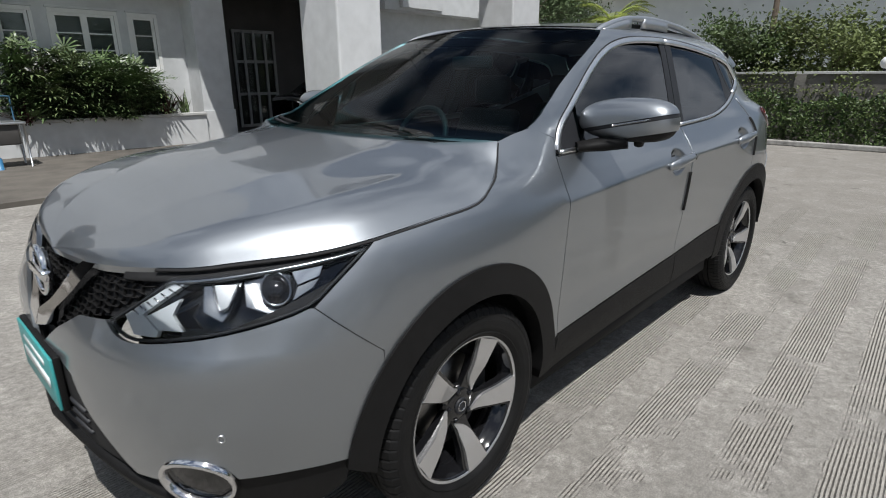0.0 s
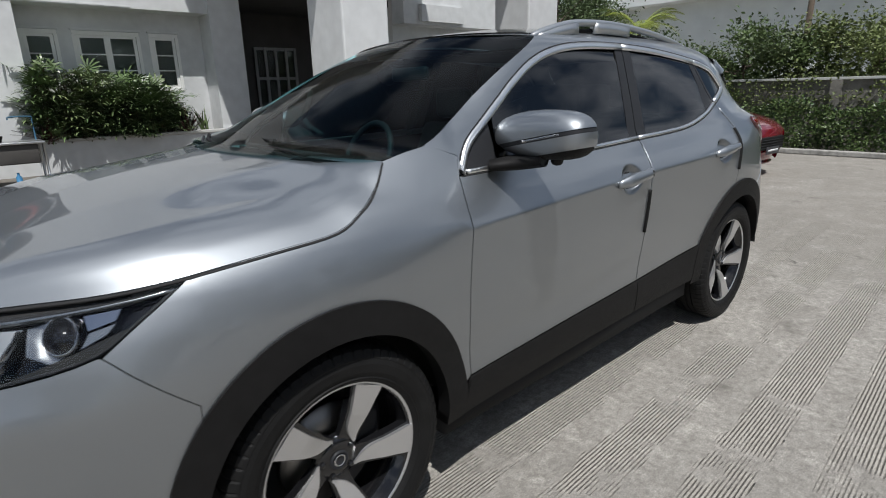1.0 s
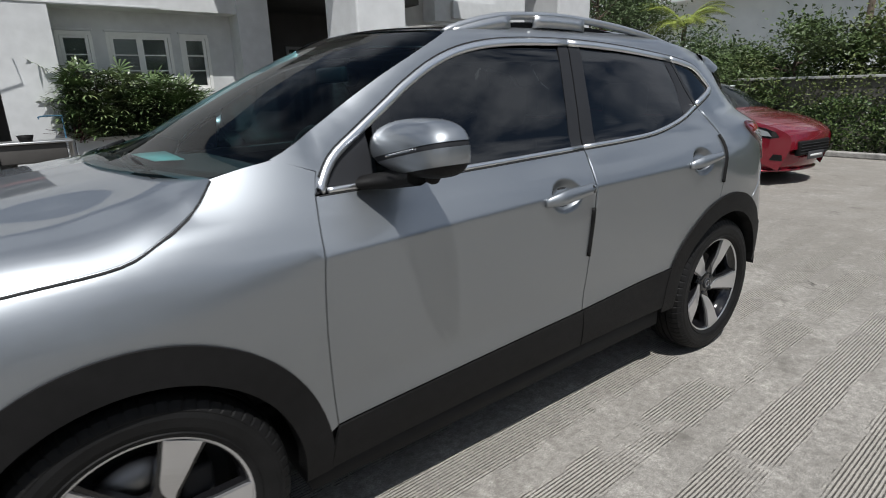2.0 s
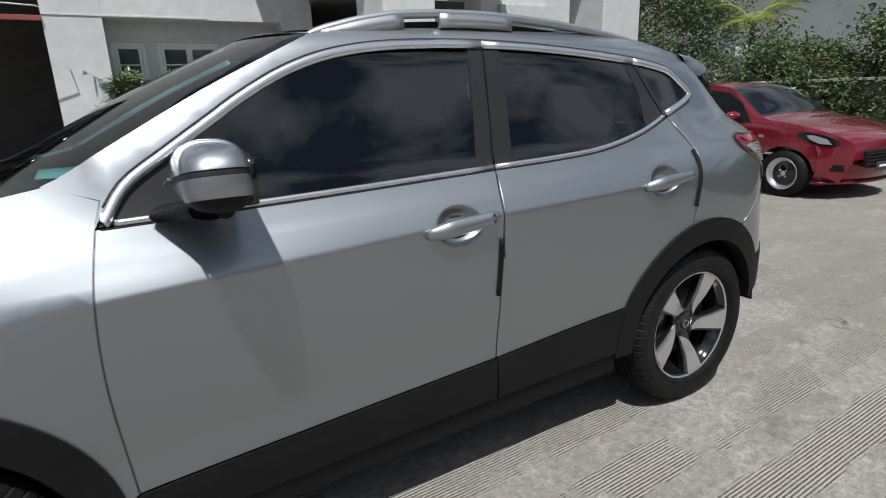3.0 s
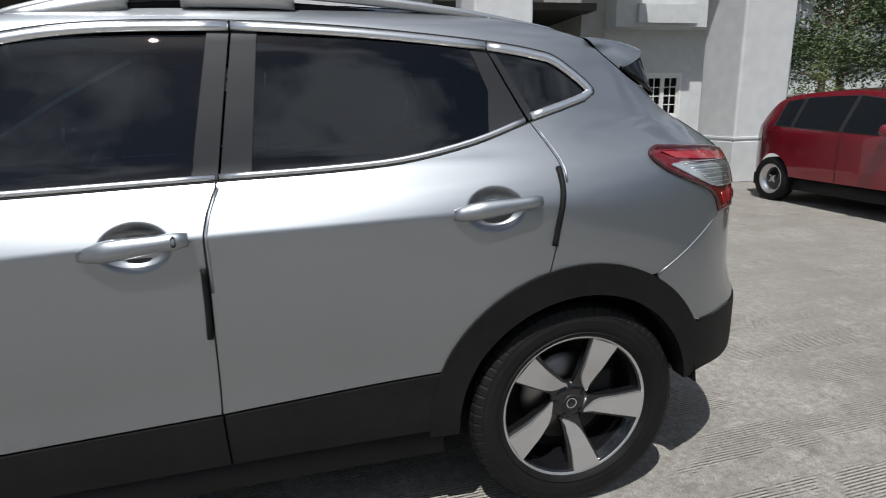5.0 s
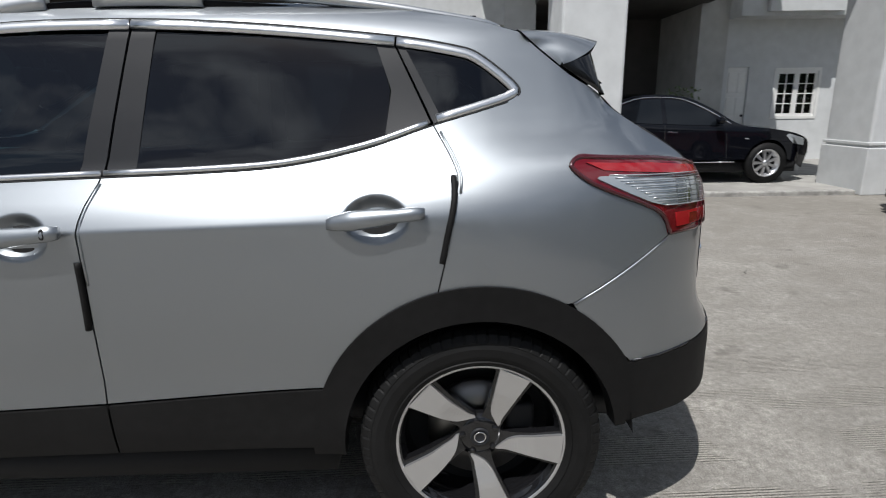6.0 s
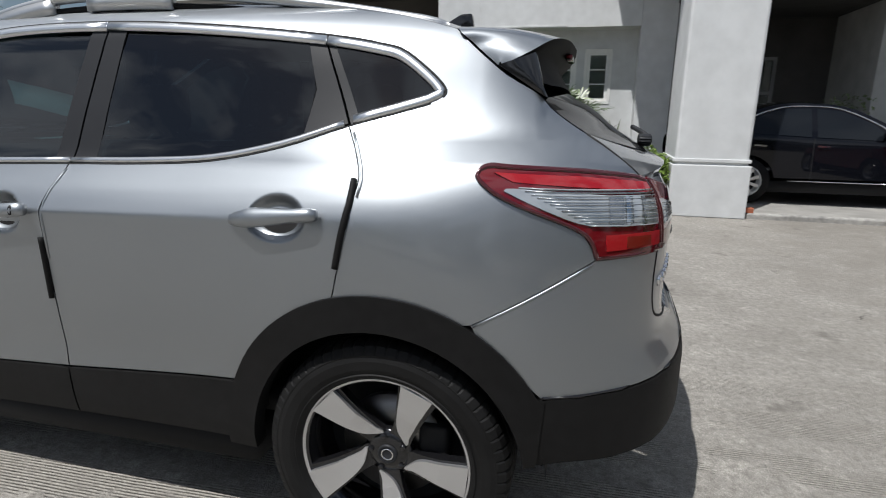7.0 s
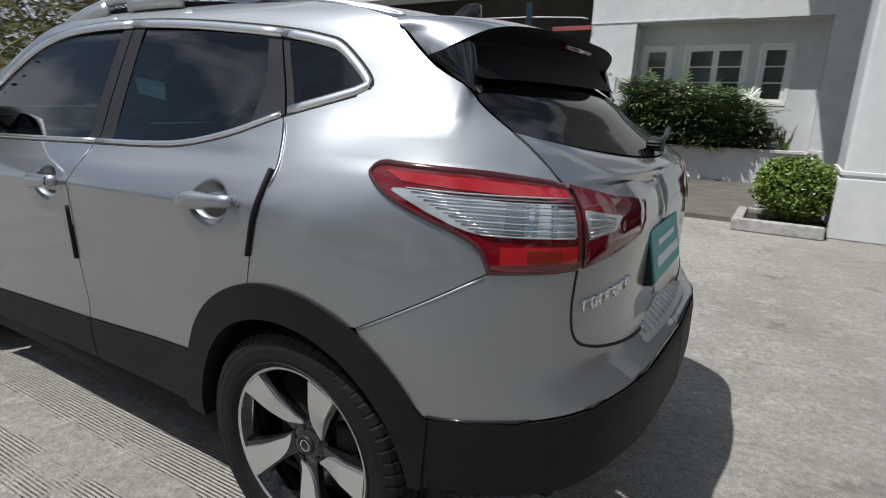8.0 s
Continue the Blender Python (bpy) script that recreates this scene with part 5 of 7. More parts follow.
    rb = panel("rear_bumper", [(2.887, 0.787), (3.19, 0.944), (3.30, 0.946), (3.396, 0.950)] + gate_low + [(4.048, 0.637), (3.66, 0.636), (3.45, 0.626), (3.27, 0.610), (3.065, 0.604)] + [p for p in ARCH_R if p[0] > 2.89 and p[1] > 0.60][::-1], PAINT, body, **k)
    panel("bumper_cladding", [(3.065, 0.602), (3.27, 0.607), (3.45, 0.622), (3.66, 0.633), (4.048, 0.634), (4.048, 0.44), (3.70, 0.45), (3.55, 0.45), (3.40, 0.430), (3.26, 0.417), (3.13, 0.422), (3.045, 0.412)], CLAD, rb, "matt black plastic", out=0.004, rim=0.08, **k)
    strip("bumper_lip", [(2.893 + 0.291 * j / 8, 0.785 + 0.151 * j / 8) for j in range(9)], 0.007, 0.0028, PAINT, rb, **k)
    strip("bumper_edge", [(3.07, 0.605), (3.16, 0.606), (3.27, 0.611), (3.45, 0.626), (3.66, 0.637), (4.04, 0.638)], 0.006, 0.004, GLOSSBLACK, rb, out=0.002, **k)


def mirror_unit(body, mirror):
    sg = 1 if mirror else -1

    def shell(z0, z1, material, name, parent, label="", grow=1.0):
        bm = bmesh.new()
        bmesh.ops.create_uvsphere(bm, u_segments=40, v_segments=28, radius=1.0)
        for v in bm.verts:
            x, y, z = v.co
            kx = 0.104 if x < 0 else 0.064
            f = lambda q, e: abs(q) ** e * (1 if q > 0 else -1)
            taper = 1 - 0.22 * max(0, -f(y, 0.75))
            taper *= 1 - 0.34 * max(0.0, -x) ** 1.6
            zz = f(z, 0.72) * (0.084 if z > 0 else 0.072) * taper
            v.co = Vector((f(x, 0.70) * kx * grow * (0.5 + 0.5 * taper), f(y, 0.58) * 0.180 * grow, zz * grow))
        for h, up in ((z0, False), (z1, True)):
            if h is not None:
                tilt = Vector((0.0, -0.20, 1.0)).normalized()
                r = bmesh.ops.bisect_plane(bm, geom=bm.verts[:] + bm.edges[:] + bm.faces[:], plane_co=(0, 0, h), plane_no=tilt, clear_outer=up, clear_inner=not up, dist=1e-6)
        for v in bm.verts:
            v.co = Vector((0.768 + v.co.x, sg * (0.940 + v.co.y), 1.210 + v.co.z))
        bmesh.ops.recalc_face_normals(bm, faces=bm.faces)
        return part(name, bm, material, parent, label)

    unit = shell(0.000, None, PAINT, "door_mirror", body, "silver door mirror with indicator strip")
    # unseen core, stops the sun leaking through between the cover pieces
    shell(None, None, CLAD, "mirror_core", unit, "unseen black core, added to block light between the covers", 0.955)
    shell(-0.0135, -0.0005, PILLARB, "indicator", unit, "dark indicator strip", 0.985)
    shell(-0.058, -0.014, PAINT, "lower_cover", unit)
    shell(None, -0.0585, CLAD, "mirror_foot", unit, "black plastic underside", 0.97)
    strip_y = [(0.768 - 0.100, sg * (0.93 + 0.022 * i), 1.201 + 0.0044 * i) for i in range(7)]
    part("indicator_lens", tube(strip_y, 0.0035, 6), LAMPMETAL, unit, "clear indicator strip")
    part("mirror_glass", cube((0.818, sg * 0.935 - 0.115, 1.150), (0.835, sg * 0.935 + 0.115, 1.262), 0.02), GLOSSBLACK, unit, "dark mirror glass")
    part("mirror_arm", tube([(0.66, sg * 0.80, 1.118), (0.72, sg * 0.87, 1.128), (0.755, sg * 0.95, 1.142)], [0.042, 0.058, 0.060], 12, flat=0.45), CLAD, unit, "black plastic arm")
    part("mirror_camera", lathe([(0.0, -0.012), (0.018, -0.012), (0.020, 0.0), (0.018, 0.012), (0.0, 0.012)], (0.775, sg * 0.985, 1.140), 14), CLAD, unit)


def roof_rail(body, mirror):
    sg = 1 if mirror else -1
    pts = bend([(1.12, 0.588, 1.550), (1.22, 0.584, 1.577), (1.32, 0.580, 1.600), (1.46, 0.575, 1.619), (1.74, 0.568, 1.627), (2.066, 0.556, 1.611), (2.36, 0.540, 1.581), (2.60, 0.515, 1.546), (2.73, 0.495, 1.524)], 5)
    path = [(p[0], sg * p[1], p[2]) for p in pts]
    n = len(path)
    rail = part("roof_rail", tube(path, [0.004, 0.010, 0.014] + [0.016] * (n - 6) + [0.014, 0.010, 0.004], 12, flat=0.9), SATIN, body, "satin silver roof rail")
    # black tube added below the rail for the darkness of its gaps
    part("rail_gap_fill", tube([(p[0], p[1] - sg * 0.012, p[2] - 0.034) for p in path[3:-3]], 0.012, 8), CLAD, rail, "added black tube standing for the dark gaps under the rail")
    for x0, x1 in ((1.16, 1.44), (1.575, 1.875), (2.46, 2.70)):
        bm, rows = bmesh.new(), []
        for j in range(9):
            x = x0 + (x1 - x0) * j / 8
            z, y = (pchip([p[0] for p in pts], [p[c] for p in pts], x) for c in (2, 1))
            slope = min(1.0, 2.5 * (x - 1.16) / 0.28, 2.5 * (2.70 - x) / 0.24)
            rows.append([bm.verts.new((x, sg * (y + dy), zz)) for dy, zz in ((0.0158, z), (0.0154, z - 0.014 - 0.030 * slope), (-0.0154, z - 0.014 - 0.030 * slope), (-0.0158, z))])
        for p, q in zip(rows, rows[1:]):
            for c in range(4):
                bm.faces.new((p[c], p[(c + 1) % 4], q[(c + 1) % 4], q[c]))
        bm.faces.new(rows[0]), bm.faces.new(rows[-1])
        bmesh.ops.recalc_face_normals(bm, faces=bm.faces)
        part("rail_foot", bm, SATIN, rail)


BODY = silver_car()
for cx in (0.0, 2.646):
    wheel(BODY, cx, -1)
for cx in (0.0, 2.646):
    far = bmesh.new()
    lathe([(0.0, 0.10), (0.24, 0.10), (0.30, 0.108), (0.337, 0.088), (0.346, 0.04), (0.346, -0.04), (0.337, -0.088), (0.30, -0.108), (0.0, -0.10)], (cx, 0.776, 0.346), 48, far)
    part("wheel", far, RUBBER, BODY, "black wheel on the far side")


# ---- the place: ground, house, portico ----
g = bmesh.new()
bmesh.ops.create_grid(g, x_segments=1, y_segments=1, size=400)
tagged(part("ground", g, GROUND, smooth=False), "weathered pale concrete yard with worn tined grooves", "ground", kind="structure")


def solid(name, lo, hi, material, label, category="wall", bevel=0.0):
    return tagged(part(name, cube(lo, hi, bevel), material, smooth=False), label, category, kind="structure")


def pillar(name, x0, x1, y0, y1):
    ob = solid(name, (x0, y0, 0), (x1, y1, 4.6), WALL, "square white rendered portico pillar with a plinth", "pillar", 0.035)
    part("plinth", cube((x0 - 0.03, y0 - 0.03, 0), (x1 + 0.03, y1 + 0.03, 0.66), 0.012), WALL, ob, smooth=False)
    part("plinth_band", cube((x0 - 0.022, y0 - 0.022, 0.69), (x1 + 0.022, y1 + 0.022, 0.735), 0.008), WALL, ob, smooth=False)
    return ob


pillar("pillar_1", 4.20, 5.06, 5.44, 6.45)
pillar("pillar_2", 8.54, 9.48, 5.44, 6.35)
solid("portico_floor", (4.3, 5.56, -0.1), (14.0, 10.10, 0.06), FLOORM, "raised grey concrete portico floor", "floor")
solid("kerb", (5.12, 5.47, -0.1), (8.48, 5.58, 0.07), KERBM, "rough broken concrete kerb", "kerb", 0.02)
solid("kerb_1", (9.54, 5.47, -0.1), (14.0, 5.58, 0.07), KERBM, "rough broken concrete kerb", "kerb", 0.02)
solid("portico_roof", (3.2, 5.34, 4.6), (8.95, 9.50, 5.0), WALL, "white rendered portico roof", "roof")
solid("wall_left", (-0.13, 9.98, 0), (0.77, 10.72, 6.5), WALL, "white rendered wall pier", "wall")
solid("wall_upper_left", (-9.0, 10.02, 3.75), (-0.132, 10.72, 6.5), WALL, "white rendered upper wall", "wall")
up = solid("wall_upper", (0.772, 9.98, 2.93), (3.97, 10.48, 6.5), WALL, "white rendered overhanging upper wall", "wall")
part("drip_edge", cube((-0.13, 9.965, 2.945), (2.55, 9.979, 2.975), 0.003), WALL, up, smooth=False)
solid("wall_pier", (3.972, 9.92, 0), (4.62, 10.72, 6.5), WALL, "white rendered wall pier", "wall")
solid("wall_pier_band", (3.96, 9.89, 0.0), (4.64, 9.918, 0.70), WALL, "low rendered plinth", "wall", 0.006)
# entrance walls: the deep shade is put into their colour
solid("wall_entrance", (4.622, 12.2, 0), (8.2, 12.5, 6.5), SHADE_TONE, "entrance wall with deep shade put into its dark colour", "wall")
solid("wall_entrance_side", (4.50, 10.722, 0), (4.622, 12.2, 6.5), SHADE_TONE, "entrance side wall, shade put into its dark colour", "wall")
# unseen low ceiling, set down to keep daylight out of the entrance
solid("ceiling", (4.60, 9.52, 3.3), (8.2, 12.5, 3.45), SHADE_TONE, "unseen low entrance ceiling, dark tone standing for shade", "ceiling")
# its shade is put in through the dimmer render tone
solid("wall_return", (8.10, 10.04, 0), (8.70, 12.2, 6.5), WALLDIM, "return wall in dimmer render, its shade put into the colour", "wall")
solid("wall_upper_right", (8.702, 9.56, 2.98), (14.0, 10.06, 6.5), WALL, "white rendered overhanging upper wall", "wall")
solid("wall_right_ledge", (9.2, 9.44, 3.05), (10.7, 9.558, 3.45), WALL, "white rendered ledge", "wall")


def wall_with_holes(name, x0, x1, z1, y, holes, label):
    """A wall along x from pieces round its openings (x0, x1, z0, z1)."""
    bm = bmesh.new()
    xs = x0
    for a, b, c, d in holes:
        box(bm, (xs, y, 0), (a, y + 0.25, z1))
        box(bm, (a, y, 0), (b, y + 0.25, c))
        box(bm, (a, y, d), (b, y + 0.25, z1))
        xs = b
    box(bm, (xs, y, 0), (x1, y + 0.25, z1))
    return tagged(part(name, bm, WALL, smooth=False), label, "wall", kind="structure")


WIN = ((0.86, 1.38, 1.48, 2.52), (1.66, 2.74, 1.48, 2.52), (2.96, 3.46, 1.48, 2.52))
wall_with_holes("wall_windows", 0.772, 3.97, 3.0, 10.48, WIN, "white rendered recessed window wall")
DOORHOLE = ((8.80, 9.26, 0.0, 2.03), (9.84, 10.80, 0.97, 1.97))
wall_with_holes("wall_door", 8.702, 14.0, 3.0, 10.06, DOORHOLE, "white rendered wall with door and window")


def casement(name, x0, x1, z0, z1, y, leaves, rows, cols, label, hood=True):
    win = tagged(part(name, cube((x0, y + 0.16, z0), (x1, y + 0.17, z1)), BLIND if cols == 1 else SHADE_TONE, smooth=False), label, "window", kind="structure")
    w, t = (x1 - x0) / leaves, 0.055
    bm = bmesh.new()
    box(bm, (x0 - 0.02, y - 0.012, z1 - 0.035), (x1 + 0.02, y + 0.10, z1 + 0.035))
    box(bm, (x0 - 0.02, y - 0.012, z0 - 0.03), (x1 + 0.02, y + 0.10, z0 + 0.03))
    for xx in (x0, x1):
        box(bm, (xx - 0.03, y - 0.010, z0 + 0.03), (xx + 0.03, y + 0.10, z1 - 0.035))
    part("window_frame", bm, FRAME, win, smooth=False)
    if hood:
        part("window_hood", cube((x0 - 0.05, y - 0.035, z1 + 0.037), (x1 + 0.05, y - 0.001, z1 + 0.075), 0.006), WALL, win, smooth=False)
    for i in range(leaves):
        a, b = x0 + 0.035 + w * i - (0.035 if i else 0), x0 + w * (i + 1) - (0.035 if i == leaves - 1 else 0)
        bm = bmesh.new()
        for lo, hi in (((a, z0 + 0.03), (a + t, z1 - 0.03)), ((b - t, z0 + 0.03), (b, z1 - 0.03)), ((a + t, z0 + 0.03), (b - t, z0 + 0.03 + t)), ((a + t, z1 - 0.03 - t), (b - t, z1 - 0.03))):
            box(bm, (lo[0], y + 0.012, lo[1]), (hi[0], y + 0.05, hi[1]))
        leaf = part("sash", bm, FRAME, win, smooth=False)
        c0, c1, d0, d1 = a + t, b - t, z0 + 0.03 + t, z1 - 0.03 - t
        for r in range(1, rows):
            z = d0 + (d1 - d0) * r / rows
            part("glazing_bar", cube((c0, y + 0.016, z - 0.011), (c1, y + 0.044, z + 0.011)), FRAME, leaf, smooth=False)
        for c in range(1, cols):
            x = c0 + (c1 - c0) * c / cols
            part("glazing_bar", cube((x - 0.011, y + 0.0155, d0), (x + 0.011, y + 0.0435, d1)), FRAME, leaf, smooth=False)
        for r in range(rows):
            part("pane", cube((c0, y + 0.028, d0 + (d1 - d0) * r / rows), (c1, y + 0.032, d0 + (d1 - d0) * (r + 1) / rows)), PANE, leaf, smooth=False)
            if leaves > 0 and cols == 1:
                for s in range(5):
                    zz = d0 + (d1 - d0) * (r + (s + 0.5) / 5) / rows
                    part("blind_slat", cube((c0, y + 0.06, zz - 0.016), (c1, y + 0.066, zz + 0.016)), BLIND, win, smooth=False)
    return win


for i, (a, b, c, d) in enumerate(WIN):
    casement("window_%d" % (i + 1), a, b, c, d, 10.48, 2 if b - a > 0.8 else 1, 3, 1, "white wooden casement window with grey blinds")
casement("window_4", 9.84, 10.80, 0.97, 1.97, 10.06, 2, 4, 2, "white wooden window with small square panes", hood=False)
door = tagged(part("door_1", cube((8.80, 10.10, 0.06), (9.26, 10.14, 2.03)), FRAME, smooth=False), "white panelled wooden door standing shut", "door", kind="structure")
for z0, z1 in ((0.2, 0.75), (0.85, 1.40), (1.50, 1.92)):
    for x0, x1 in ((8.84, 9.00), (9.05, 9.22)):
        part("door_panel", cube((x0, 10.085, z0), (x1, 10.10, z1), 0.006), FRAME, door, smooth=False)
part("door_knob", lathe([(0.0, -0.05), (0.025, -0.045), (0.028, -0.02), (0.012, 0.0)], (9.20, 10.10, 1.02), 14), PILLARB, door, "dark round knob")
fr = tagged(part("door_2", cube((5.85, 12.16, 0.1), (7.0, 12.19, 2.5)), PANE, smooth=False), "white french door in deep shade", "door", kind="structure")
# stiles and rails are white paint with the shade put into the colour
for x in (5.85, 6.12, 6.40, 6.70, 6.96):
    part("stile", cube((x, 12.12, 0.1), (x + 0.07, 12.159, 2.5)), SHADED_WHITE, fr, smooth=False)
for z in (0.1, 0.9, 1.7, 2.43):
    part("rail", cube((5.85, 12.125, z), (7.03, 12.155, z + 0.07)), SHADED_WHITE, fr, smooth=False)

# planter in front of the windows
pl = tagged(part("planter_wall", cube((0.775, 9.82, 0.0), (3.96, 9.92, 0.62), 0.01), WALL, smooth=False), "low white rendered planter wall", "planter", kind="structure")
part("coping", cube((0.772, 9.78, 0.62), (3.965, 9.94, 0.675), 0.008), WALLDIM, pl, "grey worn coping", smooth=False)
solid("planter_soil", (0.775, 9.922, 0.0), (3.96, 10.47, 0.60), SOIL, "dark planter soil", "soil")
solid("driveway", (-9.0, 5.7, -0.1), (4.298, 10.02, 0.06), DRIVEM, "brown-grey stained drive strip", "drive")

# garage at the side, open; dark walls and ceiling stand for its shade
solid("garage_back_wall", (-9.0, 14.0, 0), (-0.1, 14.2, 4.4), SHADE_TONE, "garage back wall, shade put into its dark colour", "wall")
solid("garage_side_wall", (-0.13, 10.722, 0), (0.0, 14.0, 4.4), SHADE_TONE, "garage side wall, shade put into its dark colour", "wall")
solid("garage_far_wall", (-9.2, 10.02, 0), (-9.0, 14.2, 4.4), SHADE_TONE, "garage far wall, shade put into its dark colour", "wall")
solid("garage_ceiling", (-9.0, 10.722, 4.3), (-0.13, 14.0, 4.4), SHADE_TONE, "garage ceiling, shade put into its dark colour", "ceiling")
tagged(part("awning_rail", tube([(-2.4, 9.25, 3.06), (-1.18, 9.25, 3.04), (-0.14, 9.40, 3.0), (-0.10, 9.57, 3.0)], 0.012, 8), WHITE), "thin white awning rail across the opening", "rail")
tagged(part("sign_board", cube((-0.95, 9.92, 2.84), (-0.131, 9.978, 2.925), 0.006), mat("faded_red_board", (0.30, 0.07, 0.06), 0.6, var=0.3, scale=12), smooth=False), "faded red board under the opening's edge", "board")
tagged(part("steel_post", tube([(-1.18, 9.20, 0.0), (-1.18, 9.20, 3.3)], 0.055, 14), BLUE), "blue painted steel post at the garage opening", "post")
tagged(part("thin_pole", tube([(-1.42, 9.25, 0.0), (-1.36, 9.25, 2.85)], 0.014, 8), FRAME), "thin pale pole leaning by the post", "pole")
tagged(part("hanging_hose", tube(bend([(-1.33, 9.15, 1.95), (-1.40, 9.12, 1.5), (-1.30, 9.12, 1.1), (-1.22, 9.13, 1.35), (-1.27, 9.14, 1.7)], 6), 0.022, 8), CLAD), "coiled dark hose hanging by the post", "hose")
for x, y in ((-3.98, 12.9), (-3.15, 12.9), (-3.3, 12.2), (-2.2, 13.2), (-5.2, 12.6)):
    lamp = thing("ceiling_light", (x, y, 4.3), "small bright round ceiling light in the garage", "lamp", "garage ceiling lights")
    part("shade", lathe([(0.0, 0.0), (0.06, 0.0)], (x, y, 4.24), 12), FRAME, lamp)
    b = bmesh.new()
    bmesh.ops.create_uvsphere(b, u_segments=12, v_segments=8, radius=0.045, matrix=Matrix.Translation((x, y, 4.23)))
    part("bulb", b, GLOW, lamp, "glowing bulb")
bm = bmesh.new()
box(bm, (-4.6, 12.6, 0.0), (-3.4, 13.4, 1.7), 0.05)
tagged(part("cupboard", bm, SHADE_TONE, smooth=False), "dark cupboard inside the garage", "cupboard")


def wash_table():
    t = thing("wash_table", (0.35, 8.9, 0.06), "grey steel wash table against the white wall", "table")
    part("table_top", cube((-0.40, 8.62, 0.70), (0.66, 9.18, 0.735), 0.008), SATIN, t, "dull steel top")
    part("basin", cube((-0.32, 8.66, 0.40), (0.56, 9.14, 0.70), 0.02), SHADE_TONE, t, "dark basin")
    for x in (-0.37, 0.63):
        for y in (8.65, 9.15):
            part("leg", tube([(x, y, 0.06), (x, y, 0.70)], 0.016, 8), SATIN, t)
    part("tap", tube(bend([(0.60, 9.10, 0.73), (0.60, 9.10, 1.05), (0.57, 9.08, 1.10), (0.30, 8.98, 1.10), (0.28, 8.97, 1.06)], 5), 0.012, 8), BLUE, t, "blue pipe tap")
    b = bmesh.new()
    rings = [[b.verts.new((0.05 + r * math.cos(2 * math.pi * k / 20), 8.85 + r * math.sin(2 * math.pi * k / 20), z)) for k in range(20)] for r, z in ((0.004, 0.737), (0.085, 0.737), (0.115, 0.83), (0.105, 0.83), (0.078, 0.748), (0.004, 0.748))]
    for p, q in zip(rings, rings[1:]):
        for k in range(20):
            b.faces.new((p[k], p[(k + 1) % 20], q[(k + 1) % 20], q[k]))
    bmesh.ops.recalc_face_normals(b, faces=b.faces)
    tagged(part("bowl", b, CLAD), "small black plastic bowl on the table", "bowl")
    tagged(part("blue_bottle", tube([(0.22, 8.55, 0.06), (0.22, 8.55, 0.22), (0.22, 8.55, 0.25), (0.22, 8.55, 0.29)], [0.04, 0.04, 0.018, 0.018], 12), mat("bright_blue_plastic", (0.05, 0.20, 0.38), 0.4)), "bright blue plastic bottle standing by the wash table", "bottle")


wash_table()

# ---- plants ----
def leaf_cloud(places, size, rnd, slim=0.5, droop=0.0, up=0.3):
    """Small folded leaves at the places, as vertex and face lists."""
    vs, fs = [], []
    for p in places:
        d = Vector((rnd.gauss(0, 1), rnd.gauss(0, 1), rnd.gauss(up, 0.7) - droop)).normalized()
        n = Vector((rnd.gauss(0, 1), rnd.gauss(0, 1), rnd.gauss(0.5, 1))).normalized()
        w = d.cross(n).normalized()
        ln = size * rnd.uniform(0.6, 1.35)
        a, k = Vector(p), len(vs)
        m = a + d * ln * 0.5
        fold = w.cross(d) * ln * 0.10
        vs += [a, m + w * ln * slim * 0.5 + fold, a + d * ln, m - w * ln * slim * 0.5 + fold]
        fs += [(k, k + 1, k + 2), (k, k + 2, k + 3)]
    return vs, fs


def leaves(name, vs, fs, material, parent=None, label="", kind="stuff", category=""):
    me = bpy.data.meshes.new(name)
    me.from_pydata([tuple(v) for v in vs], [], fs)
    me.materials.append(material)
    ob = new(name, me)
    if parent:
        ob.parent = parent
        ob.matrix_parent_inverse = place_of(parent).inverted()
    return tagged(ob, label, category, kind=kind)


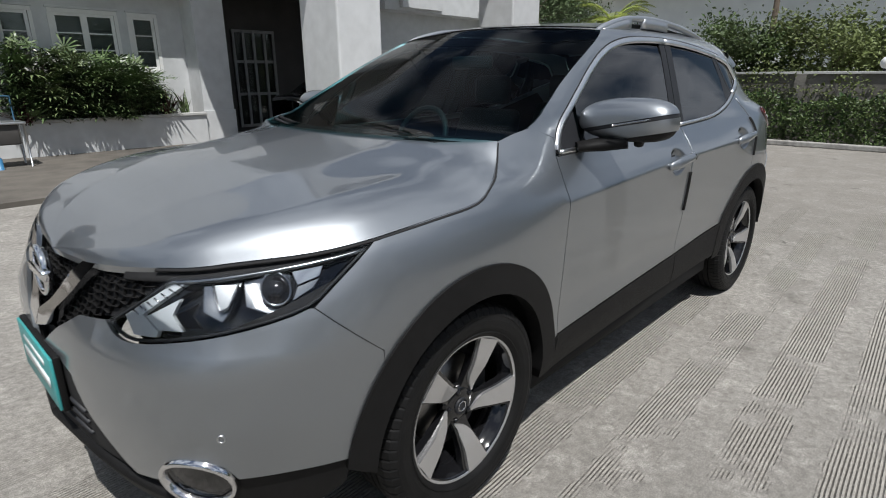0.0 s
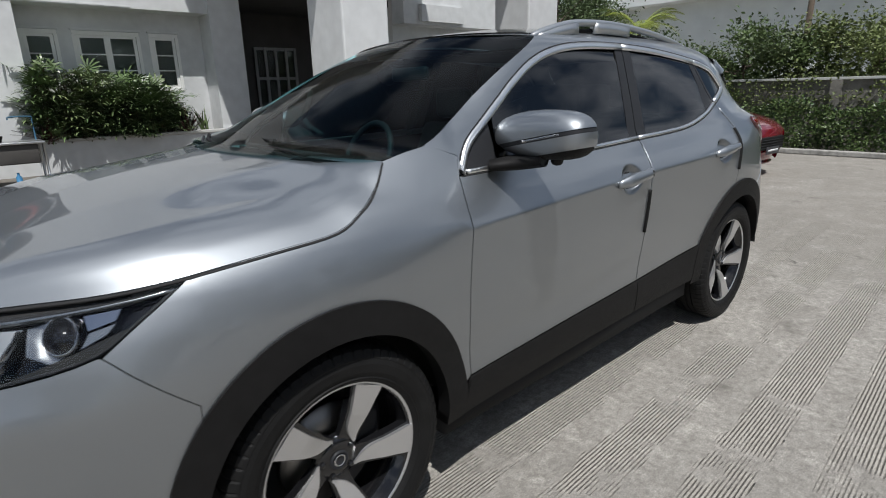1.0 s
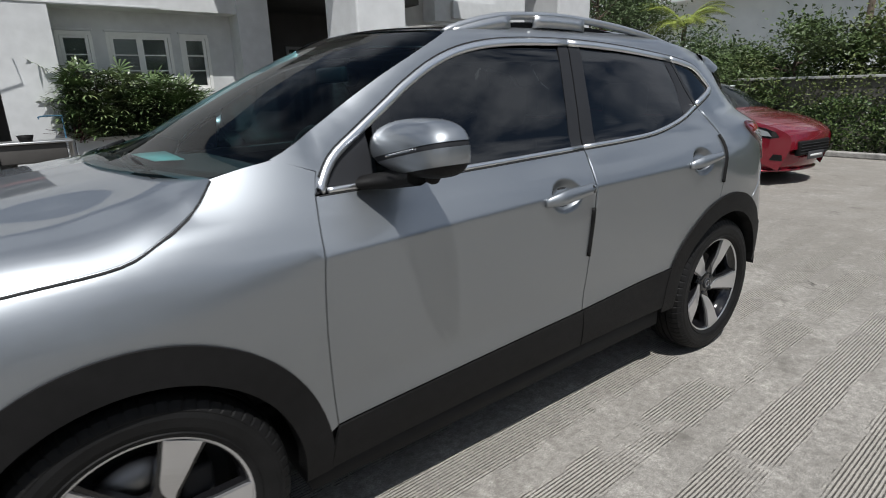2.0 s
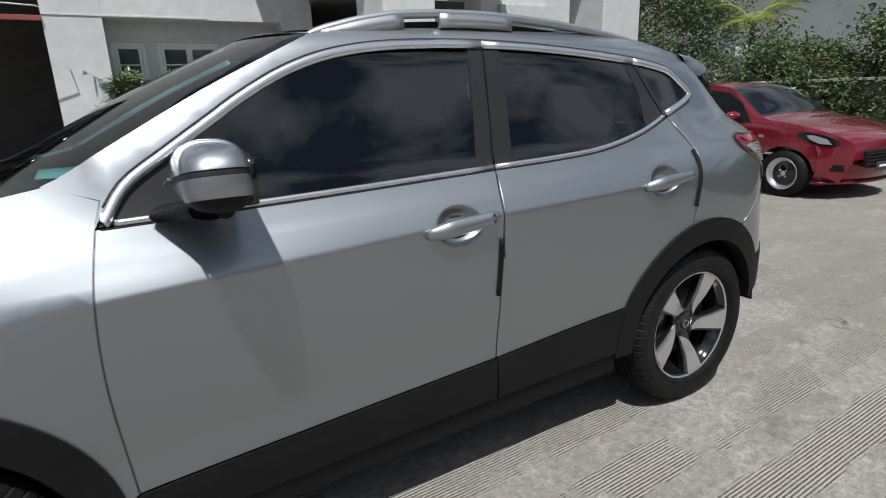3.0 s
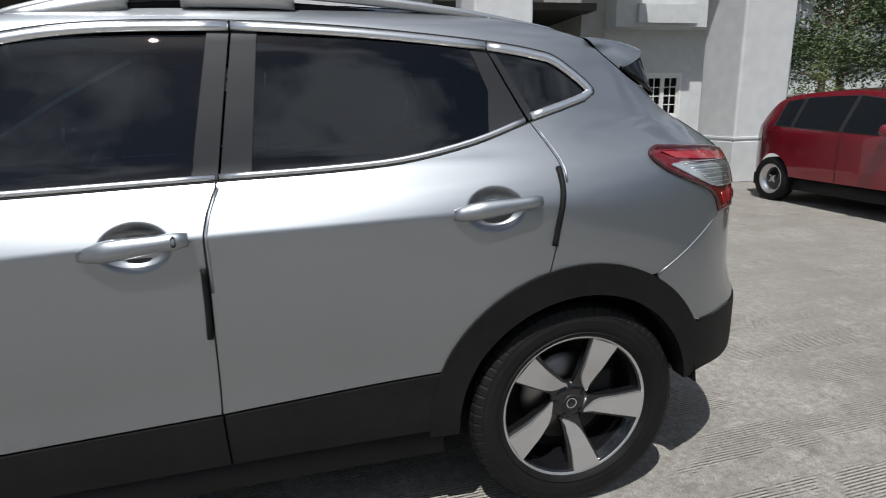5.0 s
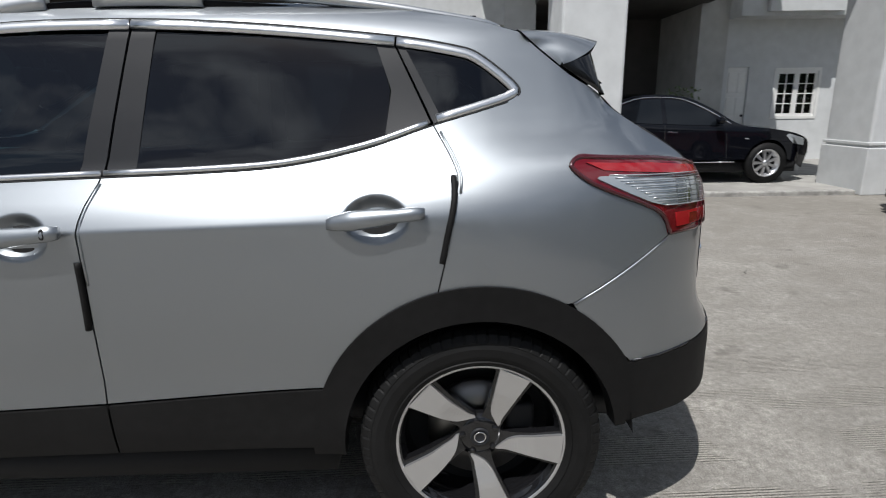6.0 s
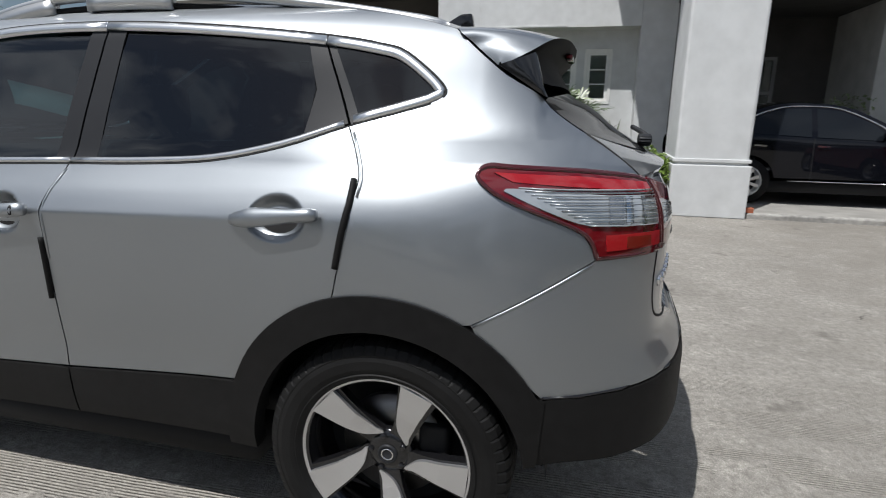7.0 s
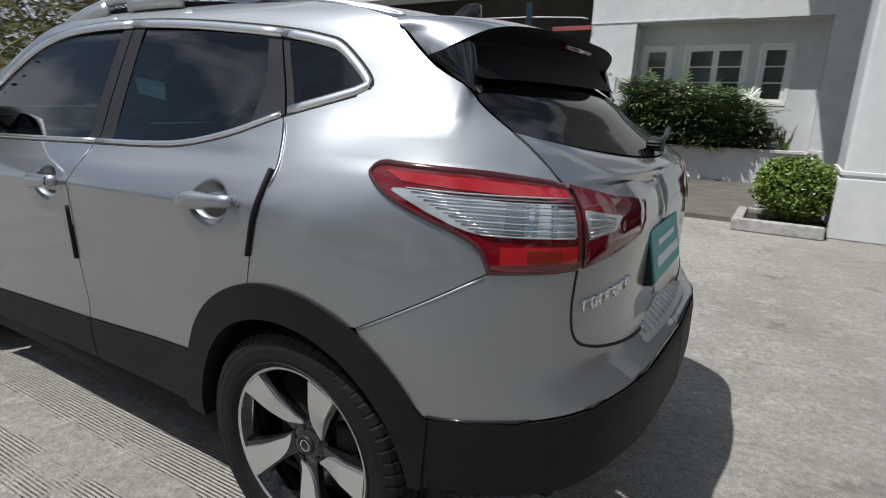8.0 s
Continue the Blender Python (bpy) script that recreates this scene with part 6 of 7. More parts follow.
def palm_clump(x, y, h, rnd, material):
    """A lady palm: thin canes, each with arching fans of long narrow leaflets."""
    t = thing("lady_palm", (x, y, 0.60), "dense green fan-leaved palm in the planter", "plant", "palms in the planter")
    vs, fs, canes = [], [], bmesh.new()
    for c in range(6):
        bx, by, top = x + rnd.uniform(-0.22, 0.22), y + rnd.uniform(-0.10, 0.14), 0.60 + h * rnd.uniform(0.45, 1.0)
        tube([(bx, by, 0.59), (bx + rnd.uniform(-0.05, 0.05), by, (0.6 + top) / 2), (bx, by, top)], 0.009, 5, canes)
        for f in range(9):
            z = 0.60 + (top - 0.60) * (1 - rnd.random() ** 1.2 * 0.95)
            a = rnd.uniform(0, 2 * math.pi)
            out = Vector((math.cos(a), 0.8 * math.sin(a) - 0.40, rnd.uniform(-0.1, 0.8))).normalized()
            hub = Vector((bx, by, z)) + out * rnd.uniform(0.12, 0.30)
            side = out.cross(Vector((0, 0, 1))).normalized()
            upv = side.cross(out)
            m = rnd.randint(8, 12)
            for k in range(m):
                q = radians(-100 + 200 * k / (m - 1) + rnd.uniform(-5, 5))
                d = (out * math.cos(q) + side * math.sin(q) + upv * rnd.uniform(0.0, 0.25)).normalized()
                ln = rnd.uniform(0.27, 0.42) * (1 - 0.25 * abs(q) / 1.8)
                w = d.cross(upv).normalized() * 0.0155
                n = len(vs)
                fall = rnd.uniform(0.08, 0.40)
                p1 = hub + d * ln * 0.4 - Vector((0, 0, ln * 0.05))
                p2 = hub + d * ln * 0.75 - Vector((0, 0, ln * fall * 0.45))
                tip = hub + d * ln - Vector((0, 0, ln * fall))
                vs += [hub, p1 + w, p1 - w, p2 + w, p2 - w, tip]
                fs += [(n, n + 1, n + 2), (n + 1, n + 3, n + 4, n + 2), (n + 3, n + 5, n + 4)]
    part("cane", canes, BARK, t)
    leaves("frond", vs, fs, material, t, kind="stuff")
    return t


rnd = random.Random(5)
for i in range(14):
    x = 0.85 + 0.165 * i + rnd.uniform(-0.05, 0.05)
    palm_clump(x, 9.94 + rnd.uniform(-0.08, 0.22), 1.32 - 0.42 * i / 12 + rnd.uniform(-0.08, 0.08), rnd, (FAN, FAN2)[i % 3 == 0])


def blade_plant(name, x, y, z, n, ln, spread, wide, material, label, rnd):
    t = thing(name, (x, y, z), label, "plant")
    for k in range(n):
        a, tilt = rnd.uniform(0, 2 * math.pi), rnd.uniform(0.15, spread)
        d = Vector((math.cos(a) * tilt, math.sin(a) * tilt, 1)).normalized()
        w = Vector((-math.sin(a), math.cos(a), 0)) * wide
        l2 = ln * rnd.uniform(0.6, 1.1)
        b = Vector((x + rnd.uniform(-0.06, 0.06), y + rnd.uniform(-0.06, 0.06), z))
        bm = bmesh.new()
        rows = []
        for j in range(5):
            u = j / 4
            c = b + d * l2 * u + Vector((math.cos(a), math.sin(a), -0.6)) * (tilt * 0.35 * l2 * u * u)
            ww = w * (1 - u**2.5) * (0.6 + 0.8 * u * (1 - u) * 2)
            rows.append((bm.verts.new(c - ww), bm.verts.new(c + Vector((0, 0, -0.006))), bm.verts.new(c + ww)))
        for p, q in zip(rows, rows[1:]):
            for i in (0, 1):
                bm.faces.new((p[i], p[i + 1], q[i + 1], q[i]))
        part("leaf", bm, material, t)


blade_plant("cordyline", 3.22, 9.92, 0.60, 26, 0.62, 1.1, 0.026, LEAFR, "maroon-leaved cordyline in the planter", rnd)
blade_plant("cordyline", 0.86, 9.87, 0.60, 16, 0.52, 1.2, 0.026, LEAFR, "maroon-leaved cordyline at the planter's end", rnd)
blade_plant("snake_plant", 3.60, 9.98, 0.60, 14, 0.62, 0.45, 0.024, LEAF, "upright green snake plant in the planter", rnd)


def round_bush(cx, cy, cz, r, n, rnd):
    t = thing("round_bush", (cx, cy, 0.1), "clipped round green bush with small white flowers", "bush")
    bm = bmesh.new()
    for k in range(9):
        a = 2 * math.pi * k / 9
        tube([(cx, cy, 0.05), (cx + 0.12 * math.cos(a), cy + 0.12 * math.sin(a), cz - 0.05), (cx + 0.3 * math.cos(a), cy + 0.3 * math.sin(a), cz + 0.15)], [0.016, 0.010, 0.004], 5, bm)
    part("stem", bm, BARK, t)
    pts = []
    for k in range(n):
        d = Vector((rnd.gauss(0, 1), rnd.gauss(0, 1), rnd.gauss(0.1, 0.9))).normalized()
        q = r * rnd.uniform(0.72, 1.0) * (1 + 0.14 * noise.noise(d * 2.3 + Vector((3, 1, 7))))
        pts.append((cx + d.x * q, cy + d.y * q, max(0.12, cz + d.z * q * 0.88)))
    vs, fs = leaf_cloud(pts, 0.055, rnd, 0.55)
    leaves("foliage", vs, fs, LEAFB, t)
    # inner leaves in a far darker green that carries the bush's inner shade
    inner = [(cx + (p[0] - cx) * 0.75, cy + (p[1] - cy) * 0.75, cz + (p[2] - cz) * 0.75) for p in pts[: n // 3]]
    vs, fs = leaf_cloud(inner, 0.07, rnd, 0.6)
    leaves("inner_shade_foliage", vs, fs, LEAFD, t)
    pts = []
    for k in range(60):
        d = Vector((rnd.gauss(0, 1), rnd.gauss(-0.3, 1), rnd.gauss(0.5, 0.8))).normalized()
        pts.append((cx + d.x * r * 1.02, cy + d.y * r * 1.02, cz + d.z * r * 0.9))
    vs, fs = leaf_cloud(pts, 0.028, rnd, 0.9)
    leaves("flower", vs, fs, FLOWER, t)


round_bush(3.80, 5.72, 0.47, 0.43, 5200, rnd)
for i, (lo, hi) in enumerate((((3.24, 5.20, 0), (4.14, 5.31, 0.14)), ((3.24, 5.312, 0), (3.35, 6.2, 0.14)), ((3.352, 6.09, 0), (4.14, 6.2, 0.14)))):
    solid("planter_kerb_%d" % (i + 1), lo, hi, KERBM, "rough white-washed concrete planter kerb", "kerb", 0.015)
solid("bush_soil", (3.352, 5.312, 0), (4.16, 6.088, 0.09), SOIL, "dark soil in the planter bed", "soil")
tagged(part("red_brick", cube((5.08, 5.49, 0.070), (5.20, 5.56, 0.135), 0.006), mat("brick_red", (0.40, 0.13, 0.07), 0.9, var=0.3, scale=30), smooth=False), "small red brick on the kerb by the pillar", "brick")

def potted_shrub(x, y):
    t = thing("potted_shrub", (x, y, 0.06), "slim leafy shrub in a dark pot by the entrance", "plant")
    rings = [(0.0, 0.062), (0.14, 0.062), (0.19, 0.42), (0.17, 0.42), (0.16, 0.36), (0.0, 0.36)]
    pot = bmesh.new()
    loops = [[pot.verts.new((x + max(r, 0.002) * math.cos(2 * math.pi * k / 20), y + max(r, 0.002) * math.sin(2 * math.pi * k / 20), z)) for k in range(20)] for r, z in rings]
    for p, q in zip(loops, loops[1:]):
        for k in range(20):
            pot.faces.new((p[k], p[(k + 1) % 20], q[(k + 1) % 20], q[k]))
    bmesh.ops.recalc_face_normals(pot, faces=pot.faces)
    part("pot", pot, CLAD, t, "dark plastic pot")
    stem = bmesh.new()
    pts = []
    for k in range(5):
        a = 1.26 * k
        tip = (x + 0.22 * math.cos(a), y + 0.22 * math.sin(a), 1.25 + 0.09 * k)
        tube([(x, y, 0.36), (x + 0.08 * math.cos(a), y + 0.08 * math.sin(a), 1.0), tip], [0.012, 0.008, 0.003], 5, stem)
        pts += [(tip[0] + rnd.gauss(0, 0.13), tip[1] + rnd.gauss(0, 0.13), tip[2] - abs(rnd.gauss(0, 0.28))) for i in range(80)]
    part("stem", stem, BARK, t)
    vs, fs = leaf_cloud(pts, 0.09, rnd, 0.5)
    leaves("foliage", vs, fs, FAN2, t)


potted_shrub(7.35, 9.2)

# fence wall with climbers at the yard's end
fence = solid("fence_wall", (12.45, -24, 0), (12.62, 9.0, 1.36), OLDWALL, "old stained concrete fence wall", "fence")
part("fence_coping", cube((12.40, -24, 1.36), (12.67, 9.0, 1.41), 0.006), WALLDIM, fence, "grey coping", smooth=False)
for k in range(12):
    part("fence_post", cube((12.40, -22.5 + 2.6 * k, 0), (12.449, -22.3 + 2.6 * k, 1.36)), OLDWALL, fence, smooth=False)
solid("fence_kerb", (11.55, -24, 0), (11.70, 4.6, 0.10), KERBM, "low concrete edging of the hedge bed", "kerb", 0.02)
globe = thing("globe_lamp", (12.53, -0.35, 1.41), "white round globe lamp on the fence wall", "lamp")
b = bmesh.new()
bmesh.ops.create_uvsphere(b, u_segments=18, v_segments=12, radius=0.12, matrix=Matrix.Translation((12.53, -0.35, 1.56)))
part("globe", b, WHITE, globe)
part("lamp_foot", tube([(12.53, -0.35, 1.40), (12.53, -0.35, 1.46)], 0.05, 10), PILLARB, globe)


def hedge(name, y0, y1, n, rnd, material, size, label, x0=11.72, x1=12.42, top=1.15):
    pts = []
    while len(pts) < n:
        y = rnd.uniform(y0, y1)
        h = top * (0.78 + 0.30 * noise.noise(Vector((y * 0.9, 2.0, 0))) + 0.15 * noise.noise(Vector((y * 3.1, 5, 0))))
        z = rnd.uniform(0.08, max(0.2, h))
        front = x0 + 0.35 * (z / top) ** 1.5 + 0.20 * noise.noise(Vector((y * 1.7, z * 2.2, 4)))
        x = min(x1, front + abs(rnd.gauss(0, 0.10)))
        pts.append((x, y, z))
    vs, fs = leaf_cloud(pts, size, rnd, 0.6)
    return leaves(name, vs, fs, material, None, label, "stuff", "hedge")


hedge("hedge_leaves", -14, 5.2, 26000, rnd, LEAF, 0.062, "dark green hedge in front of the fence wall")
# deeper green set farther in, standing for the shade within the hedge
hedge("hedge_deep_leaves", -14, 5.2, 14000, rnd, LEAFD, 0.08, "inner hedge leaves in a deep green standing for shade", 11.85)
hedge("hedge_yellow_leaves", -14, 5.2, 1800, rnd, LEAFY2, 0.05, "sparse yellow-green outer hedge leaves", 11.70)


def vines(n, rnd):
    pts = []
    while len(pts) < n:
        y = rnd.uniform(-14, 8.5)
        q = noise.noise(Vector((y * 0.7, 9, 0))) + 0.35 * noise.noise(Vector((y * 2.6, 3, 0)))
        z = rnd.uniform(0.7, 2.15)
        if z > 1.35 + q * 1.3 and rnd.random() > 0.05:
            continue
        pts.append((12.38 + rnd.gauss(0, 0.08) + (0.15 if z > 1.4 else 0), y, z))
    vs, fs = leaf_cloud(pts, 0.06, rnd, 0.6)
    return leaves("climber_leaves", vs, fs, LEAFY2, None, "light green climbing plant over the fence wall", "stuff", "climber")


vines(13000, rnd)


def tree(name, x, y, h, r, n, size, material, rnd, label, low=0.35, lean=0.0):
    """A tapered trunk with limbs, and a crown of small leaves in clumps with gaps."""
    t = thing(name, (x, y, 0), label, "tree")
    trunk = bmesh.new()
    tube([(x, y, -0.05), (x + 0.05, y, h * 0.3), (x + lean * 0.5, y + 0.05, h * 0.6), (x + lean, y, h * 0.92)], [0.13, 0.10, 0.065, 0.02], 9, trunk)
    part("trunk", trunk, BARK, t)
    pts = []
    tips = []
    for k in range(16):
        a, z = rnd.uniform(0, 2 * math.pi), h * rnd.uniform(low, 0.85)
        ln = r * rnd.uniform(0.55, 1.0) * (1 - 0.35 * abs(z / h - 0.6))
        tip = Vector((x + math.cos(a) * ln, y + math.sin(a) * ln, z + h * rnd.uniform(0.02, 0.18)))
        limb = bmesh.new()
        tube([(x, y, z - 0.1), tuple(Vector((x, y, z)).lerp(tip, 0.55)), tuple(tip)], [0.04, 0.022, 0.006], 5, limb)
        part("limb", limb, BARK, t)
        tips += [tip, Vector((x, y, z)).lerp(tip, 0.6)]
    tips.append(Vector((x, y, h)))
    for k in range(n):
        c = tips[rnd.randrange(len(tips))]
        s = r * 0.17
        pts.append((c.x + rnd.gauss(0, s), c.y + rnd.gauss(0, s), max(0.3, c.z + rnd.gauss(0, s * 0.75))))
    vs, fs = leaf_cloud(pts, size, rnd, 0.5, droop=0.3)
    leaves("crown", vs, fs, material, t)
    return t


for x, y, h, r, n, m in ((13.5, 3.1, 2.35, 1.5, 9000, LEAF), (13.9, 5.5, 2.35, 1.5, 9000, LEAF2), (14.6, 9.2, 5.2, 2.0, 9000, LEAF2), (14.0, 0.7, 2.4, 1.5, 8000, LEAFY2), (14.4, -1.8, 2.7, 1.5, 7000, LEAF), (14.8, -4.6, 2.6, 1.5, 5000, LEAF), (16.5, 11.5, 6.2, 2.6, 5200, LEAFD), (15.5, -8.0, 3.0, 1.8, 4200, LEAF2)):
    tree("tree", x, y, h, r, int(n * 2.1), 0.095, m, rnd, "leafy green tree behind the fence wall", 0.3)
for x, y, h, r, n, m in ((-13.0, 4.2, 5.0, 2.2, 4600, LEAFD), (-14.0, 7.4, 6.0, 2.6, 4600, LEAF), (-12.5, 1.0, 4.2, 1.9, 3600, LEAF2), (-13.0, 10.6, 5.2, 2.4, 3600, LEAFD), (-15.0, -3.0, 5.5, 2.5, 3600, LEAF)):
    tree("tree", x, y, h, r, n, 0.15, m, rnd, "leafy tree at the far end of the drive", 0.15)
for k in range(12):
    tree("tree", -22 + 3.8 * k + rnd.uniform(-1.2, 1.2), -15.5 + rnd.uniform(-2, 2), rnd.uniform(4.5, 7.5), 2.6, 2800, 0.32, LEAFD, rnd, "leafy tree across the yard", 0.15)


def feather_palm(x, y, h, n, ln, rnd, material, where):
    t = thing("feather_palm", (x, y, 0), "yellow-green feather palm " + where, "palm")
    tr = bmesh.new()
    tube([(x, y, -0.05), (x, y, h * 0.5), (x + 0.03, y, h)], [0.09, 0.07, 0.06], 9, tr)
    part("trunk", tr, BARK, t)
    for k in range(n):
        a = 2 * math.pi * k / n + rnd.uniform(-0.2, 0.2)
        d = Vector((math.cos(a), math.sin(a), 0))
        rise = rnd.uniform(0.35, 1.5)
        path = [Vector((x, y, h)) + d * ln * u + Vector((0, 0, ln * (rise * u - 0.9 * u * u))) for u in (0, 0.2, 0.4, 0.6, 0.8, 1.0)]
        b = bmesh.new()
        tube([tuple(p) for p in path], [0.016, 0.014, 0.012, 0.009, 0.006, 0.003], 5, b)
        for i in range(26):
            u = 0.12 + 0.86 * i / 25
            j = min(4, int(u * 5))
            c = path[j].lerp(path[j + 1], u * 5 - j)
            for sg in (-1, 1):
                s2 = Vector((-d.y, d.x, 0)) * sg
                e = c + (s2 * 0.8 + d * 0.5 + Vector((0, 0, -0.25))).normalized() * ln * 0.30 * math.sin(math.pi * min(0.95, u * 0.8 + 0.15))
                w = d * 0.014
                b.faces.new([b.verts.new(q) for q in (c - w, c.lerp(e, 0.5) - w + Vector((0, 0, 0.01)), e, c.lerp(e, 0.5) + w)])
        part("frond", b, material, t)


feather_palm(15.2, 6.75, 2.85, 20, 1.25, rnd, LEAFY, "behind the fence")
for x, y, h in ((-9.6, 3.0, 1.7), (-10.6, 4.4, 2.5), (-9.2, 5.6, 1.9), (-11.2, 6.6, 2.9), (-9.8, 7.6, 2.2), (-10.2, 1.6, 2.1)):
    feather_palm(x, y, h, 15, 2.1, rnd, OLIVE, "at the far end of the drive")


def far_house():
    """A pale two-storey house beyond the trees."""
    h = thing("house", (26, 8, 0), "pale grey two-storey house beyond the trees", "house")
    part("wall", cube((22.0, 2.6, 0), (32, 24, 8.5)), FARWALL, h, smooth=False)
    part("ledge", cube((21.4, 2.0, 4.35), (32, 24.5, 4.75), 0.03), FARWALL, h, smooth=False)
    part("eave", cube((20.9, 1.6, 8.5), (33, 25, 8.8), 0.03), FARWALL, h, smooth=False)
    part("porch_wall", cube((20.8, -1.0, 0), (32, 2.55, 4.0)), FARWALL, h, smooth=False)
    part("porch_roof", cube((20.2, -1.6, 4.0), (32, 2.59, 4.3), 0.02), FARWALL, h, smooth=False)
    for k, y in enumerate((5.0, 9.3, 12.6, 15.5)):
        w = part("window", cube((21.93, y, 5.2), (21.99, y + 1.4, 6.7)), PANE, h, "dark glass window", smooth=False)
        for yy in (y - 0.08, y + 0.66, y + 1.4):
            part("frame", cube((21.86, yy, 5.1), (21.925, yy + 0.09, 6.8)), FRAME, w, smooth=False)
        part("frame", cube((21.865, y - 0.08, 6.7), (21.92, y + 1.49, 6.8)), FRAME, w, smooth=False)
        if k == 1:
            part("curtain", cube((21.90, y + 0.02, 5.2), (21.928, y + 0.62, 6.7)), mat("orange_curtain", (0.32, 0.10, 0.05), 0.8), w, "orange curtain", smooth=False)
    gate = thing("gate_house", (14.2, 5.9, 0), "white rendered gate pier behind the fence", "wall")
    part("pier", cube((14.0, 5.5, 0), (14.5, 6.4, 2.25), 0.02), FARWALL, gate, smooth=False)


far_house()
pole = thing("utility_pole", (14.0, 2.1, 0), "thin grey utility pole behind the fence", "pole")
part("shaft", tube([(14.0, 2.1, 0), (14.0, 2.05, 7.0)], [0.07, 0.05], 10), BARK, pole)


# ---- the two other cars ----
def small_car(name, label, top, belt, ws, rear, wheels, length, width, paint, wheel_r, rim_style, place, pane, group=""):
    """A car in its own frame: nose at x = 0, length along +x, both flanks, glass, lamps, wheels."""
    body = thing(name, (0, 0, 0), label, "car")
    half = width / 2
    zbelt = lambda x: pchip([p[0] for p in belt], [p[1] for p in belt], x)

    def w(x, z):
        e = abs(x - length / 2) / (length / 2)
        k = half * (1 - 0.34 * max(0, e - 0.55) ** 2 / 0.2025)
        zb = zbelt(min(max(x, belt[0][0]), belt[-1][0]))
        lean = 0.42 * max(0, z - zb) + 0.05 * max(0, 0.45 - z) + 0.10 * max(0, z - zb + 0.16) ** 1.5
        return k - lean

    def sheet(nm, poly, material, out=0.0, step=0.09, lb="", par=None, both=True):
        made = None
        for sg in ((-1, 1) if both else (-1,)):
            bm = bmesh.new()
            bm.faces.new([bm.verts.new((p[0], 0, p[1])) for p in poly])
            for k, (lo, hi) in enumerate(((min(p[0] for p in poly), max(p[0] for p in poly)), (min(p[1] for p in poly), max(p[1] for p in poly)))):
                n = max(1, int((hi - lo) / step))
                for i in range(1, n + 1):
                    co, no = [0, 0, 0], [0, 0, 0]
                    co[2 * k], no[2 * k] = lo + (hi - lo) * i / (n + 1) + 0.0003, 1
                    bmesh.ops.bisect_plane(bm, geom=bm.verts[:] + bm.edges[:] + bm.faces[:], plane_co=co, plane_no=no, dist=1e-6)
            for v in bm.verts:
                v.co.y = sg * (w(v.co.x, v.co.z) + out)
            bmesh.ops.recalc_face_normals(bm, faces=bm.faces)
            bm.normal_update()
            if sum(f.normal.y for f in bm.faces) * sg < 0:
                bmesh.ops.reverse_faces(bm, faces=bm.faces)
            made = part(nm, bm, material, par or body, lb)
        return made

    tops = bend(top, 5)
    arches = [ellipse(cx, wheel_r, wheel_r + 0.05, wheel_r + 0.05, 170, 10, 14) for cx in wheels]
    bottom = [(0.12, 0.22)] + arches[0] + arches[1] + [(length - 0.10, 0.26)]
    sheet("body", bottom + rev(tops), paint)
    # top skin by stretches: bonnet, windscreen, roof, rear
    cut = lambda a, b: [p for p in tops if a - 1e-6 <= p[0] <= b + 1e-6]
    for nm, a, b, m, lb in (("bonnet", -1, ws[0], paint, ""), ("windscreen", ws[0], ws[1], pane, "dark glass"), ("roof", ws[1], rear[0], paint, ""), ("rear_window", rear[0], rear[1], pane, "dark glass"), ("tail", rear[1], 99, paint, "")):
        chain = [(x, -w(x, z), z) for x, z in upto(tops, max(a, tops[0][0]), min(b, tops[-1][0]))]
        span(nm, chain, m, body, -0.06 if a < ws[1] else 0.02, 0.03, lb, 14)
    bm, rows = bmesh.new(), []
    for k in range(25):
        v = -1 + k / 12
        back = 0.34 * abs(v) ** 2.4
        rows.append([bm.verts.new((x + back, v * half * 0.90, z)) for x, z in ((0.30, 0.22), (0.03, 0.23), (0.0, 0.34), (-0.01, 0.50), (0.01, 0.62), (0.06, 0.72), (0.16, 0.80), (0.4, 0.83))])
    for p, q in zip(rows, rows[1:]):
        for k in range(7):
            bm.faces.new((p[k], p[k + 1], q[k + 1], q[k]))
    bmesh.ops.recalc_face_normals(bm, faces=bm.faces)
    part("nose", bm, paint, body)
    part("underside", cube((0.3, -half * 0.85, 0.18), (length - 0.2, half * 0.85, 0.34)), DARK, body)
    # side windows
    def win(x0, x1):
        lo = [(x, zbelt(x) + 0.02) for x in (x0, (x0 + x1) / 2, x1)]
        hi = [(x, z - 0.062) for x, z in rev(upto(tops, x0, x1))]
        return lo + [p for p in hi if p[1] > zbelt(p[0]) + 0.05]
    return body, w, sheet, tops, zbelt, win


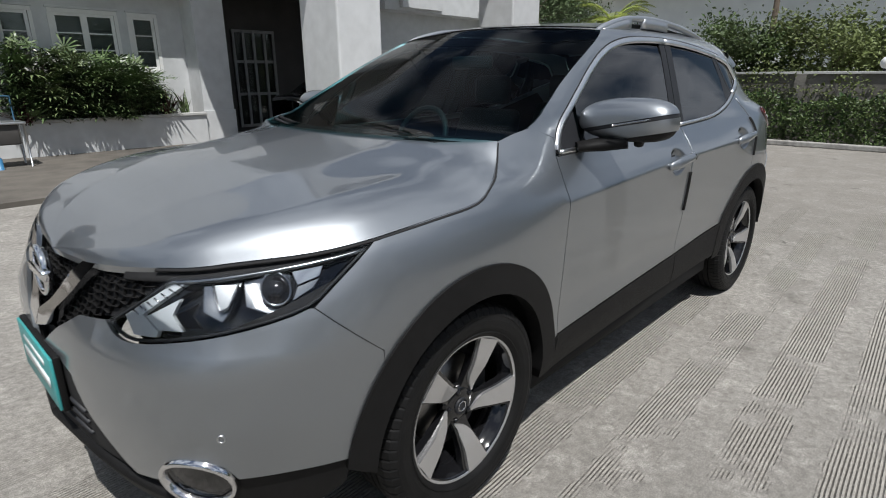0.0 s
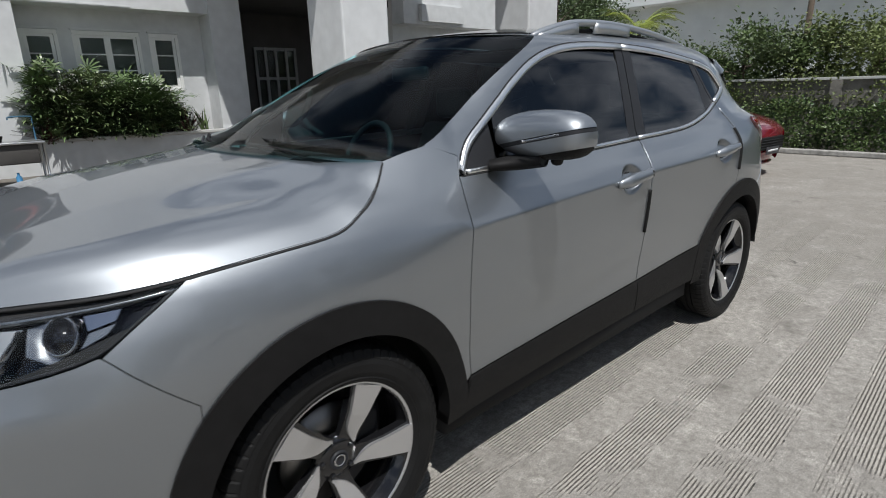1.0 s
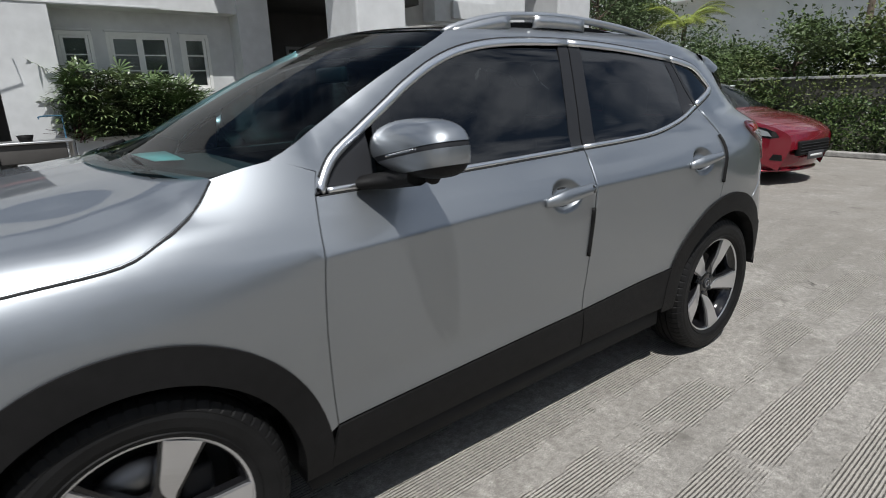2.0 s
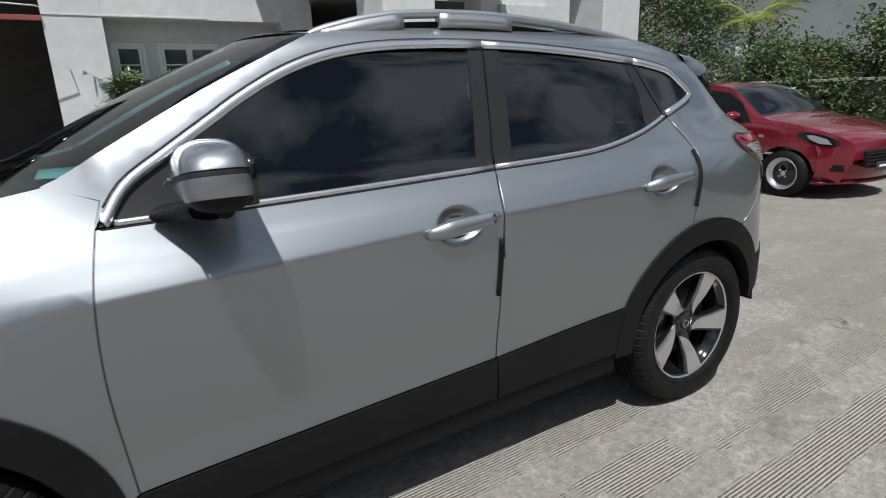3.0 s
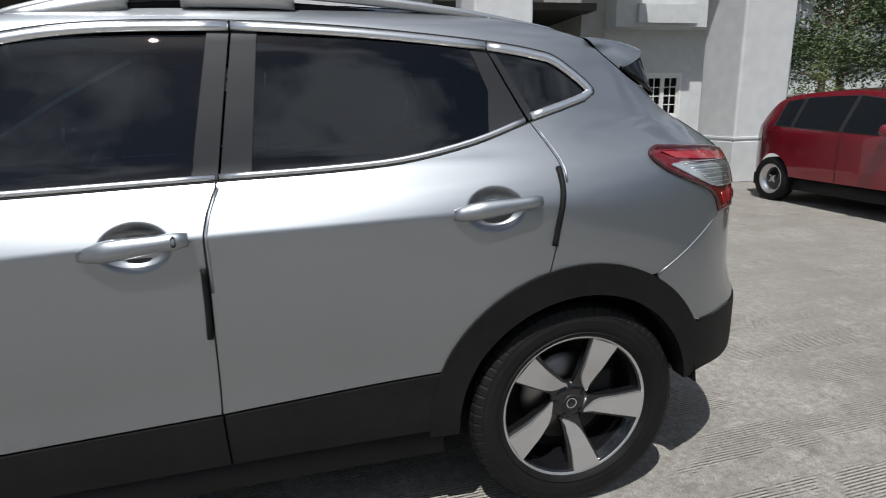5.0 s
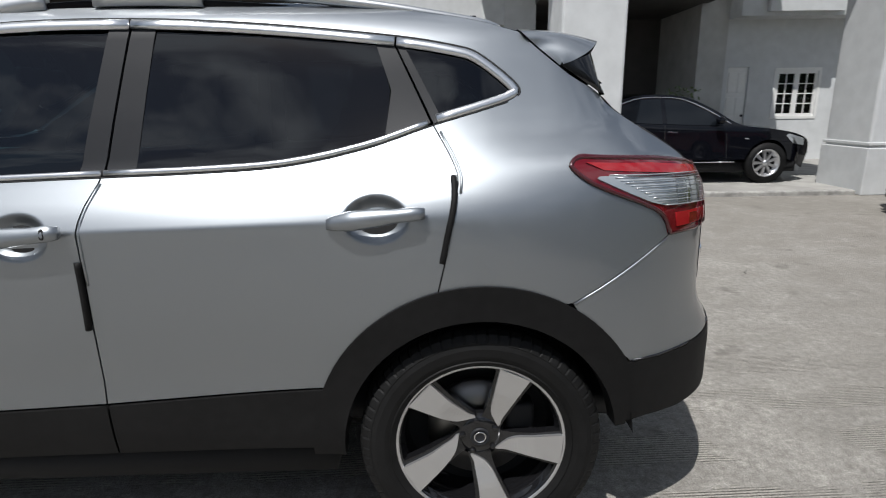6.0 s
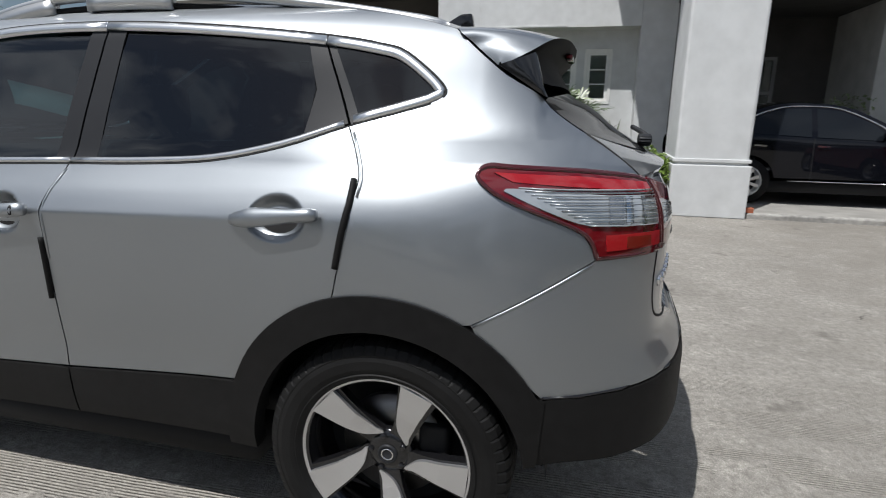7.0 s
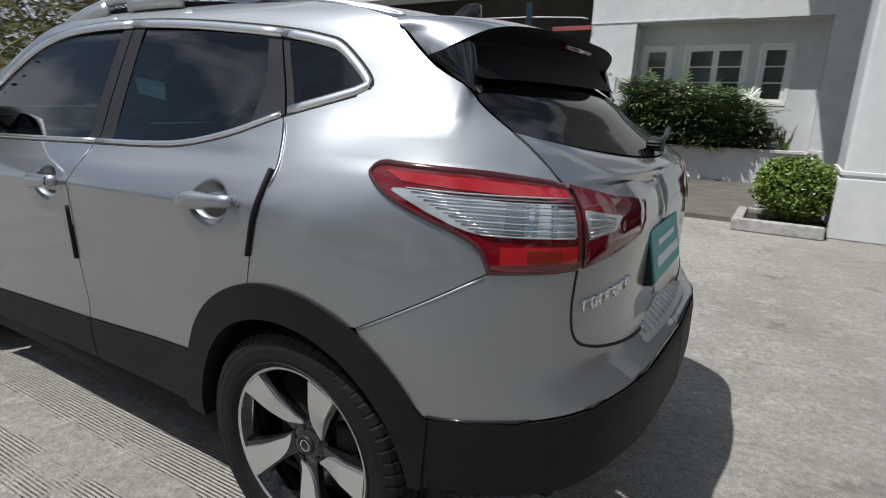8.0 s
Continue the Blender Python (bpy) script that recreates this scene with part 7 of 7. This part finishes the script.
def car_wheels(body, xs, half, r, rim_r, style):
    for cx in xs:
        for sg in (-1, 1):
            y = sg * (half - 0.11)
            f = -1 if sg < 0 else 1
            tyre = part("wheel", lathe([(rim_r, -0.085 * f), (rim_r + 0.02, f * -0.09), (r - 0.02, f * -0.085), (r, -0.05 * f), (r, 0.09 * f), (rim_r, 0.09 * f)], (cx, y, r), 48), RUBBER, body, "black tyre on alloy rim")
            part("rim", lathe([(rim_r, 0.085 * f), (rim_r + 0.004, 0.09 * f), (rim_r - 0.012, 0.09 * f), (rim_r - 0.03, 0.03 * f), (rim_r - 0.05, 0.02 * f)], (cx, y, r), 48), MACHINED, tyre, "bright rim lip")
            if style == "mesh":
                part("rim_centre", lathe([(rim_r - 0.045, 0.02 * f), (0.07, 0.05 * f), (0.0, 0.05 * f)], (cx, y, r), 40), GLOSSBLACK, tyre, "black rim centre")
                part("hub_star", lathe([(0.035, 0.05 * f), (0.03, 0.062 * f), (0.0, 0.062 * f)], (cx, y, r), 12), SATIN, tyre)
                for k in range(4):
                    a = radians(45 + 90 * k)
                    part("wheel_nut", lathe([(0.012, 0.045 * f), (0.012, 0.062 * f), (0.0, 0.062 * f)], (cx + 0.055 * math.cos(a), y, r + 0.055 * math.sin(a)), 6), SATIN, tyre)
            else:
                part("rim_centre", lathe([(rim_r - 0.03, 0.0), (0.0, 0.0)], (cx, y, r), 40), DARK, tyre)
                for k in range(9):
                    bm = prism([(0.03, -0.016), (rim_r - 0.01, -0.026), (rim_r - 0.01, 0.026), (0.03, 0.016)], f * 0.02, f * 0.065, 1)
                    bmesh.ops.transform(bm, matrix=Matrix.Translation((cx, y, r)) @ Matrix.Rotation(2 * math.pi * k / 9, 4, "Y"), verts=bm.verts)
                    part("spoke", bm, MACHINED, tyre, smooth=False)
                part("hub_cap", lathe([(0.05, 0.05 * f), (0.045, 0.075 * f), (0.0, 0.075 * f)], (cx, y, r), 16), SATIN, tyre)


def red_hatchback():
    top = [(0.02, 0.50), (0.04, 0.70), (0.30, 0.84), (0.70, 0.94), (1.05, 1.00), (1.40, 1.22), (1.70, 1.385), (2.10, 1.445), (2.70, 1.445), (3.20, 1.40), (3.50, 1.27), (3.72, 0.98), (3.80, 0.80), (3.80, 0.50)]
    belt = [(0.0, 0.75), (0.9, 0.90), (1.8, 0.945), (3.0, 1.00), (3.84, 1.02)]
    body, w, sheet, tops, zbelt, win = small_car("car", "red hatchback with polished deep-dish rims parked in the yard", top, belt, (1.08, 1.72), (3.15, 3.62), (0.72, 3.18), 3.84, 1.70, REDPAINT, 0.30, "mesh", None, PANE_CAR)
    band = [(1.20, zbelt(1.20) + 0.012), (2.2, zbelt(2.2) + 0.012), (3.26, zbelt(3.26) + 0.012), (3.22, 1.30), (2.9, 1.385), (2.10, 1.395), (1.70, 1.338), (1.44, 1.19)]
    sheet("pillar_trim", band, PILLARB, 0.002, 0.15, "black window surround")
    for a, b in ((1.30, 2.10), (2.16, 2.86), (2.92, 3.20)):
        poly = win(a, b)
        if a < 1.5:
            poly = [(1.22, zbelt(1.22) + 0.02), (2.10, zbelt(2.1) + 0.02), (2.10, 1.385), (1.72, 1.330), (1.45, 1.185)]
        sheet("side_window", poly, PANE_CAR, 0.004, 0.15, "dark glass")
    for x0, z0, x1, z1 in ((1.20, 0.93, 1.12, 0.30), (2.13, 0.96, 2.10, 0.28), (2.90, 1.0, 2.86, 0.62)):
        sheet("door_seam", [(x0, z0), (x0 + 0.008, z0), (x1 + 0.008, z1), (x1, z1)], DARK, 0.002, 0.2)
    for x in (1.98, 2.74):
        sheet("door_handle", [(x, 0.845), (x + 0.11, 0.855), (x + 0.11, 0.875), (x, 0.865)], REDPAINT, 0.022, 0.2)
    sheet("headlight", [(0.14, 0.68), (0.18, 0.745), (0.30, 0.80), (0.46, 0.835), (0.56, 0.835), (0.585, 0.80), (0.52, 0.745), (0.38, 0.69), (0.24, 0.66)], GLOSSBLACK, 0.006, 0.1, "dark headlamp")
    sheet("lamp_lens", [(0.22, 0.69), (0.27, 0.755), (0.40, 0.80), (0.48, 0.80), (0.44, 0.75), (0.34, 0.70)], CLEAR_LENS, 0.012, 0.1, "clear lamp")
    sheet("fog_recess", [(0.08, 0.36), (0.09, 0.44), (0.18, 0.45), (0.22, 0.37)], CLAD, 0.006, 0.1, "black recess")
    sheet("side_marker", [(1.00, 0.755), (1.00, 0.785), (1.07, 0.79), (1.07, 0.76)], CLEAR_LENS, 0.008, 0.1, "small clear marker lamp")
    sheet("tail_lamp", [(3.56, 0.80), (3.56, 1.02), (3.72, 0.98), (3.76, 0.80)], RED_LENS, 0.006, 0.1, "red tail lamp")
    part("grille", cube((-0.045, -0.42, 0.42), (0.03, 0.42, 0.62), 0.02), CLAD, body, "black grille")
    for k in range(4):
        part("grille_bar", cube((-0.055, -0.40, 0.45 + 0.04 * k), (-0.042, 0.40, 0.458 + 0.04 * k)), PILLARB, body)
    part("number_plate", cube((-0.07, -0.22, 0.36), (-0.056, 0.22, 0.47), 0.003), mat("dark_plate", (0.05, 0.05, 0.055), 0.5), body, "dark plate with plain pale bars")
    part("plate_bar", cube((-0.072, -0.17, 0.40), (-0.070, 0.17, 0.43)), WHITE, body)
    part("splitter", prism([(0.02 + 0.34 * abs(v) ** 2.4, 0.80 * v) for v in [-1 + k / 8 for k in range(17)]], 0.20, 0.225, 2), REDPAINT, body)
    for sg in (-1, 1):
        b = bmesh.new()
        bmesh.ops.create_uvsphere(b, u_segments=18, v_segments=12, radius=1)
        for v in b.verts:
            v.co = Vector((1.44 + v.co.x * 0.085, sg * 0.91 + v.co.y * 0.12, 1.015 + v.co.z * 0.075))
        part("door_mirror", b, REDPAINT, body)
    part("windscreen_sticker", cube((1.52, -0.53, 1.345), (1.56, -0.45, 1.365)), WHITE, body)
    part("aerial", tube([(2.9, 0.0, 1.49), (3.05, 0.0, 1.68)], 0.004, 5), PILLARB, body)
    car_wheels(body, (0.72, 3.18), 0.85, 0.30, 0.205, "mesh")
    return body


def black_sedan():
    top = [(0.02, 0.48), (0.06, 0.68), (0.35, 0.80), (0.80, 0.88), (1.35, 0.96), (1.75, 1.20), (2.15, 1.385), (2.60, 1.44), (3.05, 1.42), (3.50, 1.28), (3.85, 1.06), (4.20, 1.02), (4.36, 0.96), (4.40, 0.75), (4.38, 0.45)]
    belt = [(0.0, 0.74), (1.2, 0.90), (2.4, 0.95), (3.6, 1.00), (4.7, 0.98)]
    body, w, sheet, tops, zbelt, win = small_car("car", "black saloon with bright window trim parked under the portico", top, belt, (1.38, 2.18), (3.05, 3.82), (0.85, 3.40), 4.40, 1.80, BLACKPAINT, 0.33, "spoke", None, PANE_CAR)
    sheet("side_window", [(1.62, zbelt(1.62) + 0.02), (2.55, zbelt(2.55) + 0.02), (2.55, 1.365), (2.25, 1.335), (1.85, 1.16)], PANE_CAR, 0.004, 0.15, "dark glass")
    sheet("side_window", [(2.62, zbelt(2.62) + 0.02), (3.30, zbelt(3.3) + 0.02), (3.52, 1.10), (3.30, 1.25), (2.95, 1.36), (2.62, 1.37)], PANE_CAR, 0.004, 0.15, "dark glass")
    rim_line = bend([(1.50, 0.965), (1.85, 1.19), (2.25, 1.365), (2.6, 1.40), (2.98, 1.385), (3.35, 1.265), (3.60, 1.12), (3.62, 1.05)], 4)
    for sg in (-1, 1):
        part("window_trim", tube([(x, sg * (w(x, z) + 0.004), z) for x, z in rim_line], 0.011, 6), CHROME, body, "bright window moulding")
        part("sill_trim", tube([(x, sg * (w(x, 0.36) + 0.006), 0.36) for x in (1.4, 1.9, 2.4, 2.85)], 0.009, 6), CHROME, body, "bright sill moulding")
        b = bmesh.new()
        bmesh.ops.create_uvsphere(b, u_segments=16, v_segments=10, radius=1)
        for v in b.verts:
            v.co = Vector((1.72 + v.co.x * 0.07, sg * 0.97 + v.co.y * 0.10, 1.03 + v.co.z * 0.06))
        part("door_mirror", b, BLACKPAINT, body)
    for x0, z0, x1, z1 in ((1.58, 0.93, 1.52, 0.30), (2.58, 0.96, 2.56, 0.28), (3.42, 1.0, 3.30, 0.62)):
        sheet("door_seam", [(x0, z0), (x0 + 0.008, z0), (x1 + 0.008, z1), (x1, z1)], DARK, 0.002, 0.2)
    for x in (2.38, 3.18):
        sheet("door_handle", [(x, 0.835), (x + 0.16, 0.845), (x + 0.16, 0.868), (x, 0.858)], CHROME, 0.022, 0.2, "chrome handle")
    sheet("headlight", [(0.14, 0.60), (0.16, 0.72), (0.50, 0.80), (0.56, 0.77), (0.40, 0.64)], CLEAR_LENS, 0.006, 0.1, "clear headlamp")
    sheet("side_marker", [(1.20, 0.72), (1.20, 0.74), (1.27, 0.745), (1.27, 0.725)], CLEAR_LENS, 0.008, 0.1, "small clear marker lamp")
    car_wheels(body, (0.85, 3.40), 0.90, 0.33, 0.225, "spoke")
    return body


red = red_hatchback()
# nose towards the open yard
red.matrix_basis = Matrix.Translation((7.62, 1.52, 0)) @ Matrix.Rotation(radians(86), 4, "Z") @ Matrix.Scale(0.95, 4) @ Matrix.Translation((-0.72, -0.85, 0))
black = black_sedan()
black.matrix_basis = Matrix.Translation((7.69, 6.36, 0.06)) @ Matrix.Rotation(math.pi, 4, "Z") @ Matrix.Scale(0.95, 4) @ Matrix.Translation((-0.85, -0.90, 0))
